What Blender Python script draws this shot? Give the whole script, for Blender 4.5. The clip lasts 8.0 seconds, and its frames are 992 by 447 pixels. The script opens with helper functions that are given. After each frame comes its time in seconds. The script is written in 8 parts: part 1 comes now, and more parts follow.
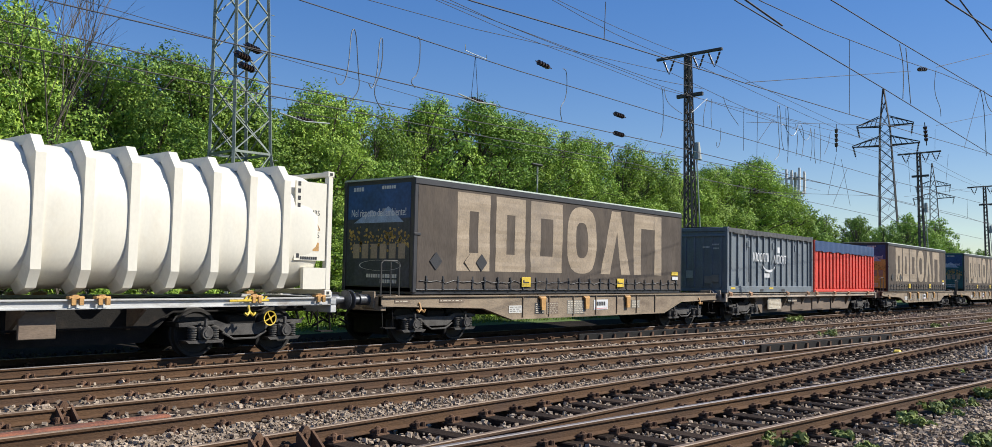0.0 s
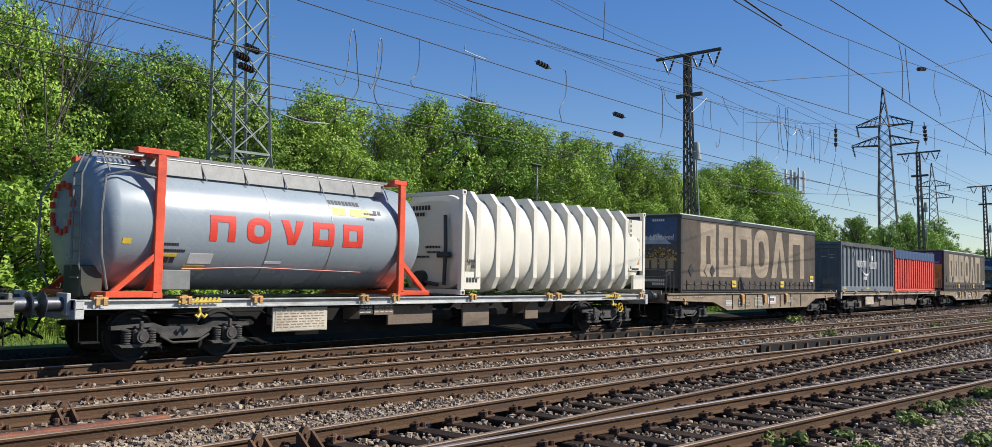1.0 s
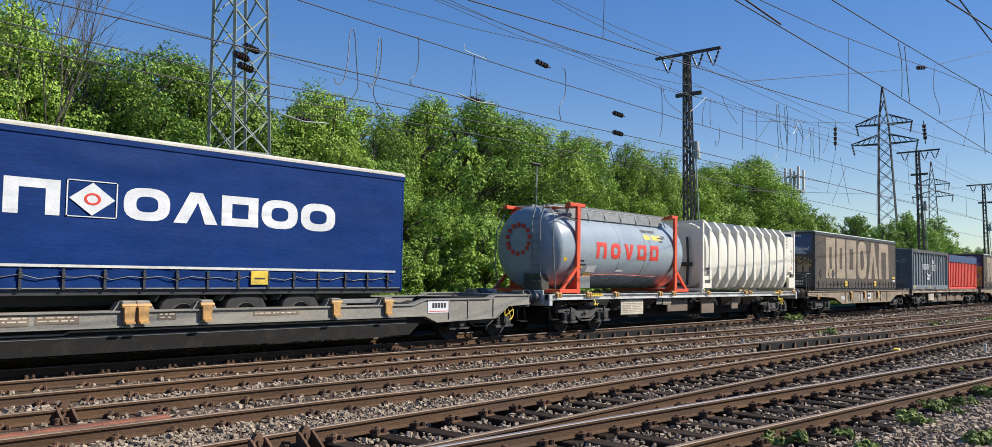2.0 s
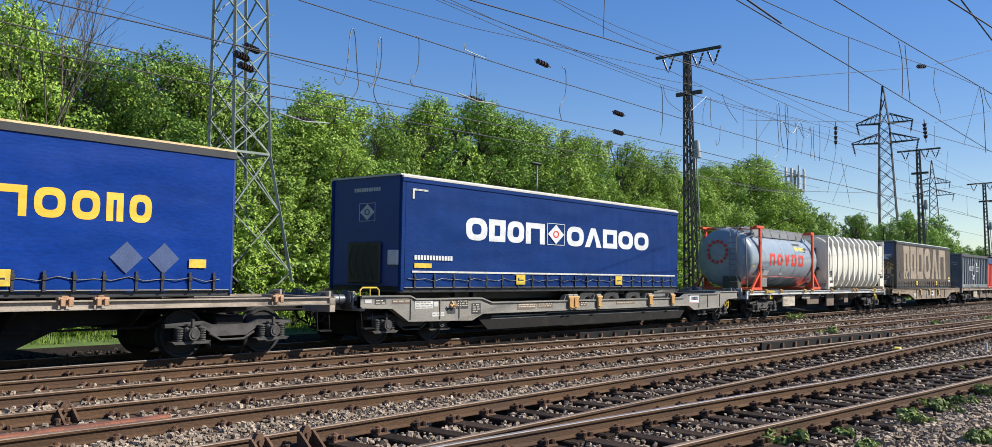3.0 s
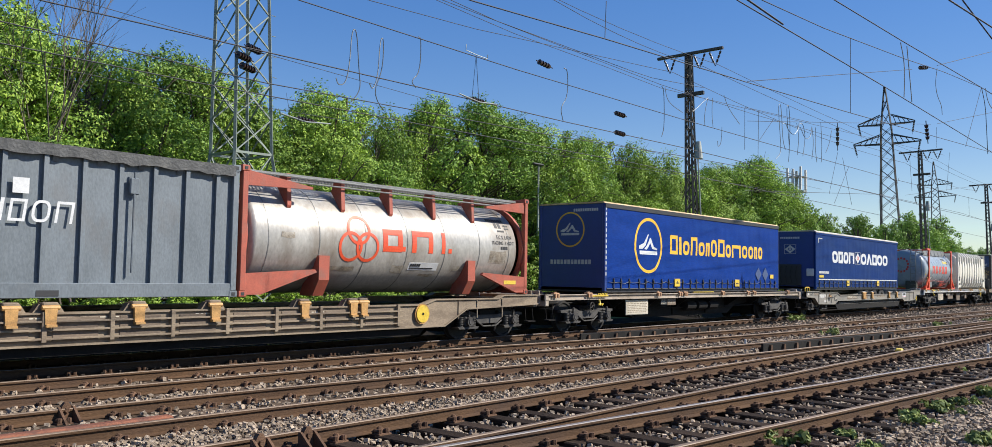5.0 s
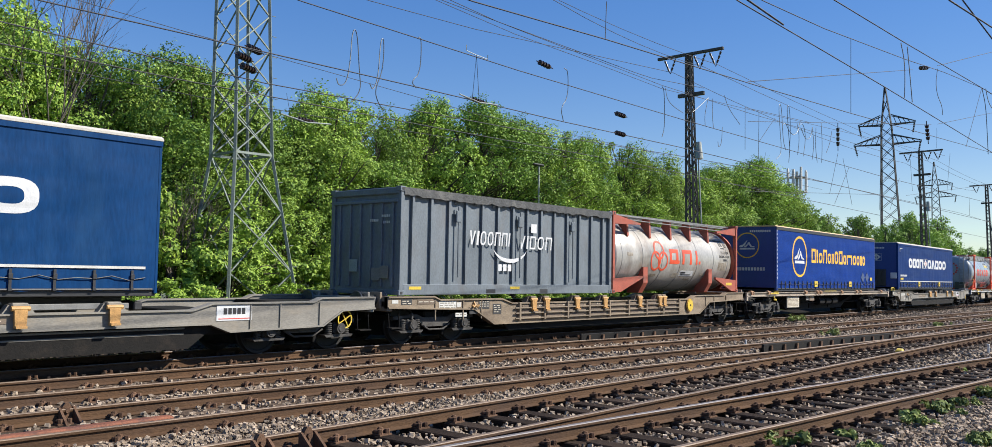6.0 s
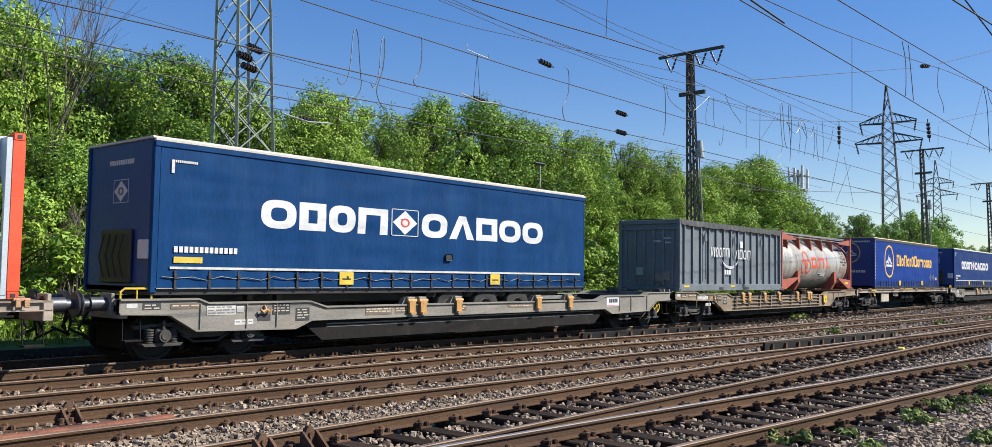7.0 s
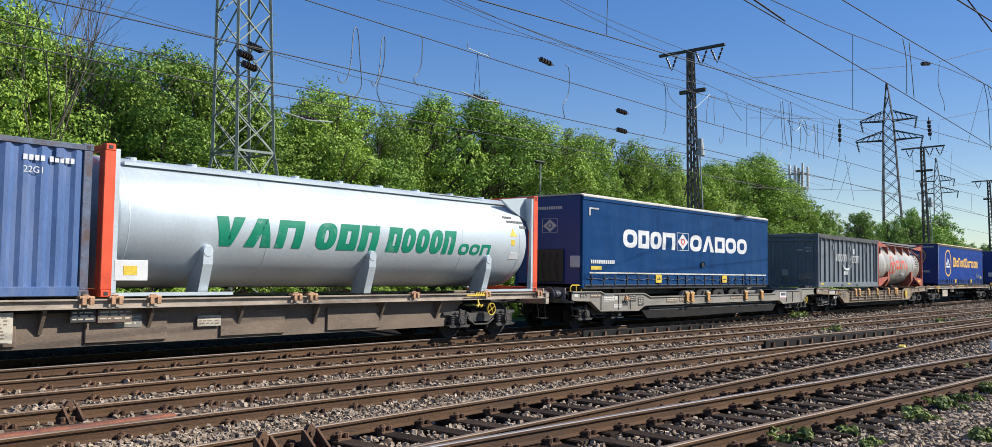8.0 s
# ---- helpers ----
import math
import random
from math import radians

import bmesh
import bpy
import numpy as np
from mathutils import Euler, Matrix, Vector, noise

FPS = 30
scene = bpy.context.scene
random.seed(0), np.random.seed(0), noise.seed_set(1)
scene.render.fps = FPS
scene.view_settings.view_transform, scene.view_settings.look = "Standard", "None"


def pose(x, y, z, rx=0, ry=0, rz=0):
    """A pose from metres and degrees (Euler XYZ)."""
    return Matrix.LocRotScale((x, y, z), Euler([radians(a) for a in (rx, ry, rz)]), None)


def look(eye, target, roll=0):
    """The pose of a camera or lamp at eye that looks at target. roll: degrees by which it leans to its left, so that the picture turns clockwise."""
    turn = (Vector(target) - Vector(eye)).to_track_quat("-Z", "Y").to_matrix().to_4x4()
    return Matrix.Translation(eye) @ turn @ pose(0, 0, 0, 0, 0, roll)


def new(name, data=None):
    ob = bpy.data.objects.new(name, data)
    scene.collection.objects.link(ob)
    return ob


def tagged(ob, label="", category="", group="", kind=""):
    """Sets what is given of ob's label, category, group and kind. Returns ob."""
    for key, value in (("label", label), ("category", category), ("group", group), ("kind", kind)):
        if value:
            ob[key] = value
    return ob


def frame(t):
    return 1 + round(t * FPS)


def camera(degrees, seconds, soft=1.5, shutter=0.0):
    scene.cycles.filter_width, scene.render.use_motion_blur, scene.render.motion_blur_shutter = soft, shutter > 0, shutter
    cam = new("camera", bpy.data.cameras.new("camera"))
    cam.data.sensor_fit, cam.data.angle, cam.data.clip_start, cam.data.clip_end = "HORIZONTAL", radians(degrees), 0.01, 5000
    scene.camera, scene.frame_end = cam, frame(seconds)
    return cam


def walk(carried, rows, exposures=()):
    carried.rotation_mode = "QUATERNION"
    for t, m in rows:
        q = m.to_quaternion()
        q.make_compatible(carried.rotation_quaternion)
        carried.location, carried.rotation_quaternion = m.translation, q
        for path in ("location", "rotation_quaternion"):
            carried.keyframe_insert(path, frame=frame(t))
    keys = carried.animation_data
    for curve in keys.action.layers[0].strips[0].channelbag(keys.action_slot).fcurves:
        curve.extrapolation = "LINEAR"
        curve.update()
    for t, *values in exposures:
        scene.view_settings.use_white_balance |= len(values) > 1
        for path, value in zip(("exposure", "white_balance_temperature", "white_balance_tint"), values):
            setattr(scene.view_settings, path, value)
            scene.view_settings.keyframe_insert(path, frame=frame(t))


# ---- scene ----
# ---------------------------------------------------------------- camera
EYE = (0.0, 0.0, 1.68)
cam = camera(59.45, 8.0, soft=0.5, shutter=0.0)


def aim(dx, dy, roll):
    """The camera's pose: slow hand drift round one direction, in thousandths of a radian."""
    yaw, pitch = radians(50.158) - dx * 7.28e-4, radians(3.318) + dy * 7.28e-4
    way = Vector((math.sin(yaw) * math.cos(pitch), math.cos(yaw) * math.cos(pitch), math.sin(pitch)))
    return look(EYE, Vector(EYE) + way * 10, 0.922 + roll)


walk(cam, [(0.0, aim(-1, 1.2, 0.22)), (1.0, aim(-1.6, 1.5, 0.15)), (1.5, aim(-2, 1, 0.1)), (3.0, aim(-1.3, -0.4, -0.04)),
           (3.5, aim(0, -0.4, -0.03)), (4.0, aim(0, 0, 0)), (4.5, aim(0.6, 0.4, 0.02)), (6.0, aim(1.6, 1.4, 0.03)),
           (6.5, aim(2.6, 1.2, 0.0)), (7.0, aim(3.3, -0.3, -0.05)), (7.5, aim(3.4, -1.6, -0.1)), (8.0, aim(4.2, -3, -0.13))],
     [(0.0, 0.47), (0.5, 0.42), (1.5, 0.44), (3.0, 0.60), (4.0, 0.64), (4.7, 0.55), (6.0, 0.62), (6.5, 0.66), (7.0, 0.64), (7.5, 0.56), (8.0, 0.52)])

# ---------------------------------------------------------------- light
SUN_EL, SUN_WAY = radians(40), Vector((0.66, -0.75, 0)).normalized()
world = bpy.data.worlds.new("sky")
scene.world = world
world.use_nodes = True
wn = world.node_tree
sky = wn.nodes.new("ShaderNodeTexSky")
sky.sky_type, sky.sun_disc = "NISHITA", False
sky.sun_elevation, sky.sun_rotation = SUN_EL, math.atan2(SUN_WAY.x, SUN_WAY.y)
sky.air_density, sky.dust_density, sky.ozone_density, sky.altitude = 1.0, 0.1, 3.0, 60
wn.nodes["Background"].inputs["Strength"].default_value = 0.162
tone = wn.nodes.new("ShaderNodeHueSaturation")
tone.inputs["Saturation"].default_value, tone.inputs["Hue"].default_value = 1.7, 0.519
even = wn.nodes.new("ShaderNodeGamma")
even.inputs["Gamma"].default_value = 0.64
wn.links.new(sky.outputs[0], even.inputs["Color"])
wn.links.new(even.outputs[0], tone.inputs["Color"])
wn.links.new(tone.outputs[0], wn.nodes["Background"].inputs["Color"])
sun = new("sun", bpy.data.lights.new("sun", "SUN"))
sun.data.energy, sun.data.angle, sun.data.color = 5.0, radians(0.55), (1.0, 0.95, 0.87)
to_sun = SUN_WAY * math.cos(SUN_EL) + Vector((0, 0, math.sin(SUN_EL)))
sun.matrix_world = look((0, 0, 60), Vector((0, 0, 60)) - to_sun)

# ---------------------------------------------------------------- materials
MATS = {}


def mat(name, col, rough=0.6, metal=0.0, var=0.25, scale=3.0, fine=40.0, bump=0.15, dirt=None, dirt_amount=0.0, rand=0.0,
        stretch=(1, 1, 1), spec=0.5, island=False):
    """A painted, worn or mineral surface: two scales of noise in colour and roughness, fine relief, stains of another colour."""
    if name in MATS:
        return MATS[name]
    m = bpy.data.materials.new(name)
    m.use_nodes = True
    n, l = m.node_tree.nodes, m.node_tree.links
    b = n["Principled BSDF"]
    geo = n.new("ShaderNodeTexCoord")
    mp = n.new("ShaderNodeMapping")
    mp.inputs["Scale"].default_value = stretch
    l.new(geo.outputs["Object"], mp.inputs[0])
    big, small = n.new("ShaderNodeTexNoise"), n.new("ShaderNodeTexNoise")
    for t, s, d in ((big, scale, 5.0), (small, fine, 3.0)):
        t.inputs["Scale"].default_value, t.inputs["Detail"].default_value = s, d
        l.new(mp.outputs[0], t.inputs["Vector"])
    mix = n.new("ShaderNodeMix")
    mix.data_type, mix.blend_type = "RGBA", "MULTIPLY"
    mix.inputs[0].default_value = 1.0
    mix.inputs[6].default_value = (*col, 1)
    add = n.new("ShaderNodeMath")
    add.operation = "ADD"
    l.new(big.outputs[0], add.inputs[0]), l.new(small.outputs[0], add.inputs[1])
    rng = n.new("ShaderNodeMapRange")
    rng.inputs["From Min"].default_value, rng.inputs["From Max"].default_value = 0.7, 1.3
    rng.inputs["To Min"].default_value, rng.inputs["To Max"].default_value = 1 - var, 1 + var
    l.new(add.outputs[0], rng.inputs["Value"])
    last = rng.outputs[0]
    if rand:
        info = n.new("ShaderNodeNewGeometry" if island else "ShaderNodeObjectInfo")
        r2, mul = n.new("ShaderNodeMapRange"), n.new("ShaderNodeMath")
        r2.inputs["To Min"].default_value, r2.inputs["To Max"].default_value = 1 - rand, 1 + rand
        l.new(info.outputs["Random Per Island" if island else "Random"], r2.inputs["Value"])
        mul.operation = "MULTIPLY"
        l.new(last, mul.inputs[0]), l.new(r2.outputs[0], mul.inputs[1])
        last = mul.outputs[0]
    l.new(last, mix.inputs[7])
    colour = mix.outputs[2]
    if dirt:
        st = n.new("ShaderNodeTexNoise")
        st.inputs["Scale"].default_value, st.inputs["Detail"].default_value = scale * 0.7, 8.0
        st.inputs["Roughness"].default_value = 0.65
        mp2 = n.new("ShaderNodeMapping")
        mp2.inputs["Location"].default_value, mp2.inputs["Scale"].default_value = (3.1, 7.7, 1.3), stretch
        l.new(geo.outputs["Object"], mp2.inputs[0]), l.new(mp2.outputs[0], st.inputs["Vector"])
        ra = n.new("ShaderNodeMapRange")
        ra.inputs["From Min"].default_value, ra.inputs["From Max"].default_value = 0.62 - 0.35 * dirt_amount, 0.8 - 0.2 * dirt_amount
        ra.inputs["To Max"].default_value = min(1.0, 0.4 + dirt_amount)
        l.new(st.outputs[0], ra.inputs["Value"])
        dm = n.new("ShaderNodeMix")
        dm.data_type = "RGBA"
        l.new(ra.outputs[0], dm.inputs[0]), l.new(colour, dm.inputs[6])
        dm.inputs[7].default_value = (*dirt, 1)
        colour = dm.outputs[2]
    l.new(colour, b.inputs["Base Color"])
    rr = n.new("ShaderNodeMapRange")
    rr.inputs["To Min"].default_value, rr.inputs["To Max"].default_value = max(0.05, rough - 0.12), min(1, rough + 0.12)
    l.new(big.outputs[0], rr.inputs["Value"]), l.new(rr.outputs[0], b.inputs["Roughness"])
    b.inputs["Metallic"].default_value, b.inputs["Specular IOR Level"].default_value = metal, spec
    if bump:
        bp = n.new("ShaderNodeBump")
        bp.inputs["Strength"].default_value, bp.inputs["Distance"].default_value = bump, 0.02
        l.new(small.outputs[0], bp.inputs["Height"]), l.new(bp.outputs[0], b.inputs["Normal"])
    MATS[name] = m
    return m


RUST, GRIME, DUST = (0.10, 0.045, 0.022), (0.03, 0.025, 0.02), (0.30, 0.27, 0.22)
M_BALLAST = mat("ballast_bed", (0.105, 0.075, 0.052), 0.95, var=0.5, scale=2.0, fine=25, bump=1.0, dirt=(0.04, 0.028, 0.02), dirt_amount=0.5, spec=0.1)
# Near-black bed and stones: the train's shade is put into their colour.
M_SHADE_BED = mat("shade_dark_ballast", (0.020, 0.016, 0.013), 0.95, var=0.5, scale=2.0, fine=25, bump=1.0, dirt=(0.010, 0.008, 0.007), dirt_amount=0.5, spec=0.1)
M_SHADE_STONE = mat("shade_dark_stone", (0.045, 0.036, 0.029), 0.95, var=0.4, scale=6, fine=60, bump=0.5, rand=0.6, island=True, spec=0.1)
M_STONE = mat("ballast_stone", (0.33, 0.262, 0.192), 0.9, var=0.3, scale=6, fine=60, bump=0.5, rand=0.5, island=True, dirt=(0.105, 0.065, 0.04), dirt_amount=0.42, spec=0.15)
M_RAIL = mat("rail_rust", (0.092, 0.051, 0.026), 0.8, spec=0.2, var=0.3, scale=2.5, fine=60, bump=0.4, dirt=(0.065, 0.04, 0.028), dirt_amount=0.5, stretch=(0.4, 1, 1))
M_HEAD = mat("rail_running_face", (0.20, 0.18, 0.17), 0.62, 0.25, var=0.25, scale=1.5, fine=30, bump=0.05, dirt=(0.19, 0.12, 0.085), dirt_amount=0.4, stretch=(0.3, 1, 1))
M_HEAD_DULL = mat("rail_dull_face", (0.20, 0.14, 0.092), 0.58, 0.15, var=0.3, scale=2, fine=40, bump=0.1, stretch=(0.3, 1, 1))
M_SLEEPER = mat("tarred_sleeper", (0.034, 0.023, 0.016), 0.9, spec=0.12, var=0.45, scale=2.5, fine=30, bump=0.7, rand=0.45, stretch=(3, 0.6, 1), dirt=(0.12, 0.09, 0.065), dirt_amount=0.2)
M_CLIP = mat("rusty_fastening", (0.125, 0.072, 0.044), 0.85, spec=0.2, var=0.4, scale=20, fine=90, bump=0.4, rand=0.3)
M_GRASS = mat("grass_soil", (0.075, 0.12, 0.022), 0.95, var=0.4, scale=1.2, fine=20, bump=0.6)
M_FIELD = mat("far_field", (0.09, 0.105, 0.055), 0.95, var=0.35, scale=0.05, fine=1.0, bump=0.3)
M_STEEL_GREY = mat("galvanised_lattice", (0.30, 0.33, 0.31), 0.6, 0.25, var=0.25, scale=2, fine=30, bump=0.1, dirt=(0.14, 0.12, 0.10), dirt_amount=0.2)
M_STEEL_DARK = mat("weathered_dark_steel", (0.055, 0.055, 0.05), 0.65, 0.2, var=0.3, scale=2, fine=30, bump=0.15, dirt=RUST, dirt_amount=0.2)
M_WIRE = mat("bare_wire", (0.05, 0.05, 0.055), 0.8, 0.0, var=0.1, bump=0)
M_INSULATOR = mat("brown_porcelain", (0.035, 0.022, 0.018), 0.25, var=0.1, bump=0)
M_BLACK = mat("black_undergear", (0.010, 0.009, 0.008), 0.8, var=0.4, scale=5, fine=40, bump=0.3, dirt=(0.034, 0.026, 0.02), dirt_amount=0.3, spec=0.25)
M_RUBBER = mat("tyre_rubber", (0.024, 0.023, 0.022), 0.85, var=0.3, scale=6, fine=60, bump=0.3, dirt=(0.07, 0.064, 0.055), dirt_amount=0.2)
M_BOGIE = mat("bogie_casting", (0.068, 0.063, 0.057), 0.75, var=0.4, scale=5, fine=50, bump=0.4, dirt=(0.022, 0.018, 0.015), dirt_amount=0.5)
M_WHEEL = mat("wheel_steel", (0.016, 0.014, 0.012), 0.75, 0.0, var=0.3, scale=4, fine=40, bump=0.2)
M_ORANGE = mat("orange_spigot", (0.47, 0.26, 0.085), 0.6, var=0.3, scale=8, fine=50, bump=0.15, dirt=(0.16, 0.11, 0.07), dirt_amount=0.35)
M_SPIGOT = mat("faded_peach_spigot", (0.42, 0.24, 0.13), 0.7, var=0.3, scale=8, fine=50, bump=0.2, dirt=(0.14, 0.09, 0.06), dirt_amount=0.35)
M_YELLOW = mat("yellow_plate", (0.64, 0.45, 0.045), 0.5, var=0.2, scale=8, fine=50, bump=0.05, dirt=(0.25, 0.18, 0.08), dirt_amount=0.2)
M_WHITE = mat("white_lettering", (0.60, 0.605, 0.60), 0.55, var=0.12, scale=5, fine=40, bump=0.02)
M_PALE = mat("faded_plate", (0.55, 0.54, 0.50), 0.6, var=0.2, scale=6, fine=50, bump=0.05, dirt=(0.3, 0.26, 0.2), dirt_amount=0.3)
M_DARKMARK = mat("dark_lettering", (0.03, 0.03, 0.032), 0.6, var=0.1, bump=0)
M_RED_MARK = mat("red_lettering", (0.62, 0.045, 0.025), 0.5, var=0.12, scale=4, bump=0.02)
# ---------------------------------------------------------------- small builders
ZAX = Vector((0, 0, 1))


def box(bm, x0, x1, y0, y1, z0, z1, bevel=0.0, m=None):
    """A block between two corners, its edges rounded by bevel."""
    r = bmesh.ops.create_cube(bm, size=1.0, matrix=Matrix.Translation(((x0 + x1) / 2, (y0 + y1) / 2, (z0 + z1) / 2)) @ Matrix.Diagonal((abs(x1 - x0), abs(y1 - y0), abs(z1 - z0), 1)))
    vs = r["verts"]
    if bevel:
        es = list({e for v in vs for e in v.link_edges})
        vs = list({v for f in bmesh.ops.bevel(bm, geom=es, offset=bevel, segments=1, affect="EDGES", profile=0.5)["faces"] for v in f.verts} | {v for v in vs if v.is_valid})
    if m is not None:
        bmesh.ops.transform(bm, matrix=m, verts=vs)
    return vs


def rod(bm, a, b, r, n=8, r2=None):
    """A round bar from a to b."""
    a, b = Vector(a), Vector(b)
    d = b - a
    m = Matrix.Translation((a + b) / 2) @ d.to_track_quat("Z", "Y").to_matrix().to_4x4()
    return bmesh.ops.create_cone(bm, cap_ends=True, segments=n, radius1=r, radius2=r if r2 is None else r2, depth=d.length, matrix=m)["verts"]


def bar(bm, a, b, w, h=None):
    """A square bar from a to b."""
    a, b = Vector(a), Vector(b)
    d = b - a
    m = Matrix.Translation((a + b) / 2) @ d.to_track_quat("Z", "Y").to_matrix().to_4x4() @ Matrix.Diagonal((w, h or w, d.length, 1))
    return bmesh.ops.create_cube(bm, size=1.0, matrix=m)["verts"]


def pipe(bm, pts, r, n=6):
    """One bent round bar through all the points."""
    pts = [Vector(p) for p in pts]
    rings, side = [], None
    for i, p in enumerate(pts):
        d = (pts[min(i + 1, len(pts) - 1)] - pts[max(i - 1, 0)])
        d = d.normalized() if d.length > 1e-6 else ZAX
        if side is None:
            side = d.orthogonal().normalized()
        side = (side - d * side.dot(d))
        side = side.normalized() if side.length > 1e-6 else d.orthogonal().normalized()
        up = d.cross(side)
        rings.append([bm.verts.new(p + (side * math.cos(2 * math.pi * k / n) + up * math.sin(2 * math.pi * k / n)) * r) for k in range(n)])
    for a, b in zip(rings, rings[1:]):
        for k in range(n):
            bm.faces.new((a[k], a[(k + 1) % n], b[(k + 1) % n], b[k]))
    bm.faces.new(rings[0][::-1]), bm.faces.new(rings[-1])


def slab(bm, pts, y0, y1):
    """A plate cut to an outline in the x-z plane, from y0 to y1."""
    a = [bm.verts.new((x, y0, z)) for x, z in pts]
    b = [bm.verts.new((x, y1, z)) for x, z in pts]
    n = len(pts)
    bm.faces.new(a), bm.faces.new(b[::-1])
    for i in range(n):
        bm.faces.new((a[i], b[i], b[(i + 1) % n], a[(i + 1) % n]))
    return a + b


def slab_x(bm, pts, x0, x1):
    """A bar of constant outline in the y-z plane, from x0 to x1."""
    a = [bm.verts.new((x0, y, z)) for y, z in pts]
    b = [bm.verts.new((x1, y, z)) for y, z in pts]
    n = len(pts)
    bm.faces.new(a[::-1]), bm.faces.new(b)
    for i in range(n):
        bm.faces.new((a[i], a[(i + 1) % n], b[(i + 1) % n], b[i]))
    return a + b


def lathe(bm, prof, n=24, axis="x", y=0.0, z=0.0):
    """A turned body: (along, radius) pairs swept round the x axis (or y axis) through y, z."""
    rings = []
    for u, r in prof:
        ring = []
        for k in range(n):
            c, s = math.cos(2 * math.pi * k / n), math.sin(2 * math.pi * k / n)
            ring.append(bm.verts.new((u, y + r * c, z + r * s) if axis == "x" else (y + r * c, u, z + r * s)))
        rings.append(ring)
    for a, b in zip(rings, rings[1:]):
        for k in range(n):
            bm.faces.new((a[k], a[(k + 1) % n], b[(k + 1) % n], b[k]))
    for ring in (rings[0], rings[-1]):
        bm.faces.new(ring)


def finish(bm, name, material, smooth=False):
    bmesh.ops.recalc_face_normals(bm, faces=bm.faces[:])
    me = bpy.data.meshes.new(name)
    bm.to_mesh(me)
    bm.free()
    me.materials.append(material)
    if smooth:
        for p in me.polygons:
            p.use_smooth = True
        me.set_sharp_from_angle(angle=radians(35))
    return me


def part(name, bm, material, parent=None, label="", smooth=False):
    """One mesh object under a thing or a part; bm may be a bmesh or a ready mesh."""
    me = bm if isinstance(bm, bpy.types.Mesh) else finish(bm, name, material, smooth)
    ob = new(name, me)
    ob.parent = parent
    return tagged(ob, label)


def made(fn, *a, **k):
    """A fresh bmesh with one shape in it."""
    bm = bmesh.new()
    fn(bm, *a, **k)
    return bm


def thing(name, label, category, group="", kind=""):
    return tagged(new(name), label, category, group, kind)


def letters(body, size, material, parent, m, name="lettering", label="", squeeze=1.0):
    """Readable words as thin raised letters; they run along local x and stand up in local y."""
    cu = bpy.data.curves.new(name, "FONT")
    cu.body, cu.size, cu.extrude, cu.align_x = body, size, 0.002, "CENTER"
    tmp = new(name, cu)
    dg = bpy.context.evaluated_depsgraph_get()
    me = bpy.data.meshes.new_from_object(tmp.evaluated_get(dg))
    bpy.data.objects.remove(tmp)
    me.transform(m @ Matrix.Diagonal((squeeze, 1, 1, 1)))
    me.materials.clear()
    me.materials.append(material)
    return part(name, me, None, parent, label)


def side_m(x, z, y):
    """Letters on a side that faces the camera's side of the track."""
    return pose(x, y, z, 90, 0, 0)


def rear_m(y, z, x):
    """Letters on an end that faces along -x."""
    return pose(x, y, z, 90, 0, -90)
# ---------------------------------------------------------------- ground and tracks
RAIL_H, HEAD_W = 0.155, 0.068
PROFILE = [(-0.0625, -0.155), (0.0625, -0.155), (0.0625, -0.145), (0.012, -0.125), (0.009, -0.045), (0.033, -0.034), (0.0335, -0.008), (0.027, -0.0005), (-0.027, -0.0005), (-0.0335, -0.008), (-0.033, -0.034), (-0.009, -0.045), (-0.012, -0.125), (-0.0625, -0.145)]


def ground():
    bm = bmesh.new()
    xs = [-400, -60, -20, 0, 20, 40, 60, 90, 130, 300, 3000]
    ys = [-300, -20, 0, 7.68, 7.95, 14.25, 17.6, 18.2, 19.4, 22, 60, 2500]
    zs = [-0.25, -0.25, -0.25, -0.25, -0.165, -0.165, -0.165, -0.25, -0.06, 0.1, 0.3, 0.3]
    g = [[bm.verts.new((x, y, z)) for x in xs] for y, z in zip(ys, zs)]
    for j in range(len(ys) - 1):
        for i in range(len(xs) - 1):
            f = bm.faces.new((g[j][i], g[j][i + 1], g[j + 1][i + 1], g[j + 1][i]))
            # Slot 3, under and behind the train, carries its shade as colour.
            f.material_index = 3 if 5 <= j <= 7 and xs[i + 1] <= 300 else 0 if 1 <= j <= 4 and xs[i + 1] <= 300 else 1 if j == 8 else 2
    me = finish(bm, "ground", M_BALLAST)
    me.materials.append(M_GRASS), me.materials.append(M_FIELD), me.materials.append(M_SHADE_BED)
    tagged(new("ground", me), "brown stony ballast bed between railway tracks", "ground", kind="structure")


def rail(path, parent, head, name="rail", prof=PROFILE, z=0.0):
    """A rolled rail along (x, y) points."""
    bm = bmesh.new()
    rings = []
    for i, (x, y) in enumerate(path):
        a, b = path[max(0, i - 1)], path[min(len(path) - 1, i + 1)]
        d = Vector((b[0] - a[0], b[1] - a[1])).normalized()
        rings.append([bm.verts.new((x - d.y * u, y + d.x * u, w + z)) for u, w in prof])
    n = len(prof)
    for a, b in zip(rings, rings[1:]):
        for k in range(n):
            f = bm.faces.new((a[k], a[(k + 1) % n], b[(k + 1) % n], b[k]))
            f.material_index = 1 if k in (6, 7, 8) else 0
    bm.faces.new(rings[0]), bm.faces.new(rings[-1][::-1])
    me = finish(bm, name, M_RAIL)
    me.materials.append(head)
    return part(name, me, None, parent)


def offset(path, d):
    out = []
    for i, (x, y) in enumerate(path):
        a, b = path[max(0, i - 1)], path[min(len(path) - 1, i + 1)]
        v = Vector((b[0] - a[0], b[1] - a[1])).normalized()
        out.append((x - v.y * d, y + v.x * d))
    return out


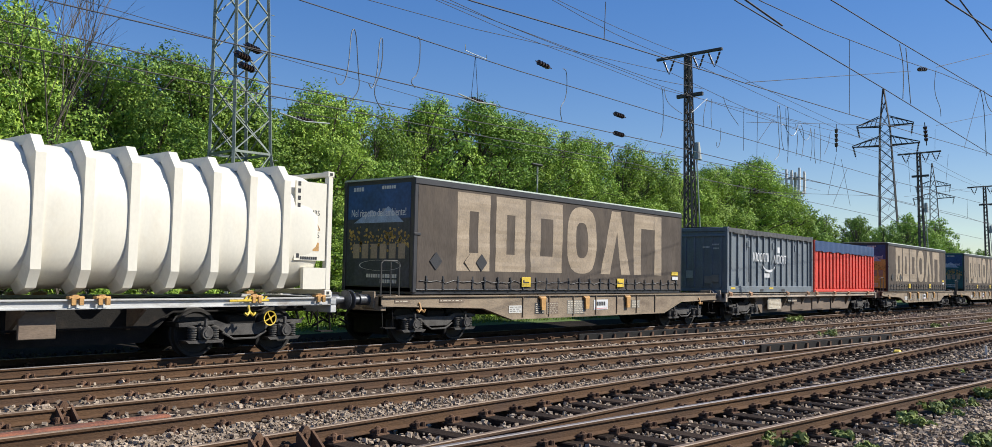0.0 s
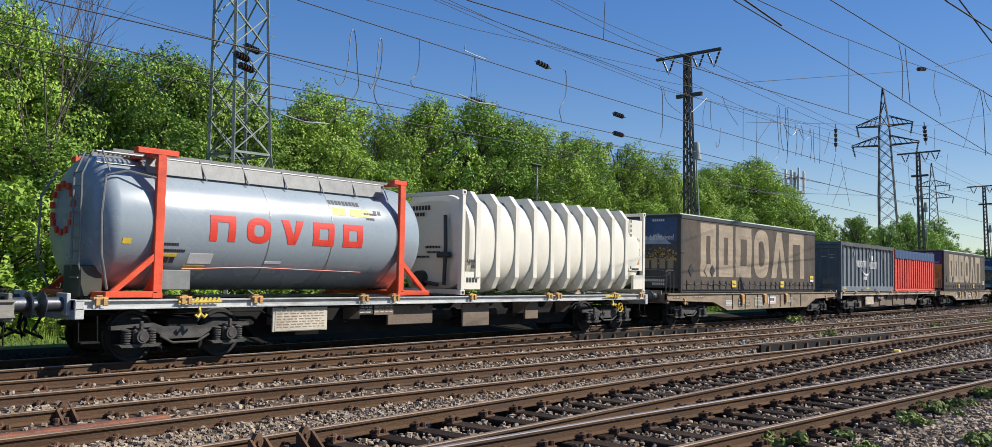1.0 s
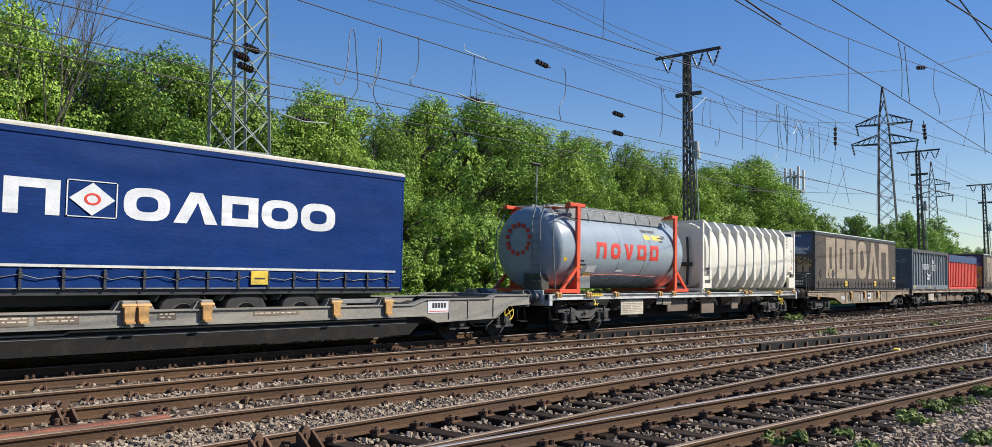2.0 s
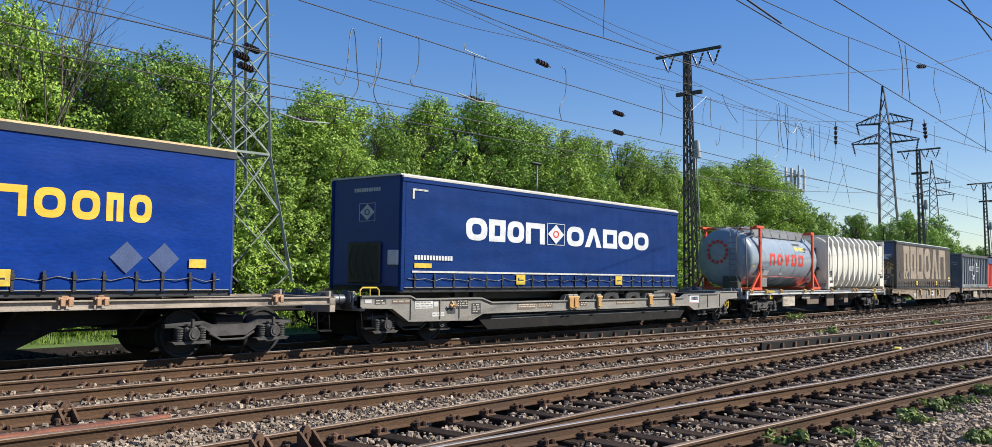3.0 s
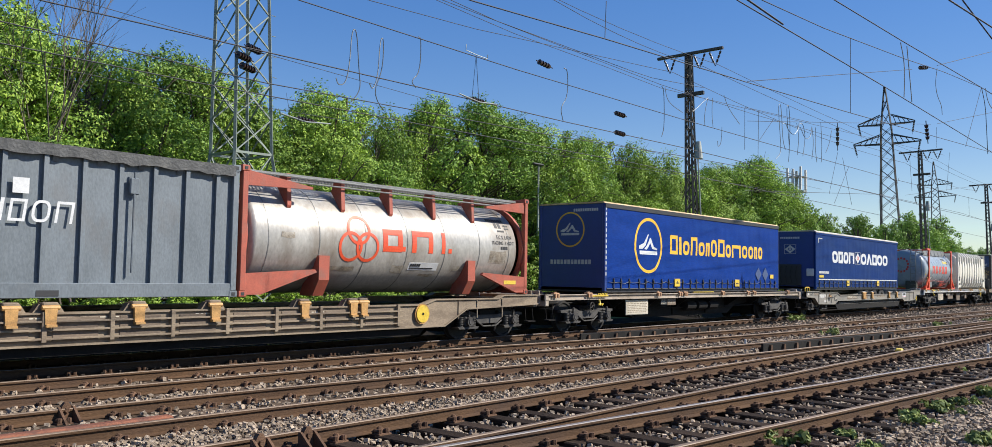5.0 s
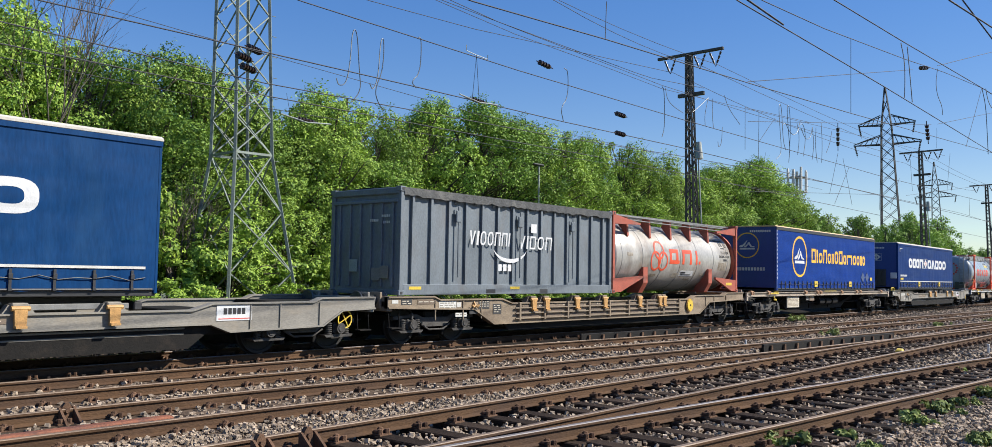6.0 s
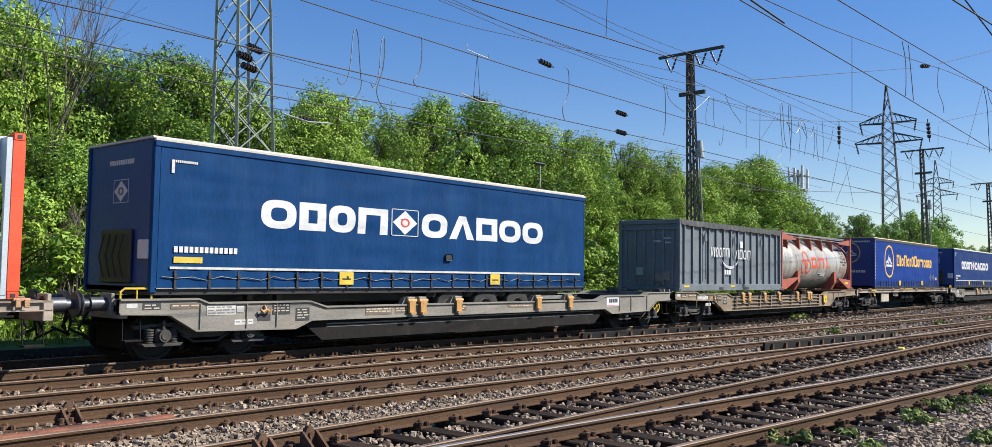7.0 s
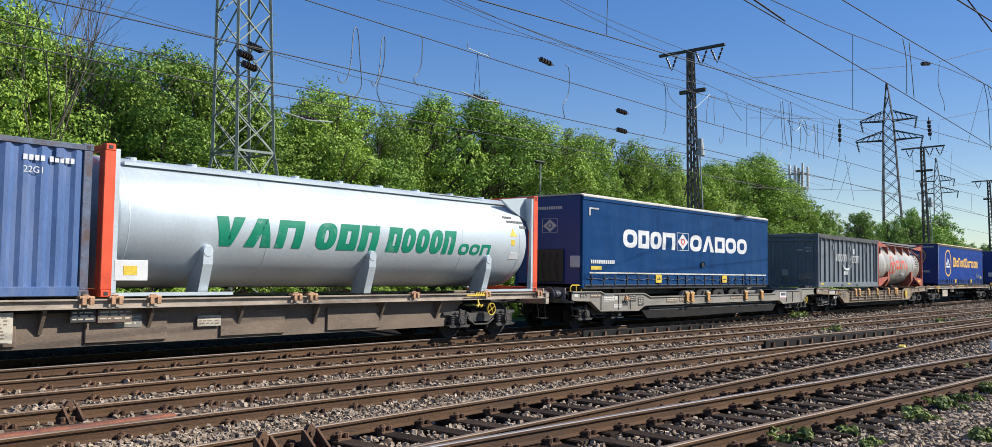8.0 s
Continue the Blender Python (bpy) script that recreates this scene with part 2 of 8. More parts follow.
def along(path, step, start=0.0):
    """Places and headings at even steps along a path."""
    out, left = [], start
    for (x0, y0), (x1, y1) in zip(path, path[1:]):
        ln, at = math.hypot(x1 - x0, y1 - y0), left
        while at < ln:
            out.append((x0 + (x1 - x0) * at / ln, y0 + (y1 - y0) * at / ln, math.atan2(y1 - y0, x1 - x0)))
            at += step
        left = at - ln
    return out


SLEEPER = made(box, -0.13, 0.13, -1.3, 1.3, -0.33, -0.165, 0.015)
SLEEPER = finish(SLEEPER, "sleeper", M_SLEEPER)


def clip_mesh():
    """Ribbed base plate with two clips and coach bolts beside a rail foot."""
    bm = bmesh.new()
    box(bm, -0.09, 0.09, -0.19, 0.19, -0.165, -0.148)
    for s in (-1, 1):
        box(bm, -0.07, 0.07, s * 0.085 - 0.042, s * 0.085 + 0.042, -0.15, -0.105, 0.012)
        rod(bm, (0, s * 0.085, -0.12), (0, s * 0.085, -0.078), 0.018, 6)
        rod(bm, (0, s * 0.085, -0.11), (0, s * 0.085, -0.085), 0.034, 6)
        for u in (-0.045, 0.045):
            rod(bm, (u * 1.2, s * 0.152, -0.15), (u * 1.2, s * 0.152, -0.095), 0.028, 6)
    return finish(bm, "fastening", M_CLIP)


CLIP = clip_mesh()


def polyline_y(path, x):
    for (x0, y0), (x1, y1) in zip(path, path[1:]):
        if x0 <= x <= x1:
            return y0 + (y1 - y0) * (x - x0) / (x1 - x0)
    return path[-1][1]


def smooth(path, n=6):
    """A rounded path through a few corner points."""
    xs, out = np.array([p[0] for p in path]), []
    ys = np.array([p[1] for p in path])
    grid = np.concatenate([np.linspace(a, b, n, endpoint=False) for a, b in zip(xs, xs[1:])] + [xs[-1:]])
    y = np.interp(grid, xs, ys)
    for _ in range(3):
        y[1:-1] = (y[:-2] + 2 * y[1:-1] + y[2:]) / 4
    return [(float(a), float(b)) for a, b in zip(grid, y)]


def track(label, centre, heads, near, step=0.63, start=0.0, far=140.0):
    """A pair of rails on tarred sleepers with bolted fastenings; those within the near stretch are parts, the rest one joined mesh."""
    t = thing("track", label, "railway track", "tracks", "structure")
    for s, head in zip((-0.752, 0.752), heads):
        rail(offset(centre, s), t, head)
    rest_s, rest_c = bmesh.new(), bmesh.new()
    rng = random.Random(int(near[1] * 7 + start * 100))
    for x, y, a in along(centre, step, start):
        if x > far or x < -3:
            continue
        m = Matrix.Translation((x, y, rng.uniform(-0.008, 0.004))) @ Matrix.Rotation(a + rng.uniform(-0.02, 0.02), 4, "Z")
        if near[0] < x < near[1]:
            part("sleeper", SLEEPER, None, t).matrix_basis = m
        else:
            box(rest_s, -0.13, 0.13, -1.3, 1.3, -0.33, -0.165, 0, m)
        for s in (-0.752, 0.752):
            mc = m @ Matrix.Translation((0, s, 0))
            if near[0] < x < near[1]:
                part("fastening", CLIP, None, t).matrix_basis = mc
            elif x < 90:
                for k in (-1, 1):
                    box(rest_c, -0.07, 0.07, k * 0.09 - 0.04, k * 0.09 + 0.04, -0.16, -0.09, 0, mc)
    tagged(part("sleeper_rest", rest_s, M_SLEEPER, t), kind="stuff")
    tagged(part("fastening_rest", rest_c, M_CLIP, t), kind="stuff")
    return t


T0 = [(-14, 15.9), (420, 15.9)]
T1 = smooth([(-14, 12.95), (8, 12.88), (14, 12.62), (20, 12.12), (27, 11.55), (40, 10.95), (60, 10.2), (120, 8.0), (400, -2.0)])
T2 = smooth([(-14, 9.95), (4, 9.9), (7, 9.82), (11, 9.52), (17, 9.12), (21, 8.78), (30, 8.0), (44, 7.1), (70, 6.7)])
T3 = [(-14, 6.8), (10, 6.78), (24, 6.72), (40, 6.52), (120, 5.5), (400, 2.0)]
T4 = smooth([(-14, 6.8), (-5, 6.25), (2, 5.55), (9, 4.87), (14.5, 4.26), (22.5, 3.4), (40, 1.35), (80, -3.6), (200, -19)])
CENTRES = (T0, T1, T2, T3, T4)


def guard(label, a, b, n):
    """A short check rail held by curved cast brackets."""
    g = thing("guard_rail", label, "guard rail", "guard rails")
    rail([a, b], g, M_RAIL, "check_rail", PROFILE, 0.04)
    d = Vector((b[0] - a[0], b[1] - a[1]))
    gp = part("guard_plate", made(box, 0, d.length, -0.03, 0.03, -0.16, 0.13, 0.01), M_BLACK, g)
    gp.matrix_basis = pose(a[0], a[1] - 0.065, 0, 0, 0, math.degrees(math.atan2(d.y, d.x)))
    bm = bmesh.new()
    slab(bm, [(-0.05, -0.16), (0.05, -0.16), (0.045, -0.02), (0.03, 0.09), (-0.03, 0.09), (-0.045, -0.02)], -0.15, -0.097)
    slab(bm, [(-0.03, -0.16), (0.03, -0.16), (0.03, -0.1), (-0.03, -0.1)], -0.3, -0.14)
    me = finish(bm, "bracket", M_CLIP)
    for k in range(n):
        p = Vector(a) + d * ((k + 0.5) / n)
        part("bracket", me, None, g).matrix_basis = pose(p.x, p.y, 0, 0, 0, math.degrees(math.atan2(d.y, d.x)))


def stone_field():
    """Loose ballast stones between the rails, thicker near the eye."""
    rng = np.random.default_rng(3)
    base = np.array([(x, y, z) for z in (-0.6, 0.6) for y in (-0.75, 0.75) for x in (-0.75, 0.75)])
    faces = np.array([(0, 2, 1), (1, 2, 3), (4, 5, 6), (5, 7, 6), (0, 1, 4), (1, 5, 4), (2, 6, 3), (3, 6, 7), (0, 4, 2), (2, 4, 6), (1, 3, 5), (3, 7, 5)])

    def field(x0, x1, y0, y1, per, lo, hi):
        n = int((x1 - x0) * (y1 - y0) * per)
        x, y = rng.uniform(x0, x1, n), rng.uniform(y0, y1, n)
        ok = np.ones(n, bool)
        for i, c in enumerate(CENTRES):
            cy = np.interp(x, [p[0] for p in c], [p[1] for p in c])
            d = np.abs(y - cy)
            ok &= np.abs(d - 0.752) > 0.10
            if i > 1:
                ok &= ~((np.abs(d - 0.752) < 0.22) & (rng.random(n) < 0.4))
            ok &= ~((d < 1.25) & (rng.random(n) < (0.2 if i > 2 else 0.0)))
        x, y = x[ok], y[ok]
        n = len(x)
        s = rng.uniform(lo, hi, (n, 1, 1)) * rng.uniform(0.6, 1.15, (n, 1, 3))
        q = base[None] * (1 + rng.uniform(-0.45, 0.3, (n, 8, 3))) * s
        a, b = rng.uniform(0, 6.28, n), rng.uniform(-0.7, 0.7, n)
        ca, sa, cb, sb = np.cos(a)[:, None], np.sin(a)[:, None], np.cos(b)[:, None], np.sin(b)[:, None]
        px, py, pz = q[..., 0], q[..., 1], q[..., 2]
        py, pz = py * cb - pz * sb, py * sb + pz * cb
        px, py = px * ca - py * sa, px * sa + py * ca
        z = np.where(y > 7.85, -0.155, -0.215) + rng.uniform(-0.02, 0.03, n)
        v = np.stack([px + x[:, None], py + y[:, None], pz + z[:, None]], -1).reshape(-1, 3)
        f = (faces[None] + 8 * np.arange(n)[:, None, None]).reshape(-1, 3)
        return v, f
    parts = [field(9, 24, 0.8, 3.0, 190, 0.025, 0.05), field(3.5, 16, 1.6, 7.7, 230, 0.02, 0.042), field(3.5, 16, 7.7, 9.3, 380, 0.018, 0.038), field(3.5, 16, 9.3, 11.8, 90, 0.02, 0.042), field(16, 34, 1.6, 9.5, 100, 0.03, 0.055), field(16, 34, 9.5, 14, 70, 0.03, 0.055), field(34, 75, -1, 15, 14, 0.04, 0.08), field(3, 16, 11.5, 19, 26, 0.025, 0.05)]
    vs, fs, at = [], [], 0
    for v, f in parts:
        vs.append(v), fs.append(f + at)
        at += len(v)
    me = bpy.data.meshes.new("ballast_stones")
    me.from_pydata(np.concatenate(vs).tolist(), [], np.concatenate(fs).tolist())
    me.materials.append(M_STONE), me.materials.append(M_SHADE_STONE)
    # Stones beyond y = 14.2 take the painted-in shade of the train.
    in_shade = np.concatenate(vs)[np.concatenate(fs)[:, 0], 1] > 14.2
    me.polygons.foreach_set("material_index", in_shade.astype(np.int32))
    tagged(new("ballast_stones", me), "loose grey-brown ballast stones between the rails", "ballast", kind="stuff")


def rail_brace(x, y, rz):
    bm = bmesh.new()
    slab(bm, [(-0.09, -0.17), (0.09, -0.17), (0.05, 0.03), (0.02, 0.07), (-0.02, 0.07), (-0.05, 0.03)], -0.10, -0.04)
    slab_x(bm, [(-0.06, -0.17), (-0.34, -0.17), (-0.10, 0.02), (-0.06, 0.02)], -0.10, -0.07)
    slab_x(bm, [(-0.06, -0.17), (-0.34, -0.17), (-0.10, 0.02), (-0.06, 0.02)], 0.07, 0.10)
    rod(bm, (0, -0.13, -0.02), (0, -0.03, -0.02), 0.03, 8)
    t = thing("rail_brace", "cast iron brace bolted against a rail", "rail brace", "rail braces")
    part("casting", bm, M_CLIP, t)
    t.matrix_basis = pose(x, y, 0, 0, 0, rz)


ground()
track("worn straight track under the train", T0, (M_HEAD, M_HEAD), (2, 60))
track("brown track bending gently in from the ladder", T1, (M_HEAD_DULL, M_HEAD_DULL), (2, 45), 0.63, 0.2)
track("brown side track joining its neighbour", T2, (M_HEAD_DULL, M_HEAD_DULL), (2, 45), 0.63, 0.4, 66)
track("straight track with rust-brown rail heads", T3, (M_HEAD_DULL, M_HEAD_DULL), (2, 45), 0.63, 0.1)
track("diverging track with bright worn rail heads", T4, (M_HEAD_DULL, M_HEAD), (3.6, 45), 0.63, 0.3)
guard("dark check rail with cast brackets", (20.15, 8.55), (28.0, 7.75), 12)
guard("dark check rail beside the curve", (19.5, 13.35), (26.2, 12.75), 11)
rail_brace(4.78, 10.72, 0), rail_brace(5.2, 7.42, 0), rail_brace(5.78, 7.42, 0)
stone_field()
pb = thing("track_box", "rust-red trackside box with yellow tag", "track box")
part("casing", made(box, 3.6, 5.6, 9.62, 9.78, -0.19, -0.06, 0.02), mat("red_oxide_box", (0.20, 0.07, 0.035), 0.8, var=0.4, scale=5, fine=40, bump=0.4, dirt=(0.08, 0.04, 0.03), dirt_amount=0.4), pb)
part("yellow_tag", made(box, 4.45, 4.62, 9.605, 9.622, -0.16, -0.09), M_YELLOW, pb)
part("pale_tag", made(box, 4.38, 4.44, 9.605, 9.622, -0.16, -0.09), M_PALE, pb)
part("pale_tag", made(box, 4.74, 4.88, 9.605, 9.622, -0.15, -0.10), M_PALE, pb)
ys = thing("marker_block", "small yellow track marker raised above the sleepers", "marker")
part("block", made(box, -0.22, 0.22, -0.09, 0.09, -0.17, -0.08, 0.03), M_YELLOW, ys)
# Lifted clear of the sleepers, to be seen from the camera.
ys.matrix_basis = pose(23.48, 6.30, 0.06, 0, 0, 12)
for x, y in ((22.4, 9.9), (26.3, 4.83)):
    p = thing("marker_post", "short white post beside the track", "marker", "marker posts")
    part("post", made(rod, (0, 0, -0.25), (0, 0, 0.03), 0.035, 10, 0.03), M_PALE, p)
    part("cap", made(rod, (0, 0, 0.03), (0, 0, 0.05), 0.036, 10, 0.02), M_PALE, p)
    p.matrix_basis = pose(x, y, 0)
# ---------------------------------------------------------------- the train: wagons
MOVING, ROLLING = [], []
CACHE = {}


def shared(key, build, material, smooth=False):
    """A mesh built once and used by all alike parts."""
    if key not in CACHE:
        bm = bmesh.new()
        build(bm)
        CACHE[key] = finish(bm, key, material, smooth)
    return CACHE[key]


def placed(name, me, parent, x=0.0, y=0.0, z=0.0, rz=0.0, label=""):
    ob = part(name, me, None, parent, label)
    ob.matrix_basis = pose(x, y, z, 0, 0, rz)
    return ob


def side_frame_shape(bm):
    """Cast bogie side frame: a dipped bar with a jaw over each axle."""
    top = [(-1.40, 0.66), (-0.62, 0.70), (-0.40, 0.62), (0.40, 0.62), (0.62, 0.70), (1.40, 0.66)]
    low = [(1.40, 0.59), (1.16, 0.59), (1.12, 0.62), (0.68, 0.62), (0.60, 0.56), (0.34, 0.40), (-0.34, 0.40), (-0.60, 0.56), (-0.68, 0.62), (-1.12, 0.62), (-1.16, 0.59), (-1.40, 0.59)]
    slab(bm, top + low, -0.06, 0.06)
    for s in (-1, 1):
        slab(bm, [(s * 0.9 - 0.40, 0.335), (s * 0.9 + 0.40, 0.335), (s * 0.9 + 0.34, 0.28), (s * 0.9 - 0.34, 0.28)], -0.16, 0.11)
    pipe(bm, [(-0.5, -0.08, 0.46), (-0.25, -0.09, 0.33), (0.25, -0.09, 0.33), (0.5, -0.08, 0.46)], 0.022, 6)


def axle_box_shape(bm):
    box(bm, -0.13, 0.13, -0.12, 0.12, 0.34, 0.60, 0.03)
    rod(bm, (0, -0.21, 0.47), (0, -0.1, 0.47), 0.115, 14)
    rod(bm, (0, -0.225, 0.47), (0, -0.2, 0.47), 0.075, 12)
    box(bm, -0.03, 0.03, -0.16, -0.1, 0.58, 0.74, 0.01)


def spring_shape(bm):
    prof = []
    for k in range(6):
        z = 0.34 + k * 0.044
        prof += [(z, 0.056), (z + 0.004, 0.088), (z + 0.024, 0.088), (z + 0.028, 0.056)]
    prof = [(0.335, 0.02)] + prof + [(0.61, 0.02)]
    lathe(bm, prof, 12, "y")
    bmesh.ops.transform(bm, matrix=Matrix(((1, 0, 0, 0), (0, 0, 1, 0), (0, 1, 0, 0), (0, 0, 0, 1))), verts=bm.verts[:])


def wheelset_shape(bm):
    lathe(bm, [(-0.95, 0.07), (0.95, 0.07)], 10, "y")
    for s in (-1, 1):
        a = s * 0.752
        prof = [(a - s * 0.07, 0.10), (a - s * 0.055, 0.12), (a - s * 0.02, 0.15), (a + s * 0.0, 0.38), (a - s * 0.075, 0.40), (a - s * 0.075, 0.488), (a - s * 0.045, 0.488), (a - s * 0.035, 0.462), (a + s * 0.065, 0.455), (a + s * 0.065, 0.40), (a + s * 0.035, 0.38), (a + s * 0.03, 0.15), (a + s * 0.09, 0.12), (a + s * 0.09, 0.08)]
        lathe(bm, prof, 28, "y")
        for k in range(6):
            c, d = math.cos(k * math.pi / 3), math.sin(k * math.pi / 3)
            rod(bm, (c * 0.27, a - 0.03, d * 0.27), (c * 0.27, a + 0.045, d * 0.27), 0.03, 6)


def bolster_shape(bm):
    box(bm, -0.32, 0.32, -1.0, 1.0, 0.42, 0.78, 0.03)
    rod(bm, (0, 0, 0.76), (0, 0, 0.95), 0.22, 16)



def bogie(wagon, x):
    """A two-axle freight bogie with coil springs."""
    b = placed("bogie", shared("bolster", bolster_shape, M_BLACK), wagon, x)
    for s in (-1, 1):
        placed("side_frame", shared("bogie_side_frame", side_frame_shape, M_BOGIE), b, 0, s * 1.0, 0, 0 if s < 0 else 180)
        for a in (-0.9, 0.9):
            placed("axle_box", shared("axle_box", axle_box_shape, M_BOGIE, True), b, a, s * 1.03, 0, 0 if s < 0 else 180, "grey axle box with round cover")
            if s < 0:
                for d in (-0.235, 0.235):
                    placed("coil_spring", shared("coil_spring", spring_shape, M_BOGIE, True), b, a + d, s * 1.07)
    for s in (-1, 1):
        placed("brake_beam", shared("brake_beam", lambda bm: box(bm, -0.06, 0.06, -0.95, 0.95, 0.16, 0.5, 0.02), M_BLACK), b, s * 0.42)
        # Solid black box, added to fill the gap between wheels with dark.
        placed("axle_guard", shared("axle_guard", lambda bm: box(bm, -0.3, 0.3, -0.55, 0.55, 0.2, 0.7, 0.02), M_BLACK), b, s * 1.02)
        placed("end_beam", shared("bogie_end_beam", lambda bm: box(bm, -0.06, 0.06, -1.0, 1.0, 0.58, 0.68, 0.01), M_BLACK), b, s * 1.32)
    for a in (-0.9, 0.9):
        w = placed("wheelset", shared("wheelset", wheelset_shape, M_WHEEL, True), b, a, 0, 0.46)
        ROLLING.append((w, a))


def buffer_shape(bm):
    """Side buffer pointing along -x from its base at x = 0."""
    lathe(bm, [(0.02, 0.15), (0, 0.17), (-0.04, 0.17), (-0.05, 0.125), (-0.34, 0.125), (-0.345, 0.09), (-0.52, 0.085), (-0.56, 0.2), (-0.575, 0.225), (-0.60, 0.21), (-0.605, 0.0)], 18)


def hook_shape(bm):
    box(bm, -0.35, 0.05, -0.04, 0.04, 0.96, 1.06, 0.012)
    box(bm, -0.42, -0.33, -0.05, 0.05, 0.93, 1.09, 0.012)
    pipe(bm, [(-0.3, 0, 0.98), (-0.34, 0.05, 0.7), (-0.3, 0, 0.45), (-0.26, -0.05, 0.7), (-0.3, 0, 0.98)], 0.025, 6)
    pipe(bm, [(-0.05, 0.3, 0.95), (-0.25, 0.33, 0.6), (-0.1, 0.35, 0.45), (-0.42, 0.36, 0.6)], 0.025, 6)
    pipe(bm, [(-0.05, -0.3, 0.95), (-0.25, -0.33, 0.6), (-0.1, -0.35, 0.45), (-0.42, -0.36, 0.6)], 0.025, 6)


def ends(w, L, sill, rail_ends=(0,), rail_mat=None):
    """Headstocks, buffers, draw hooks, steps and shunter's handrails."""
    def stock(bm):
        box(bm, 0.0, 0.16, -1.28, 1.28, 0.80, 1.13, 0.012)
        for s in (-1, 1):
            box(bm, -0.05, 0.02, s * 0.875 - 0.2, s * 0.875 + 0.2, 0.86, 1.24, 0.01)
    for k, (x, rz) in enumerate(((0, 0), (L, 180))):
        placed("headstock", shared("headstock_" + sill.name, stock, sill), w, x, 0, 0, rz)
        for s in (-1, 1):
            placed("buffer", shared("buffer", buffer_shape, M_BUFFER, True), w, x, s * 0.875, 1.05, rz, "dark greasy steel buffer")
        placed("draw_hook", shared("draw_hook", hook_shape, M_BLACK), w, x, 0, 0, rz)

        def step(bm):
            pipe(bm, [(-0.02, -1.2, 0.85), (-0.02, -1.24, 0.42), (0.30, -1.24, 0.42), (0.30, -1.2, 0.85)], 0.014, 6)
            box(bm, -0.02, 0.3, -1.33, -1.12, 0.40, 0.425)
        st = placed("footstep", shared("footstep", step, M_YELLOW if sill is M_SILL_SILVER else M_BLACK), w, x + (0.12 if k == 0 else -0.42))

        def grab(bm):
            top_ = 1.95 if rail_mat is M_STEEL_DARK else 1.32
            pipe(bm, [(0.05, -1.2, 1.13), (0.05, -1.2, top_ - 0.06), (0.12, -1.2, top_), (0.55, -1.2, top_), (0.62, -1.2, top_ - 0.06), (0.62, -1.2, 1.13)], 0.02, 6)
            pipe(bm, [(0.35, -1.2, 1.13), (0.35, -1.2, top_)], 0.014, 6)
        if k in rail_ends and rail_mat:
            g = placed("handrail", shared("grab_" + rail_mat.name, grab, rail_mat), w, x if k == 0 else x - 0.66)


def spigot_shape(bm):
    """Hinged container spigot in its bracket on the side sill."""
    box(bm, -0.13, 0.13, -0.11, 0.02, 0.0, 0.05, 0.008)
    box(bm, -0.06, 0.06, -0.07, 0.01, 0.05, 0.075, 0.01)
    box(bm, -0.10, -0.02, -0.14, -0.10, -0.10, 0.03, 0.008)
    box(bm, 0.03, 0.11, -0.14, -0.10, -0.10, 0.03, 0.008)


def plates(w, items, y):
    """Small marking plates on the frame: x, z, width, height, material."""
    for x, z, a, b, m in items:
        part("marking_plate", made(box, x, x + a, y - 0.008, y, z, z + b, 0), m, w)
        if a > 0.25 and m is not M_ORANGE and m is not M_YELLOW:
            bm = bmesh.new()
            rng = random.Random(int(x * 100))
            zz = z + b - 0.03
            while zz > z + 0.03:
                xx = x + 0.03
                while xx < x + a - 0.08:
                    ln = min(rng.uniform(0.04, 0.16), x + a - 0.03 - xx)
                    box(bm, xx, xx + ln, y - 0.011, y - 0.007, zz - 0.022, zz)
                    xx += ln + rng.uniform(0.02, 0.06)
                zz -= 0.055
            part("marking", bm, M_FRAME_DUST if m is M_BEIGE else M_FRAME_GREY if m in (M_WHITE, M_PALE) else M_BEIGE, w)


def sign(w, x, z, y):
    part("operator_sign", made(box, x, x + 0.78, y - 0.009, y, z, z + 0.3, 0), M_WHITE, w, "white operator sign with dark bar")
    bm = bmesh.new()
    for k in range(5):
        box(bm, x + 0.15 + k * 0.10, x + 0.225 + k * 0.10, y - 0.013, y - 0.008, z + 0.12, z + 0.24)
    part("sign_bar", bm, M_DARKMARK, w)
    part("sign_frame", made(box, x + 0.04, x + 0.74, y - 0.012, y - 0.008, z + 0.03, z + 0.045), M_RED_MARK, w)


M_BUFFER = mat("greasy_buffer", (0.10, 0.105, 0.115), 0.45, 0.6, var=0.3, scale=6, fine=40, bump=0.1, dirt=GRIME, dirt_amount=0.4)
M_SILL_SILVER = mat("silver_sill", (0.50, 0.50, 0.48), 0.5, 0.1, var=0.15, scale=3, fine=40, bump=0.1, dirt=(0.17, 0.13, 0.09), dirt_amount=0.35, stretch=(0.6, 1, 2))
M_SILL_TAN = mat("dusty_sill", (0.36, 0.30, 0.235), 0.7, var=0.25, scale=3, fine=40, bump=0.15, dirt=(0.12, 0.085, 0.055), dirt_amount=0.4, stretch=(0.6, 1, 2))
M_FRAME_GREY = mat("wagon_grey", (0.215, 0.20, 0.17), 0.65, var=0.25, scale=2, fine=30, bump=0.12, dirt=(0.30, 0.25, 0.18), dirt_amount=0.3, stretch=(0.6, 1, 1.5))
M_FRAME_DUST = mat("wagon_brown_dust", (0.24, 0.185, 0.125), 0.75, var=0.3, scale=2, fine=30, bump=0.15, dirt=(0.09, 0.06, 0.04), dirt_amount=0.4, stretch=(0.6, 1, 1.5))
M_FRAME_BROWN = mat("wagon_brown", (0.15, 0.11, 0.078), 0.75, var=0.3, scale=2, fine=30, bump=0.15, dirt=(0.22, 0.17, 0.12), dirt_amount=0.35, stretch=(0.6, 1, 1.5))
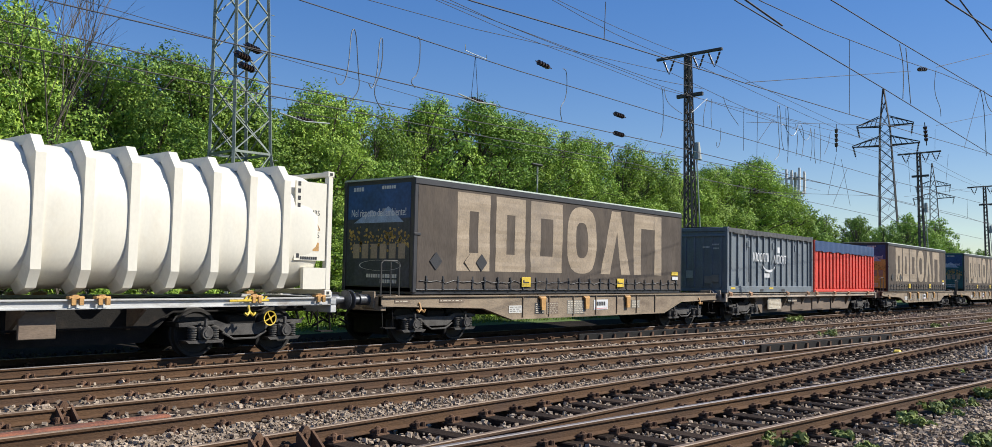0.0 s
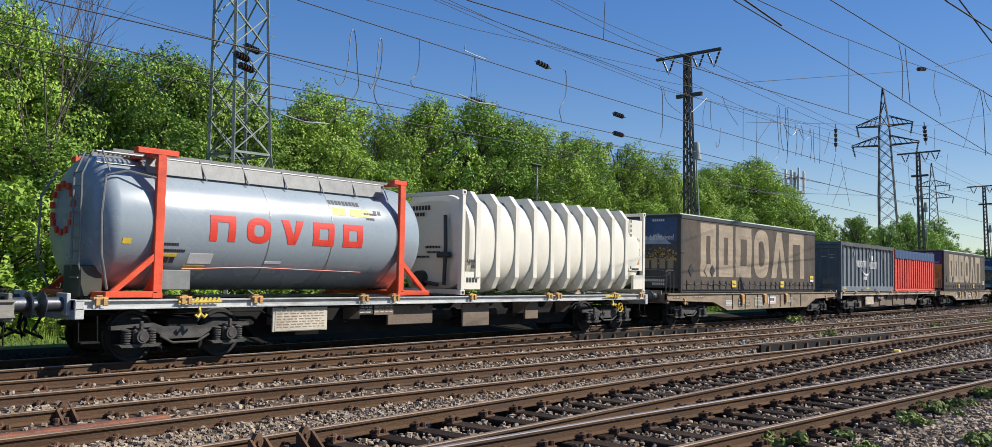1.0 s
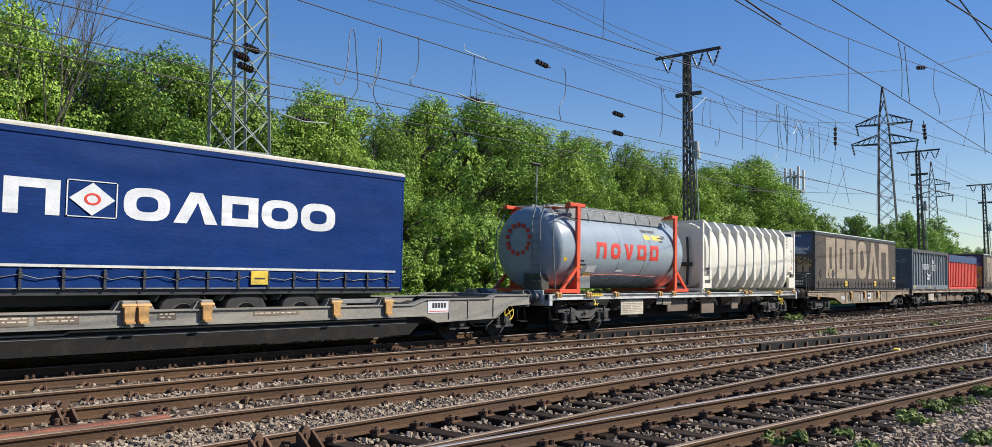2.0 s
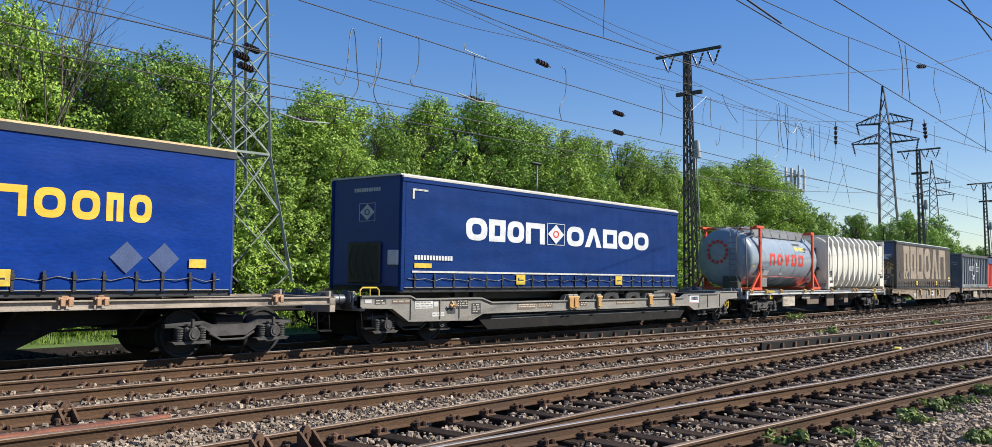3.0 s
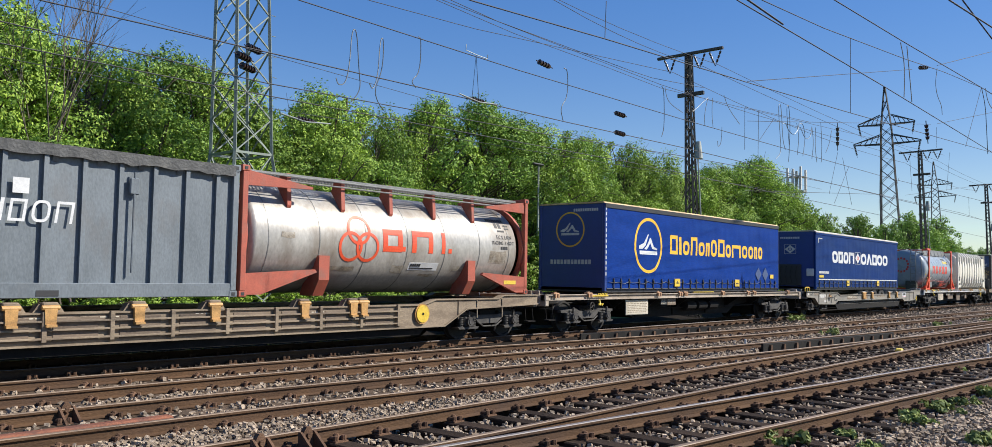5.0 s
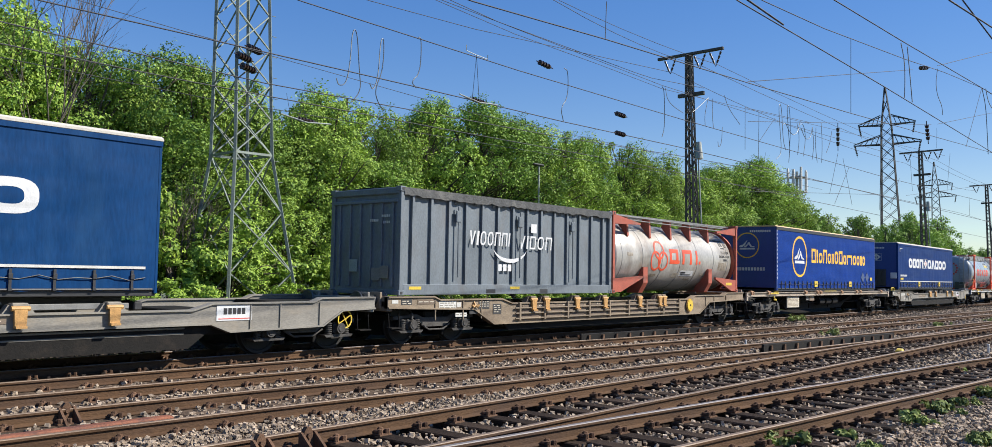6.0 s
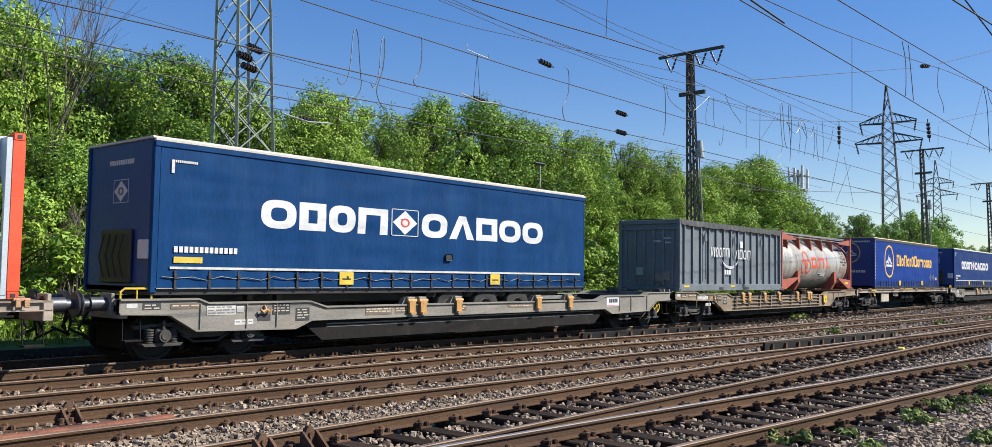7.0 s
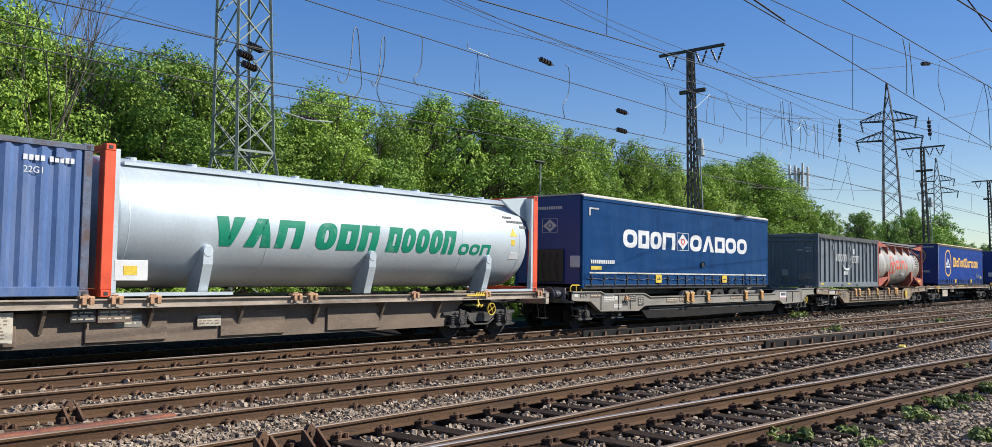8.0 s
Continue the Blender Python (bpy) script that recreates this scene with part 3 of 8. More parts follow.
M_BEIGE = mat("beige_plate", (0.52, 0.47, 0.37), 0.7, var=0.2, scale=3, fine=40, bump=0.08, dirt=(0.27, 0.21, 0.14), dirt_amount=0.35)
M_DARKPLATE = mat("dark_grille", (0.04, 0.04, 0.04), 0.7, var=0.2, bump=0.1)


def hatch_plate(w, x, y=-1.29):
    """Yellow-black hazard plate with a rope hook under it."""
    part("hazard_plate", made(box, x, x + 0.9, y - 0.03, y, 1.06, 1.10, 0.004), M_YELLOW, w)
    bm = bmesh.new()
    for k in range(6):
        slab(bm, [(x + 0.33 + k * 0.09, 1.10), (x + 0.375 + k * 0.09, 1.10), (x + 0.415 + k * 0.09, 1.16), (x + 0.37 + k * 0.09, 1.16)], y - 0.02, y)
    part("hazard_stripes", bm, M_YELLOW, w)
    bm = bmesh.new()
    pipe(bm, [(x + 0.45, y + 0.02, 0.98), (x + 0.45, y - 0.02, 0.86), (x + 0.38, y - 0.05, 0.79), (x + 0.33, y - 0.04, 0.84)], 0.028, 6)
    pipe(bm, [(x + 0.45, y - 0.02, 0.86), (x + 0.52, y - 0.05, 0.79), (x + 0.57, y - 0.04, 0.84)], 0.028, 6)
    part("rope_hook", bm, M_YELLOW, w, "yellow rope hook")


def handwheel(w, x, z, y, m, r=0.17):
    bm = bmesh.new()
    lathe(bm, [(y - 0.03, r * 0.85), (y - 0.035, r), (y - 0.01, r), (y - 0.005, r * 0.85), (y - 0.03, r * 0.85)], 20, "y", x, z)
    for k in range(4):
        c, s = math.cos(k * math.pi / 2 + 0.5) * r * 0.9, math.sin(k * math.pi / 2 + 0.5) * r * 0.9
        rod(bm, (x, y - 0.02, z), (x + c, y - 0.02, z + s), 0.018, 6)
    rod(bm, (x, y + 0.12, z), (x, y - 0.04, z), 0.03, 8)
    part("handwheel", bm, m, w, "painted brake handwheel")


def flat_wagon(x0, L, sill, belly, label, spigots, plate_at=None, bogies=(2.14, -2.14), deep=0.30):
    """Container wagon: slim side sills, deep centre sill with gussets, two bogies."""
    w = thing("container_wagon", label, "railway wagon", "wagons of the train")
    for s in (-1, 1):
        part("side_sill", made(slab_x, [(s * 1.28, 0.965), (s * 1.28, 0.985), (s * 1.225, 0.985), (s * 1.225, 1.105), (s * 1.28, 1.105), (s * 1.28, 1.13), (s * 1.12, 1.13), (s * 1.12, 0.965)], 0, L), sill, w)
    part("centre_sill", made(box, 0.1, L - 0.1, -0.35, 0.35, 0.80, 1.10, 0.01), M_BLACK, w)
    a, b = 4.0, L - 4.0
    stepped = belly is M_BLACK
    shape = [(a - 0.7, 0.95), (b + 0.7, 0.95), (b, deep), (a, deep)]
    if stepped:
        shape = [(a + 0.2, 0.95), (b - 0.2, 0.95), (b - 0.2, 0.70), (b - 1.5, 0.62), (b - 2.2, deep), (a + 1.8, deep), (a + 1.2, 0.62), (a + 0.2, 0.70)]
    silver = sill is M_SILL_SILVER
    by = 0.62 if stepped or silver else 1.0
    part("belly_frame", made(slab, shape, -by, by), M_BLACK if silver else belly, w)
    for k in range(int((b - a - (3.4 if stepped else 0)) / 2.6)):
        x = a + (1.9 if stepped else 0.7) + k * 2.6
        wide, out_ = (0.6 + 0.45 * ((k * 2) % 3), 0.38) if silver else (1.5, 0.0)
        part("side_cover", made(box, x, x + wide, -by - out_ - 0.05, -by - out_ + 0.01, deep + 0.05 + 0.12 * (k % 2) * silver, 0.92 if silver else 0.86, 0.012), belly, w)
    n = max(3, int((b - a) / 1.9))
    for k in range(n + 1):
        x = a + 0.3 + (b - a - 0.6) * k / n
        part("cross_gusset", made(slab_x, [(-1.22, 1.0), (-1.22, 0.93), (-by - 0.03, 0.55), (by + 0.03, 0.55), (1.22, 0.93), (1.22, 1.0)], x - 0.03, x + 0.03), belly, w)
    for x in (bogies[0], L + bogies[1]):
        part("cross_beam", made(box, x - 0.25, x + 0.25, -1.2, 1.2, 0.88, 1.08, 0.02), M_BLACK, w)
        bogie(w, x)
    ends(w, L, sill, (0, 1), None)
    sp = shared("spigot_" + sill.name, spigot_shape, M_ORANGE if sill is M_SILL_SILVER else M_SPIGOT)
    for x in spigots:
        for s in (-1, 1):
            placed("container_spigot", sp, w, x, s * 1.2, 1.13, 0 if s < 0 else 180, "hinged container spigot")
    if plate_at:
        x = plate_at
        part("data_board", made(box, x, x + 1.4, -1.18, -1.14, 0.44, 0.93, 0.006), M_BEIGE, w, "beige data board with rows of marks")
        plates(w, [(x + 0.06, 0.46, 1.28, 0.44, M_BEIGE)], -1.182)
        plates(w, [(x + 2.3, 0.74, 0.42, 0.2, M_DARKPLATE), (x + 2.76, 0.72, 0.6, 0.22, M_FRAME_BROWN)], -1.15)
        part("plate_bracket", made(box, x + 0.2, x + 3.3, -1.14, -1.10, 0.9, 0.97), M_BLACK, w)
    bm = bmesh.new()
    for k in range(3):
        lathe(bm, [(a + 5 + k * 0.9, 0.05), (a + 5.02 + k * 0.9, 0.17), (a + 5.7 + k * 0.9, 0.17), (a + 5.72 + k * 0.9, 0.05)], 12, "x", -0.85 if stepped else -0.7, 0.66)
    part("air_tank", bm, M_BLACK, w)
    part("brake_pipe", made(pipe, [(0.4, -0.75, 0.86), (a, -0.75, 0.86), (a + 0.5, -0.8, 0.6), (b, -0.8, 0.6), (b + 0.5, -0.75, 0.86), (L - 0.4, -0.75, 0.86)], 0.022, 6), M_BLACK, w)
    MOVING.append((w, x0))
    return w


def pocket_wagon(x0, L, paint, label, clamps, pocket=True, signs=True, deep=None):
    """Pocket wagon: cranked side girders, low pocket for trailer wheels, hinged clamps."""
    w = thing("pocket_wagon", label, "railway wagon", "wagons of the train")
    half = [(0.0, 1.13), (1.5, 1.13), (1.72, 1.05), (4.08, 1.05), (4.5, 0.93)]
    low = [(4.45, 0.66), (4.12, 0.66), (3.7, 0.50), (1.46, 0.54), (0.93, 0.85), (0.0, 0.88)]
    if deep:
        low = [(3.75, deep), (2.95, 0.80), (0.93, 0.85), (0.0, 0.88)]
    outline = half + [(L - x, z) for x, z in half[::-1]] + [(L - x, z) for x, z in low[::-1]] + low
    for s in (-1, 1):
        y0, y1 = (-1.29, -1.17) if s < 0 else (1.17, 1.29)
        part("side_girder", made(slab, outline, y0, y1), paint, w)
        bm = bmesh.new()
        for pts in (half + [(L - x, z) for x, z in half[::-1]],):
            for (xa, za), (xb, zb) in zip(pts, pts[1:]):
                slab(bm, [(xa, za - 0.02), (xb, zb - 0.02), (xb, zb + 0.012), (xa, za + 0.012)], s * 1.33, s * 1.13)
        lows = low[::-1] + [(L - x, z) for x, z in low]
        for (xa, za), (xb, zb) in zip(lows, lows[1:]):
            slab(bm, [(xa, za - 0.012), (xb, zb - 0.012), (xb, zb + 0.02), (xa, za + 0.02)], s * 1.33, s * 1.16)
        part("girder_flange", bm, paint, w)
        part("pocket_side", made(slab, [(3.9, 0.66), (L - 3.9, 0.66), (L - 4.5, 0.22), (4.5, 0.22)], s * 1.15, s * 1.185), M_BLACK, w)
        if s < 0:
            for x in (1.55, 2.55, 3.25):
                for xx in (x, L - x):
                    part("web_stiffener", made(box, xx - 0.012, xx + 0.012, -1.315, -1.285, 0.56, 1.04), paint, w)
            bm = bmesh.new()
            pipe(bm, [(4.6, -1.2, 0.56), (7, -1.2, 0.56), (7.1, -1.2, 0.60), (L - 4.6, -1.2, 0.60)], 0.018, 6)
            pipe(bm, [(4.6, -1.18, 0.50), (L - 4.6, -1.18, 0.50)], 0.018, 6)
            part("brake_pipe", bm, paint, w)
    part("pocket_floor", made(box, 4.4, L - 4.4, -0.76, 0.76, 0.20, 0.26), M_BLACK, w)
    for x in (1.0, L - 1.0):
        part("end_platform", made(box, x - 1.0, x + 1.0, -1.17, 1.17, 0.90, 1.04, 0.01), M_BLACK, w)
    for x in (4.0, L - 4.0):
        part("pocket_end", made(box, x - 0.5, x + 0.05 if x < 9 else x + 0.5, -1.1, 1.1, 0.45, 0.92, 0.02), M_BLACK, w)
    part("centre_spine", made(box, 0.2, L - 0.2, -0.3, 0.3, 0.62, 0.9), M_BLACK, w) if not pocket else None
    for x in (1.8, L - 1.8):
        bogie(w, x)
    ends(w, L, paint, (0,), M_YELLOW if pocket else None)

    def clamp(bm):
        slab(bm, [(-0.26, -0.02), (0.26, -0.02), (0.16, 0.13), (-0.16, 0.13)], -0.05, 0.10)
        box(bm, -0.13, 0.13, -0.12, 0.06, 0.09, 0.16, 0.02)

    def flap(bm):
        slab(bm, [(-0.10, 0.06), (0.10, 0.06), (0.085, -0.24), (-0.085, -0.24)], -0.155, -0.10)
        slab(bm, [(-0.085, -0.24), (0.085, -0.24), (0.085, -0.20), (-0.085, -0.20)], -0.20, -0.10)
        rod(bm, (-0.14, -0.12, 0.07), (0.14, -0.12, 0.07), 0.04, 8)
    for x in clamps:
        z = 0.95 if 4.4 < x < L - 4.4 else 1.06
        c = placed("hinged_clamp", shared("clamp_" + paint.name, clamp, paint), w, x, -1.23, z)
        placed("clamp_flap", shared("clamp_flap", flap, M_ORANGE), c, 0, 0, 0, 0, "orange-yellow hinged flap")
    bm = bmesh.new()
    pipe(bm, [(2.95, -1.3, 0.98), (2.95, -1.36, 0.9), (2.87, -1.37, 0.86), (2.82, -1.36, 0.91)], 0.028, 6)
    pipe(bm, [(2.95, -1.36, 0.9), (3.03, -1.37, 0.86), (3.08, -1.36, 0.91)], 0.028, 6)
    part("rope_hook", bm, M_ORANGE, w, "orange rope hook")
    # Flat dark plate draws a recess's shade; the girder is not cut.
    part("hook_recess", made(box, 2.8, 3.1, -1.297, -1.289, 0.68, 0.82), M_DARKPLATE, w)
    items = [(1.68, 0.82, 0.62, 0.19, M_PALE), (2.32, 0.86, 0.16, 0.12, M_PALE), (3.35, 0.72, 0.0, 0.0, M_PALE), (0.12, 0.98, 0.2, 0.08, M_PALE), (0.42, 0.95, 0.34, 0.12, M_DARKPLATE), (2.28, 0.62, 0.42, 0.1, M_PALE),
             (0.95, 0.95, 0.6, 0.1, M_FRAME_BROWN), (5.6, 0.72, 0.8, 0.17, M_FRAME_BROWN), (6.5, 0.74, 0.7, 0.15, M_FRAME_BROWN), (8.6, 0.76, 0.35, 0.14, M_FRAME_BROWN), (10.6, 0.78, 1.1, 0.09, M_FRAME_BROWN)]
    plates(w, [i for i in items if i[2] > 0 and i[0] < L], -1.289)
    plates(w, [(3.15, 0.80, 0.42, 0.22, M_DARKPLATE), (3.72, 0.66, 0.34, 0.26, M_DARKPLATE)], -1.292)
    if signs:
        sign(w, L - 4.0, 0.72, -1.292)
    MOVING.append((w, x0))
    return w


def fishbelly_wagon(x0, L, label, clamps):
    """Low-floor carrier with deep plate girders tapering towards the bogies."""
    w = thing("carrier_wagon", label, "railway wagon", "wagons of the train")
    top = [(0, 1.13), (L, 1.13)]
    low = [(L, 0.92), (L - 2.8, 0.86), (L - 4.0, 0.50), (4.7, 0.50), (3.5, 0.82), (0, 0.92)]
    for s in (-1, 1):
        part("side_girder", made(slab, top + low, s * 1.29, s * 1.19), M_FRAME_DUST, w)
        bm = bmesh.new()
        box(bm, 0, L, s * 1.34, s * 1.15, 1.11, 1.145)
        for (xa, za), (xb, zb) in zip(low, low[1:]):
            slab(bm, [(xa, za - 0.012), (xb, zb - 0.012), (xb, zb + 0.02), (xa, za + 0.02)], s * 1.33, s * 1.18)
        part("girder_flange", bm, M_FRAME_DUST, w)
    for k in range(7):
        x = 5.2 + k * (L - 9.8) / 6
        part("web_stiffener", made(box, x - 0.012, x + 0.012, -1.325, -1.285, 0.53, 1.12), M_FRAME_DUST, w)
    part("centre_spine", made(box, 0.1, L - 0.1, -0.9, 0.9, 0.82, 1.08, 0.02), M_BLACK, w)
    for k in range(8):
        x = 0.6 + k * (L - 1.2) / 7
        part("cross_bearer", made(box, x - 0.08, x + 0.08, -1.2, 1.2, 1.02, 1.16, 0.01), M_FRAME_DUST, w)
    for x in (2.1, L - 2.1):
        bogie(w, x)
    ends(w, L, M_FRAME_DUST, (0,), M_STEEL_DARK)

    def flap(bm):
        slab(bm, [(-0.11, 0.02), (0.11, 0.02), (0.08, -0.3), (-0.08, -0.3)], -0.1, -0.05)
        rod(bm, (-0.14, -0.06, 0.03), (0.14, -0.06, 0.03), 0.03, 8)
        box(bm, -0.16, 0.16, -0.06, 0.04, 0.03, 0.08, 0.01)
    for x in clamps:
        placed("clamp_flap", shared("wide_flap", flap, M_ORANGE), w, x, -1.28, 1.02, 0, "orange-yellow hinged flap")
    plates(w, [(4.6, 0.66, 0.55, 0.2, M_PALE), (6.3, 0.6, 0.55, 0.34, M_FRAME_BROWN), (7.3, 0.58, 0.9, 0.4, M_FRAME_GREY), (10.9, 0.7, 0.5, 0.25, M_FRAME_GREY), (0.4, 0.98, 0.5, 0.08, M_FRAME_BROWN), (1.9, 0.98, 0.9, 0.08, M_FRAME_BROWN)], -1.292)
    plates(w, [(5.75, 0.62, 0.42, 0.3, M_DARKPLATE)], -1.294)
    sign(w, 8.7, 0.68, -1.292)
    hook = bmesh.new()
    for x in (1.2, L - 1.4):
        pipe(hook, [(x, -1.3, 0.98), (x, -1.36, 0.82), (x - 0.09, -1.38, 0.76), (x - 0.13, -1.37, 0.82)], 0.028, 6)
        pipe(hook, [(x, -1.36, 0.82), (x + 0.09, -1.38, 0.76), (x + 0.13, -1.37, 0.82)], 0.028, 6)
    part("rope_hook", hook, M_ORANGE, w, "orange rope hook")
    MOVING.append((w, x0))
    return w


wA = flat_wagon(-59.5, 25.4, M_SILL_TAN, M_FRAME_BROWN, "long tan container wagon loaded with tank and blue box", (6.6, 12.4, 12.9, 13.6, 16.7, 17.1, 20.1, 22.7, 24.9), 9.9, (2.14, -2.68), 0.32)
hatch_plate(wA, 21.9)
plates(wA, [(14.6, 0.58, 0.5, 0.2, M_BEIGE), (13.0, 0.62, 0.5, 0.22, M_FRAME_GREY)], -1.052)
handwheel(wA, 22.9, 0.72, -1.25, M_YELLOW, 0.16)
wB = pocket_wagon(-33.0, 19.4, M_FRAME_GREY, "grey pocket wagon carrying a blue semi-trailer", (6.98, 7.35, 8.6, 11.88, 13.4))
handwheel(wB, 18.6, 0.66, -1.2, M_YELLOW, 0.2)
wC = pocket_wagon(-13.2, 19.1, M_FRAME_DUST, "dusty brown pocket wagon with skip and tank", (5.4, 6.0, 7.5, 9.0, 11.08, 12.39, 12.69), False, False, 0.40)
handwheel(wC, 14.53, 0.72, -1.32, M_ORANGE, 0.24)
bm = made(rod, (14.53, -1.375, 0.72), (14.53, -1.33, 0.72), 0.205, 24)
part("wheel_disc", bm, M_YELLOW, wC, "solid yellow brake wheel disc")
part("wheel_hub", made(rod, (14.53, -1.385, 0.72), (14.53, -1.37, 0.72), 0.03, 12), M_BLACK, wC)
for k in range(9):
    part("side_bracket", made(box, 4.75 + k * 1.12, 4.83 + k * 1.12, -1.37, -1.285, 0.46, 0.95, 0.006), M_FRAME_DUST, wC)
for z in (0.50, 0.64, 0.78):
    part("side_rail", made(box, 4.6, 13.9, -1.365, -1.325, z, z + 0.035, 0.005), M_FRAME_DUST, wC)
for k in range(8):
    part("web_panel", made(box, 4.95 + k * 1.12, 5.7 + k * 1.12, -1.302, -1.288, 0.47, 0.86, 0.004), M_FRAME_BROWN, wC)
wD = flat_wagon(6.3, 19.3, M_SILL_TAN, M_BLACK, "container wagon with a blue curtain swap body", (0.5, 2.2, 6.4, 7.9, 8.3, 11.3, 13.6, 14.2, 17.8), 4.47, (2.45, -2.4))
hatch_plate(wD, 2.3)
handwheel(wD, 2.45, 0.76, -1.2, M_BOGIE, 0.13)
wE = pocket_wagon(26.3, 19.5, M_FRAME_GREY, "grey pocket wagon with navy semi-trailer", (8.03, 8.29, 9.54, 12.64, 14.16))
handwheel(wE, 18.7, 0.66, -1.2, M_YELLOW, 0.2)
wF = flat_wagon(46.75, 18.85, M_SILL_SILVER, M_FRAME_BROWN, "silver-silled container wagon with two tank containers", (0.42, 2.0, 3.55, 6.35, 7.3, 10.0, 13.3, 13.75, 16.8, 18.4), 4.01)
hatch_plate(wF, 1.85), hatch_plate(wF, 16.2)
handwheel(wF, 17.2, 0.72, -1.2, M_YELLOW, 0.15)
wG = fishbelly_wagon(66.9, 17.0, "dusty brown carrier wagon under a grey curtain body", (6.05, 9.0 - 0.75, 10.6))
wH = flat_wagon(84.8, 19.1, M_SILL_TAN, M_FRAME_BROWN, "dusty container wagon with black and red skips", (0.4, 2.3, 6.2, 8.7, 9.8, 12.3, 14.4, 17.6), 4.3)
wI = fishbelly_wagon(104.9, 17.0, "dusty brown carrier wagon far down the train", (5.6, 7.5, 9.6, 11.4))
wJ = fishbelly_wagon(123.0, 17.0, "carrier wagon with teal curtain body", (5.6, 7.5, 9.6, 11.4))
# ---------------------------------------------------------------- the train: loads
def curtain_mat(name, col, dirt, amount, rough=0.45, way=(0.5, 1, 1.6)):
    return mat(name, col, rough, var=0.2, scale=1.1, fine=14, bump=0.15, dirt=dirt, dirt_amount=amount, stretch=way, spec=0.12)


M_CURT_GREY = curtain_mat("sooted_grey_tarpaulin", (0.082, 0.068, 0.056), (0.14, 0.112, 0.085), 0.4, 0.7, (1.6, 1, 0.5))
M_CURT_RK = curtain_mat("royal_blue_tarpaulin", (0.001, 0.031, 0.20), (0.002, 0.042, 0.215), 0.25, 0.55)
M_CURT_NAVY = curtain_mat("navy_tarpaulin", (0.003, 0.026, 0.125), (0.007, 0.035, 0.13), 0.22, 0.55)
M_CURT_FADED = curtain_mat("faded_blue_tarpaulin", (0.003, 0.038, 0.125), (0.015, 0.064, 0.16), 0.3, 0.5, (1.5, 1, 0.35))
M_REAR_NAVY = mat("navy_panel", (0.016, 0.045, 0.20), 0.4, var=0.12, scale=2, fine=30, bump=0.05)
M_REAR_TEAL = mat("teal_panel", (0.012, 0.085, 0.095), 0.4, var=0.2, scale=2, fine=30, bump=0.05)
M_POST = mat("dark_corner_post", (0.03, 0.03, 0.032), 0.5, var=0.2, bump=0.1)
M_ROOF_WHITE = mat("white_roof_edge", (0.50, 0.47, 0.41), 0.55, var=0.15, scale=2, fine=20, bump=0.2, dirt=(0.3, 0.27, 0.22), dirt_amount=0.25)
M_ROOF_GREEN = mat("pale_green_roof_edge", (0.36, 0.41, 0.33), 0.55, var=0.15, scale=2, fine=20, bump=0.2, dirt=(0.2, 0.2, 0.16), dirt_amount=0.3)
M_ROOF_YELLOW = mat("yellow_roof_edge", (0.58, 0.40, 0.19), 0.6, var=0.3, scale=2, fine=20, bump=0.2, dirt=(0.5, 0.42, 0.28), dirt_amount=0.3)
M_TAN_MARK = mat("sooted_pale_letters", (0.30, 0.235, 0.16), 0.6, var=0.25, scale=1.2, fine=20, bump=0.05, dirt=(0.15, 0.125, 0.10), dirt_amount=0.3)
M_GOLD = mat("gold_letters", (0.80, 0.45, 0.03), 0.5, var=0.08, scale=2, bump=0.02)
M_GREEN_MARK = mat("green_letters", (0.0, 0.20, 0.11), 0.45, var=0.12, scale=3, bump=0.02, dirt=(0.5, 0.55, 0.56), dirt_amount=0.12)
M_ORANGE_RED = mat("orange_red_paint", (0.70, 0.085, 0.03), 0.45, var=0.15, scale=3, fine=30, bump=0.08, dirt=(0.35, 0.05, 0.03), dirt_amount=0.25)
M_TANK_GREY = mat("grey_tank_paint", (0.27, 0.315, 0.345), 0.28, var=0.06, scale=1.0, fine=20, bump=0.02, dirt=(0.24, 0.27, 0.28), dirt_amount=0.15, spec=0.6)
M_TANK_ALU = mat("brushed_pale_cladding", (0.49, 0.55, 0.575), 0.45, 0.3, var=0.09, scale=0.9, fine=20, bump=0.02, dirt=(0.4, 0.42, 0.42), dirt_amount=0.12)
M_TANK_RMI = mat("stained_white_cladding", (0.43, 0.41, 0.37), 0.42, 0.25, var=0.2, scale=1.2, fine=16, bump=0.12, dirt=(0.2, 0.155, 0.11), dirt_amount=0.5, stretch=(1, 1, 0.5))
M_RMI_FRAME = mat("faded_red_frame", (0.36, 0.085, 0.05), 0.6, var=0.2, scale=4, fine=40, bump=0.1, dirt=(0.22, 0.12, 0.09), dirt_amount=0.35)
M_CREAM = mat("cream_tank_paint", (0.69, 0.655, 0.55), 0.4, var=0.05, scale=0.9, fine=20, bump=0.03, dirt=(0.55, 0.47, 0.33), dirt_amount=0.16, stretch=(1, 1, 0.6))
M_SKIP = mat("charcoal_skip_paint", (0.145, 0.168, 0.185), 0.5, var=0.2, scale=2, fine=30, bump=0.12, dirt=(0.13, 0.12, 0.11), dirt_amount=0.25, stretch=(1, 1, 0.5))
M_RED_SKIP = mat("red_skip_paint", (0.58, 0.06, 0.035), 0.5, var=0.2, scale=2, fine=30, bump=0.12, dirt=(0.25, 0.04, 0.03), dirt_amount=0.25, stretch=(1, 1, 0.4))
M_GREY_TARP = mat("grey_cover_tarpaulin", (0.055, 0.056, 0.055), 0.6, var=0.3, scale=3, fine=20, bump=0.5, dirt=(0.2, 0.19, 0.16), dirt_amount=0.2)
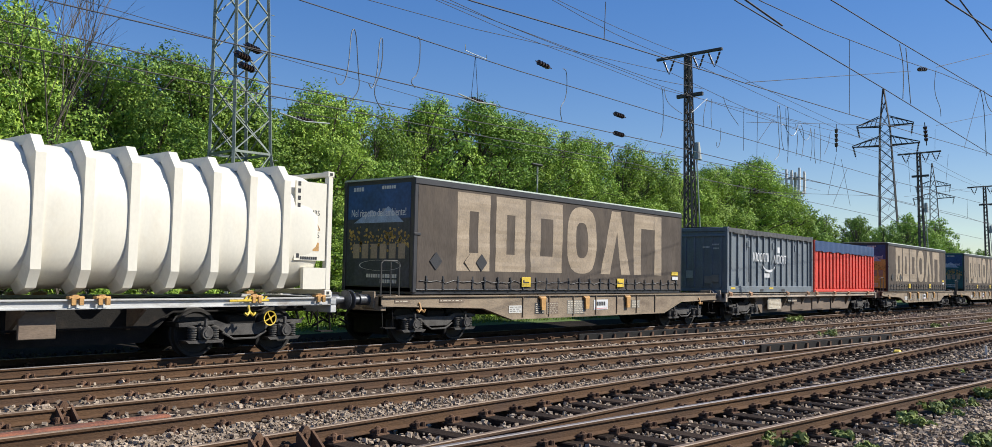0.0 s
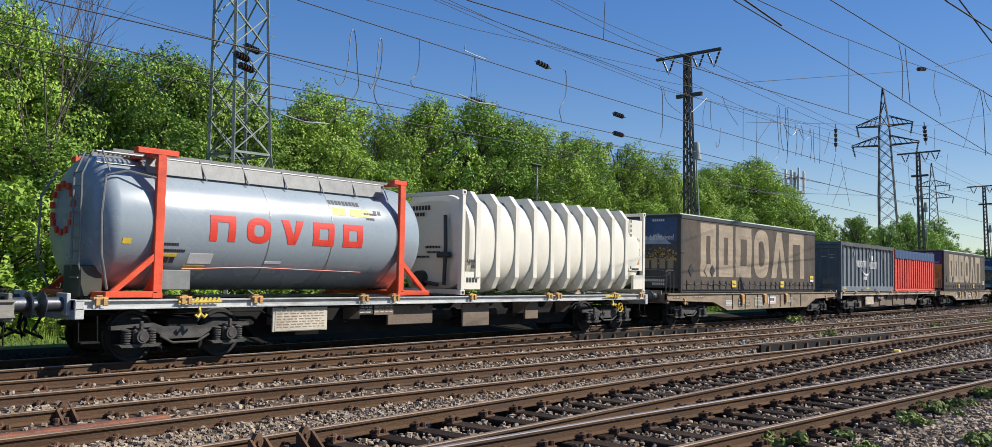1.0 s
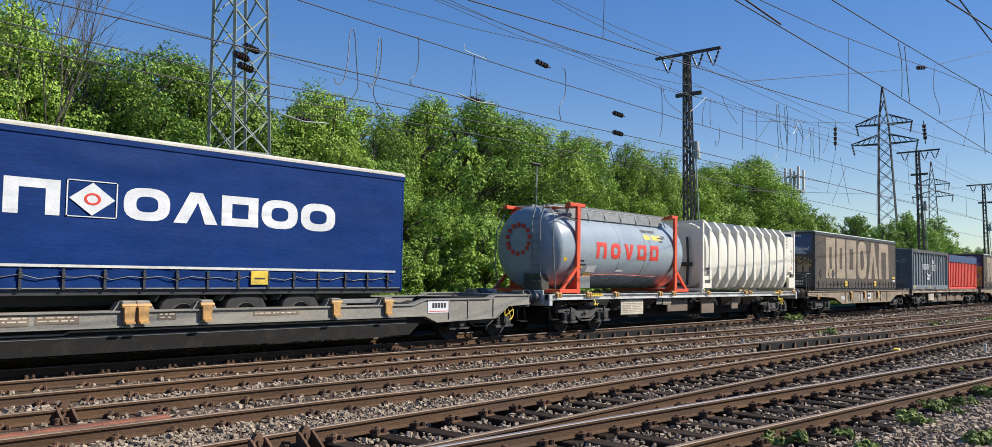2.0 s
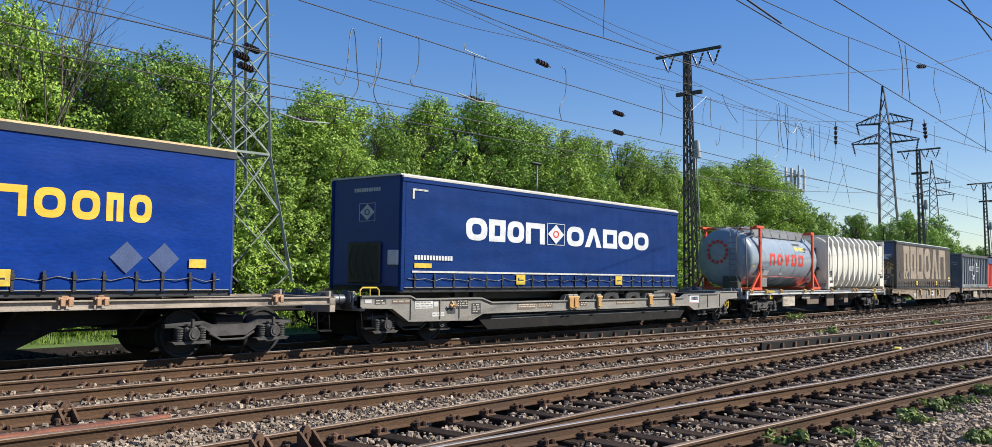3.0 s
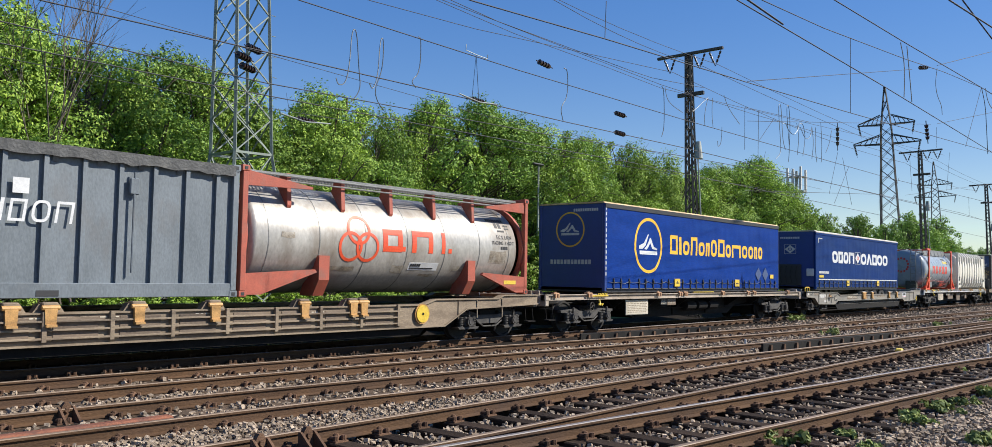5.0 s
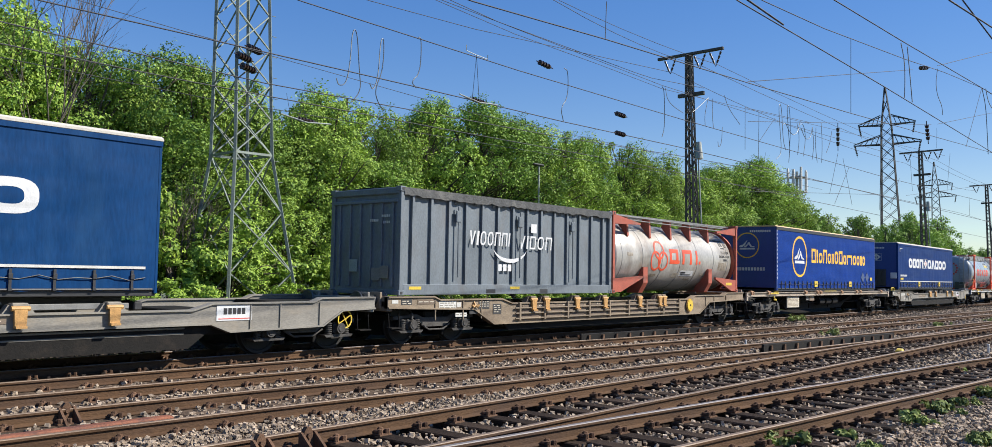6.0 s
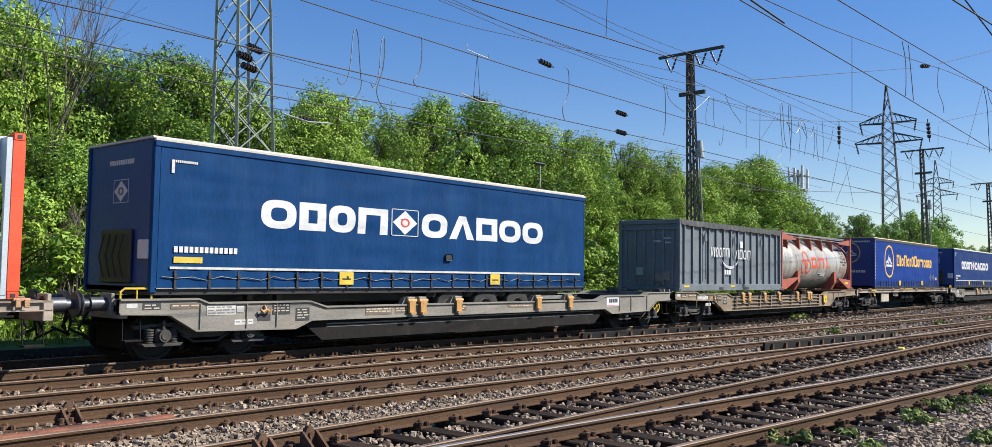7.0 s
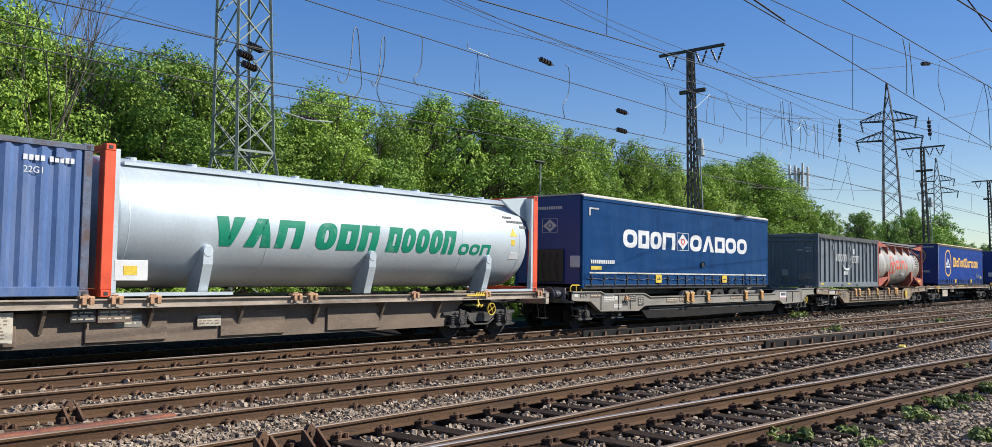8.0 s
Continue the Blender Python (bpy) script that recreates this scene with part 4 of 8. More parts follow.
M_BLUE_TARP = mat("blue_cover_tarpaulin", (0.02, 0.05, 0.13), 0.5, var=0.2, scale=3, fine=20, bump=0.4)
M_BLUE_BOX = mat("scuffed_blue_steel", (0.065, 0.125, 0.28), 0.5, var=0.2, scale=1.6, fine=24, bump=0.12, dirt=(0.15, 0.19, 0.30), dirt_amount=0.35, stretch=(2, 1, 0.5))
M_RUSTY_POST = mat("rust_streaked_post", (0.09, 0.115, 0.17), 0.65, var=0.35, scale=4, fine=30, bump=0.2, dirt=RUST, dirt_amount=0.45)
M_GALV = mat("galvanised_walkway", (0.22, 0.22, 0.21), 0.5, 0.4, var=0.2, scale=6, fine=50, bump=0.1)


def mark_shape(bm, kind, a, b, lo, hi, s, y):
    """One plain flat shape: o oval ring, f frame, n arch, v and w chevrons, i upright bar."""
    def face(pts):
        bm.faces.new([bm.verts.new((x, y, z)) for x, z in pts])
    w, h = b - a, hi - lo
    t = min(s, h * 0.26)
    s = min(s, w * 0.4)
    if kind == "o":
        def rim(k, rx, rz):
            c, d = math.cos(2 * math.pi * k / 28), math.sin(2 * math.pi * k / 28)
            f = (abs(c) ** 2.8 + abs(d) ** 2.8) ** (-1 / 2.8)
            return ((a + b) / 2 + rx * f * c, (lo + hi) / 2 + rz * f * d)
        for k in range(28):
            face([rim(k, w / 2, h / 2), rim(k + 1, w / 2, h / 2), rim(k + 1, w / 2 - s, h / 2 - t), rim(k, w / 2 - s, h / 2 - t)])
    elif kind in "vw":
        p, q = (lo, hi) if kind == "v" else (hi, lo)
        m, g = (a + b) / 2, s * 1.15
        face([(a, p), (a + g, p), (m + g * 0.5, q), (m - g * 0.5, q)])
        face([(b - g, p), (b, p), (m + g * 0.5, q), (m + g * 0.05, q + (p - q) * 0.22)])
    elif kind == "i":
        face([(a, lo), (b, lo), (b, hi), (a, hi)])
    else:
        face([(a, lo), (a + s, lo), (a + s, hi), (a, hi)])
        face([(b - s, lo), (b, lo), (b, hi - t), (b - s, hi - t)])
        face([(a + s, hi - t), (b, hi - t), (b, hi), (a + s, hi)])
        if kind == "f":
            face([(a + s, lo), (b - s, lo), (b - s, lo + t), (a + s, lo + t)])


def marks(parent, spec, x0, x1, z0, z1, m, y, slant=0.0, stroke=0.12, gap=0.16, name="logo_shape", grid=0.0):
    """A row of plain shapes, a logo's size and colour, on a side that faces -y. spec: kind, width and height of each in turn."""
    unit = (x1 - x0) / (sum(k[1] for k in spec) + gap * (len(spec) - 1))
    x, out = x0, []
    for kind, wide, high in spec:
        bm = bmesh.new()
        mark_shape(bm, kind, x, x + wide * unit, z0, z0 + (z1 - z0) * high, stroke, y)
        x += (wide + gap) * unit
        for v in bm.verts:
            v.co.x += slant * (v.co.z - z0)
        if grid:
            cut_grid(bm, [], [z0 + grid * k for k in range(1, int((z1 - z0) / grid) + 1)])
        out.append(part(name, bm, m, parent))
    return out


def row(kinds, wide=1.0, high=1.0):
    return [(k, wide * (0.35 if k == "i" else 1.0), high) for k in kinds]


def bars(parent, items, m, y, name="marking", axis="x"):
    """Plain bars where small writing stands: (along, z, length, height), each line a part."""
    out = []
    for a, z, ln, h in items:
        bm = bmesh.new()
        n = max(1, int(ln / (h * 0.9)))
        for k in range(n):
            u, v = a + ln * k / n, a + ln * (k + 0.72) / n
            if axis == "x":
                box(bm, u, v, y - 0.004, y + 0.001, z, z + h)
            else:
                box(bm, y - 0.004, y + 0.001, u, v, z, z + h)
        out.append(part(name, bm, m, parent))
    return out


def ring(parent, x, z, rx, rz, w, m, y, name="logo_ring", along="x"):
    bm = bmesh.new()
    n = 40
    vs = []
    for k in range(n):
        c, s = math.cos(2 * math.pi * k / n), math.sin(2 * math.pi * k / n)
        row = []
        for r in (1.0, 1.0 - w / rx):
            p = (x + rx * r * c, z + rz * r * s)
            row.append(bm.verts.new((p[0], y - 0.005, p[1]) if along == "x" else (y - 0.005, p[0], p[1])))
        vs.append(row)
    for k in range(n):
        a, b = vs[k], vs[(k + 1) % n]
        bm.faces.new((a[0], b[0], b[1], a[1]))
    r = bmesh.ops.extrude_face_region(bm, geom=bm.faces[:])
    d = Vector((0, 0.005, 0) if along == "x" else (0.005, 0, 0))
    bmesh.ops.translate(bm, vec=d, verts=[v for v in r["geom"] if isinstance(v, bmesh.types.BMVert)])
    return part(name, bm, m, parent)


SHEETS = {}


def curtain_sheet(bm, x0, x1, z0, z1, y, seed, folds=0.02):
    """A tarpaulin side with faint creases, level wrinkles and waves along its lower hem; gives back its relief."""
    nx, nz = 132, 28
    relief, rows = np.zeros((nz + 1, nx + 1)), []
    for j in range(nz + 1):
        v = j / nz
        row = []
        for i in range(nx + 1):
            u = i / nx
            x, z = x0 + (x1 - x0) * u, z0 + (z1 - z0) * v
            low = max(0.0, 1 - v * 5.0)
            d = noise.noise((x * 0.7 + seed, z * 1.6, seed)) * folds + noise.noise((x * 3.1, z * 0.8 + seed, 4.2)) * folds * 0.5
            d += noise.noise((x * 0.45 + seed, z * 6.5, 9.1)) * 0.009 + noise.noise((x * 1.3 + z * 2.0, z * 4.0 - x, seed)) * 0.006
            d += low * math.sin(x * 2 * math.pi / 0.6 + seed) * 0.018
            d *= min(1.0, v * 8 + 0.4, (1 - v) * 8, u * 20 + 0.1, (1 - u) * 20 + 0.1)
            relief[j, i] = d
            row.append(bm.verts.new((x, y + d, z + low * 0.012 * math.sin(x * 2 * math.pi / 0.6 + seed))))
        rows.append(row)
    for a, b in zip(rows, rows[1:]):
        for i in range(nx):
            bm.faces.new((a[i], a[i + 1], b[i + 1], b[i]))
    return x0, x1, z0, z1, relief


def cut_grid(bm, xs, zs):
    """Cuts a flat print along grid lines, so that it can bend."""
    for axis, at in [(0, x) for x in xs] + [(2, z) for z in zs]:
        co, no = [0, 0, 0], [0, 0, 0]
        co[axis], no[axis] = at, 1
        bmesh.ops.bisect_plane(bm, geom=bm.verts[:] + bm.edges[:] + bm.faces[:], plane_co=co, plane_no=no)


def drape(ob, pull=0.010):
    """Lays a flat print, or several, on the folds of its body's tarpaulin."""
    if isinstance(ob, list):
        return [drape(o, pull) for o in ob]
    x0, x1, z0, z1, d = SHEETS[ob.parent.name]
    nz, nx = d.shape[0] - 1, d.shape[1] - 1
    bm = bmesh.new()
    bm.from_mesh(ob.data)
    xs, zs = [v.co.x for v in bm.verts], [v.co.z for v in bm.verts]
    cut_grid(bm, [x0 + (x1 - x0) * i / nx for i in range(nx + 1) if min(xs) < x0 + (x1 - x0) * i / nx < max(xs)],
             [z0 + (z1 - z0) * j / nz for j in range(nz + 1) if min(zs) < z0 + (z1 - z0) * j / nz < max(zs)])
    for v in bm.verts:
        a, b = (v.co.x - x0) / (x1 - x0) * nx, (v.co.z - z0) / (z1 - z0) * nz
        i, j = min(nx - 1, max(0, int(a))), min(nz - 1, max(0, int(b)))
        a, b = min(1, max(0, a - i)), min(1, max(0, b - j))
        v.co.y += pull + (d[j, i] * (1 - a) + d[j, i + 1] * a) * (1 - b) + (d[j + 1, i] * (1 - a) + d[j + 1, i + 1] * a) * b
    bm.to_mesh(ob.data)
    bm.free()
    return ob


def strap_shape(bm):
    """A webbing strap with buckle and hook over the side rail."""
    box(bm, -0.022, 0.022, -0.012, 0.004, 0.0, 0.33, 0)
    box(bm, -0.035, 0.035, -0.03, -0.008, 0.17, 0.26, 0.006)
    box(bm, -0.03, 0.03, -0.024, 0.0, -0.02, 0.03, 0.005)


def curtain_body(name, x0, L, label, category, curtain, rear, roof, post, z0=1.27, z1=4.0, plate_x=(4.3, 9.2), strap_n=22, seed=1.0, chassis=True, rail_m=None):
    """Curtain-sided body: floor frame, posts, roof, tarpaulin sides with straps, head wall."""
    t = thing(name, label, category, "loads on the train")
    H = 1.275
    part("floor_frame", made(box, 0.02, L - 0.02, -H + 0.03, H - 0.03, z0 - 0.1, z0 + 0.06, 0.01), M_POST, t)
    if chassis:
        for k in range(9):
            x = 0.8 + k * (L - 1.6) / 8
            part("under_bearer", made(box, x - 0.06, x + 0.06, -1.15, 1.15, 1.135, z0 - 0.09), M_POST, t)
    bm = bmesh.new()
    SHEETS[t.name] = curtain_sheet(bm, 0.12, L - 0.06, z0, z1 - 0.13, -H, seed)
    part("side_curtain", bm, curtain, t, "", True)
    part("far_curtain", made(box, 0.1, L - 0.06, H - 0.03, H, z0, z1 - 0.12), curtain, t)
    bm = bmesh.new()
    slab_x(bm, [(-H + 0.005, z1 - 0.045), (-H + 0.06, z1), (H - 0.06, z1), (H - 0.005, z1 - 0.045)], -0.02, L + 0.01)
    part("roof", bm, roof, t, "pale roof sheet with worn edge")
    for s in (-1, 1):
        part("roof_rail", made(box, 0, L, s * (H + 0.022), s * (H - 0.08), z1 - 0.19, z1 - 0.048, 0.006), rail_m or M_POST, t)
        if rail_m:
            part("roof_edge", made(box, -0.01, L + 0.01, s * (H + 0.03), s * (H - 0.02), z1 - 0.10, z1 - 0.035, 0.012), roof, t, "pale worn roof edge")
    for s in (-1, 1):
        part("corner_post", made(box, -0.01, 0.12, s * (H + 0.004), s * (H - 0.1), z0 - 0.06, z1 - 0.05, 0.015), post, t)
        part("corner_post", made(box, L - 0.07, L, s * (H + 0.004), s * (H - 0.1), z0 - 0.06, z1 - 0.05, 0.015), post, t)
    part("end_wall", made(box, 0.02, 0.06, -H + 0.1, H - 0.1, z0 - 0.04, z1 - 0.05, 0.004), rear, t)
    part("front_wall", made(box, L - 0.05, L - 0.01, -H + 0.1, H - 0.1, z0 - 0.04, z1 - 0.05, 0.004), rear, t)
    part("tension_tube", made(rod, (0.1, -H - 0.005, z0 + 0.02), (L - 0.1, -H - 0.005, z0 + 0.02), 0.018, 8), M_POST, t)
    cord = []
    for k in range(int(L / 0.3)):
        cord.append((0.2 + k * 0.3, -H - 0.026, z0 + (0.19 if k % 2 else 0.235) + 0.02 * math.sin(k * 1.7)))
    part("lashing_cord", made(pipe, cord, 0.009, 5), M_POST, t)
    sm = shared("strap", strap_shape, M_POST)
    rng = random.Random(int(seed * 10))
    for k in range(strap_n):
        x = 0.45 + (L - 0.9) * k / (strap_n - 1) + rng.uniform(-0.05, 0.05)
        placed("buckle_strap", sm, t, x, -H - 0.018, z0 + 0.02)
    for x in plate_x:
        p = part("grab_plate", made(box, x - 0.2, x + 0.2, -H - 0.045, -H - 0.028, z0 + 0.09, z0 + 0.36, 0.006), M_YELLOW, t, "yellow lifting plate")
        part("plate_marks", made(box, x - 0.12, x + 0.12, -H - 0.049, -H - 0.044, z0 + 0.2, z0 + 0.23), M_POST, p)
    MOVING.append((t, x0))
    return t


def lozenge(t, x, z, h, m, y, dark=None, along="x", fl=1.0):
    """White diamond in a square frame."""
    def put(bm, pts, d):
        vs = [bm.verts.new((x + a * fl, y - d, z + b) if along == "x" else (y - d, x + a * fl, z + b)) for a, b in pts]
        vb = [bm.verts.new((x + a * fl, y, z + b) if along == "x" else (y, x + a * fl, z + b)) for a, b in pts]
        bm.faces.new(vs)
        for i in range(len(vs)):
            bm.faces.new((vs[i], vs[(i + 1) % 4], vb[(i + 1) % 4], vb[i]))
    bm = bmesh.new()
    for a, b in (((-h, -h), (h, -h + 0.05 * h)), ((-h, h - 0.05 * h), (h, h)), ((-h, -h), (-h + 0.05 * h, h)), ((h - 0.05 * h, -h), (h, h))):
        put(bm, [(a[0], a[1]), (b[0], a[1]), (b[0], b[1]), (a[0], b[1])], 0.004)
    put(bm, [(-0.9 * h, 0), (0, -0.9 * h), (0.9 * h, 0), (0, 0.9 * h)], 0.004)
    part("diamond_mark", bm, m, t)
    if dark:
        ring(t, x, z, 0.33 * h * fl, 0.33 * h, 0.11 * h * fl, dark, y - 0.004, "diamond_ring", along)


def mountain_mark(t, x, z, s, m, y, along="x", fl=1.0):
    """Three sweeping bands like a snowy peak."""
    bm = bmesh.new()

    def band(pts):
        a = [bm.verts.new((x + u * s * fl, y - 0.004, z + v * s) if along == "x" else (y - 0.004, x + u * s * fl, z + v * s)) for u, v in pts]
        b = [bm.verts.new((x + u * s * fl, y, z + v * s) if along == "x" else (y, x + u * s * fl, z + v * s)) for u, v in pts]
        bm.faces.new(a)
        for i in range(len(a)):
            bm.faces.new((a[i], a[(i + 1) % len(a)], b[(i + 1) % len(a)], b[i]))
    band([(-0.72, -0.32), (0.72, -0.32), (0.72, -0.17), (-0.72, -0.17)])
    band([(-0.78, 0.02), (-0.4, 0.14), (-0.05, 0.5), (0.02, 0.5), (-0.25, 0.05), (-0.5, -0.1), (-0.78, -0.1)])
    band([(-0.35, -0.1), (-0.08, 0.1), (0.12, 0.36), (0.2, 0.36), (0.42, 0.02), (0.7, -0.06), (0.7, -0.12), (0.3, -0.08), (0.15, 0.16), (-0.02, -0.02), (-0.15, -0.12)])
    return part("peak_mark", bm, m, t)


# two grey curtain bodies and one with a teal end
def sooty_body(x0, L, label, rear, picture, seed):
    t = curtain_body("curtain_swap_body", x0, L, label, "swap body", M_CURT_GREY, rear, M_ROOF_GREEN, M_POST, 1.27, 4.0, (4.31, 9.18), 24, seed)
    drape(marks(t, [("f", 0.85, 1), ("f", 0.85, 1), ("f", 1, 1), ("o", 1.05, 1), ("v", 1.15, 1), ("n", 1.2, 1)], 1.5, 11.85, 1.76, 3.74, M_TAN_MARK, -1.288, 0, 0.46, 0.16))
    for x in (0.75, 2.0, 2.45):
        bm = bmesh.new()
        slab(bm, [(x - 0.22, 1.98), (x, 1.76), (x + 0.22, 1.98), (x, 2.2)], -1.30, -1.288)
        part("hazard_diamond", bm, M_TAN_MARK if x == 2.0 else M_POST, t)
    part("label_plate", made(box, 12.55, 13.0, -1.298, -1.288, 1.78, 1.9), M_YELLOW, t)
    part("label_plate", made(box, 12.6, 13.0, -1.298, -1.288, 1.62, 1.73), M_WHITE, t)
    part("end_latch", made(box, -0.02, 0.22, -1.30, -1.27, 2.58, 2.64, 0.01), M_POST, t)
    # printed end panel: sky, pale peak and autumn leaves under plain shapes
    part("sky_print", made(box, 0.012, 0.02, -1.12, 1.12, 3.0, 3.85), M_PRINT_SKY, t)
    part("ground_print", made(box, 0.012, 0.02, -1.12, 1.12, 1.35, 3.0), picture, t)
    bm = bmesh.new()
    rng = random.Random(5)
    for k in range(170):
        y, z, r = rng.uniform(-1.08, 1.08), rng.uniform(2.3, 2.72) + rng.gauss(0, 0.06), rng.uniform(0.012, 0.05)
        m2 = Matrix.Translation((0.010, y, z)) @ Matrix.Rotation(math.pi / 2, 4, "Y")
        bmesh.ops.create_circle(bm, cap_ends=True, segments=6, radius=r, matrix=m2)
    tagged(part("leaf_print", bm, M_LEAF_PRINT, t), kind="stuff")
    bm = bmesh.new()
    for pts in ([(-0.9, 2.9), (0.9, 2.9), (0.25, 3.22), (-0.1, 3.12), (-0.35, 3.30)],):
        vs = [bm.verts.new((0.009, y, z)) for y, z in pts]
        bm.faces.new(vs)
    part("peak_print", bm, M_PALE_BLUE, t)
    bars(t, [(-0.98, 2.02, 1.96, 0.36)], M_TAN_MARK, 0.008, "logo", "y")
    bars(t, [(-0.6, 3.72, 0.5, 0.08), (0.55, 3.7, 0.4, 0.1), (-0.7, 1.55, 1.1, 0.09), (-0.7, 1.42, 0.6, 0.09)], M_PALE, 0.008, "marking", "y")
    ring(t, -0.1, 1.85, 0.75, 0.13, 0.03, M_PALE, 0.008, "oval_mark", "y")
    letters("Nel rispetto dell'ambiente!", 0.27, M_WHITE, t, rear_m(0, 3.06, 0.006), "slogan", "white slogan lettering", 0.68)
    return t


M_PRINT_SKY = mat("printed_sky", (0.018, 0.06, 0.17), 0.45, var=0.35, scale=1.5, fine=10, bump=0.0)
M_PRINT_LAND = mat("printed_landscape", (0.03, 0.035, 0.05), 0.5, var=0.5, scale=2.5, fine=12, bump=0.0, dirt=(0.10, 0.10, 0.10), dirt_amount=0.2)
M_PRINT_TEAL = mat("printed_teal_land", (0.01, 0.085, 0.10), 0.5, var=0.4, scale=2.5, fine=12, bump=0.0)
M_LEAF_PRINT = mat("printed_autumn_leaves", (0.40, 0.26, 0.06), 0.5, var=0.3, scale=3, bump=0.0, rand=0.4, island=True)
M_PALE_BLUE = mat("printed_pale_peak", (0.25, 0.33, 0.45), 0.5, var=0.3, scale=4, bump=0.0)
sooty_body(67.9, 13.3, "sooty grey curtain body with tan letter shapes", M_POST, M_PRINT_LAND, 1.3)
sooty_body(106.2, 13.6, "sooty grey curtain body with leaf-printed end", M_POST, M_LEAF_PRINT, 3.7)
sooty_body(125.6, 13.6, "grey curtain body with teal printed end", M_REAR_TEAL, M_PRINT_TEAL, 6.1)

# blue body with gold ring
rk = curtain_body("curtain_swap_body", 9.35, 13.70, "royal blue curtain body with gold ring and letter shapes", "swap body", M_CURT_RK, M_REAR_NAVY, M_ROOF_YELLOW, M_REAR_NAVY, 1.27, 4.0, (4.6, 9.47), 26, 2.2)
drape(ring(rk, 2.67, 2.72, 0.93, 0.92, 0.10, M_GOLD, -1.283))
drape(mountain_mark(rk, 2.67, 2.68, 0.82, M_WHITE, -1.284))
drape(marks(rk, [("f", 1, 1), ("i", 0.3, 0.95), ("o", 0.85, 0.75), ("n", 0.9, 1), ("o", 0.85, 0.75), ("n", 0.55, 0.75), ("o", 0.9, 0.95), ("f", 1, 1), ("o", 0.85, 0.75), ("n", 1.4, 0.75), ("o", 0.9, 0.75), ("o", 0.85, 0.75), ("n", 0.55, 0.75), ("o", 0.75, 0.75)], 4.13, 12.0, 2.48, 3.14, M_GOLD, -1.288, 0, 0.125, 0.2))
ring(rk, 0.05, 3.15, 0.55, 0.56, 0.045, M_GOLD, 0.018, "logo_ring", "y")
mountain_mark(rk, 0.05, 3.12, 0.48, M_PALE, 0.018, "y", -1)
bars(rk, [(-0.75, 2.05, 1.6, 0.14), (-1.0, 3.72, 0.95, 0.09)], M_PALE, 0.018, "marking", "y")
bars(rk, [(0.03, 1.7 + k * 0.17, 0.07, 0.10) for k in range(13)], M_WHITE, -1.281)
for x in (11.55, 12.25):
    bm = bmesh.new()
    slab(bm, [(x - 0.3, 1.86), (x, 1.58), (x + 0.3, 1.86), (x, 2.14)], -1.298, -1.29)
    part("hazard_diamond", bm, mat("faded_diamond", (0.045, 0.075, 0.17), 0.6), rk)
part("label_plate", made(box, 12.75, 13.1, -1.298, -1.29, 1.7, 1.86), M_YELLOW, rk)
part("data_strip", made(box, 5.95, 7.6, -1.24, -1.2, 1.15, 1.22), M_YELLOW, rk)


def tyre_shape(bm):
    lathe(bm, [(-0.02, 0.05), (-0.02, 0.29), (-0.18, 0.29), (-0.185, 0.40), (-0.165, 0.50), (-0.12, 0.525), (0.12, 0.525), (0.165, 0.50), (0.185, 0.40), (0.18, 0.29)], 28, "y")


def rim_shape(bm):
    lathe(bm, [(-0.03, 0.285), (-0.17, 0.295), (-0.175, 0.27), (-0.08, 0.24), (-0.06, 0.15), (-0.14, 0.13), (-0.15, 0.05)], 20, "y")


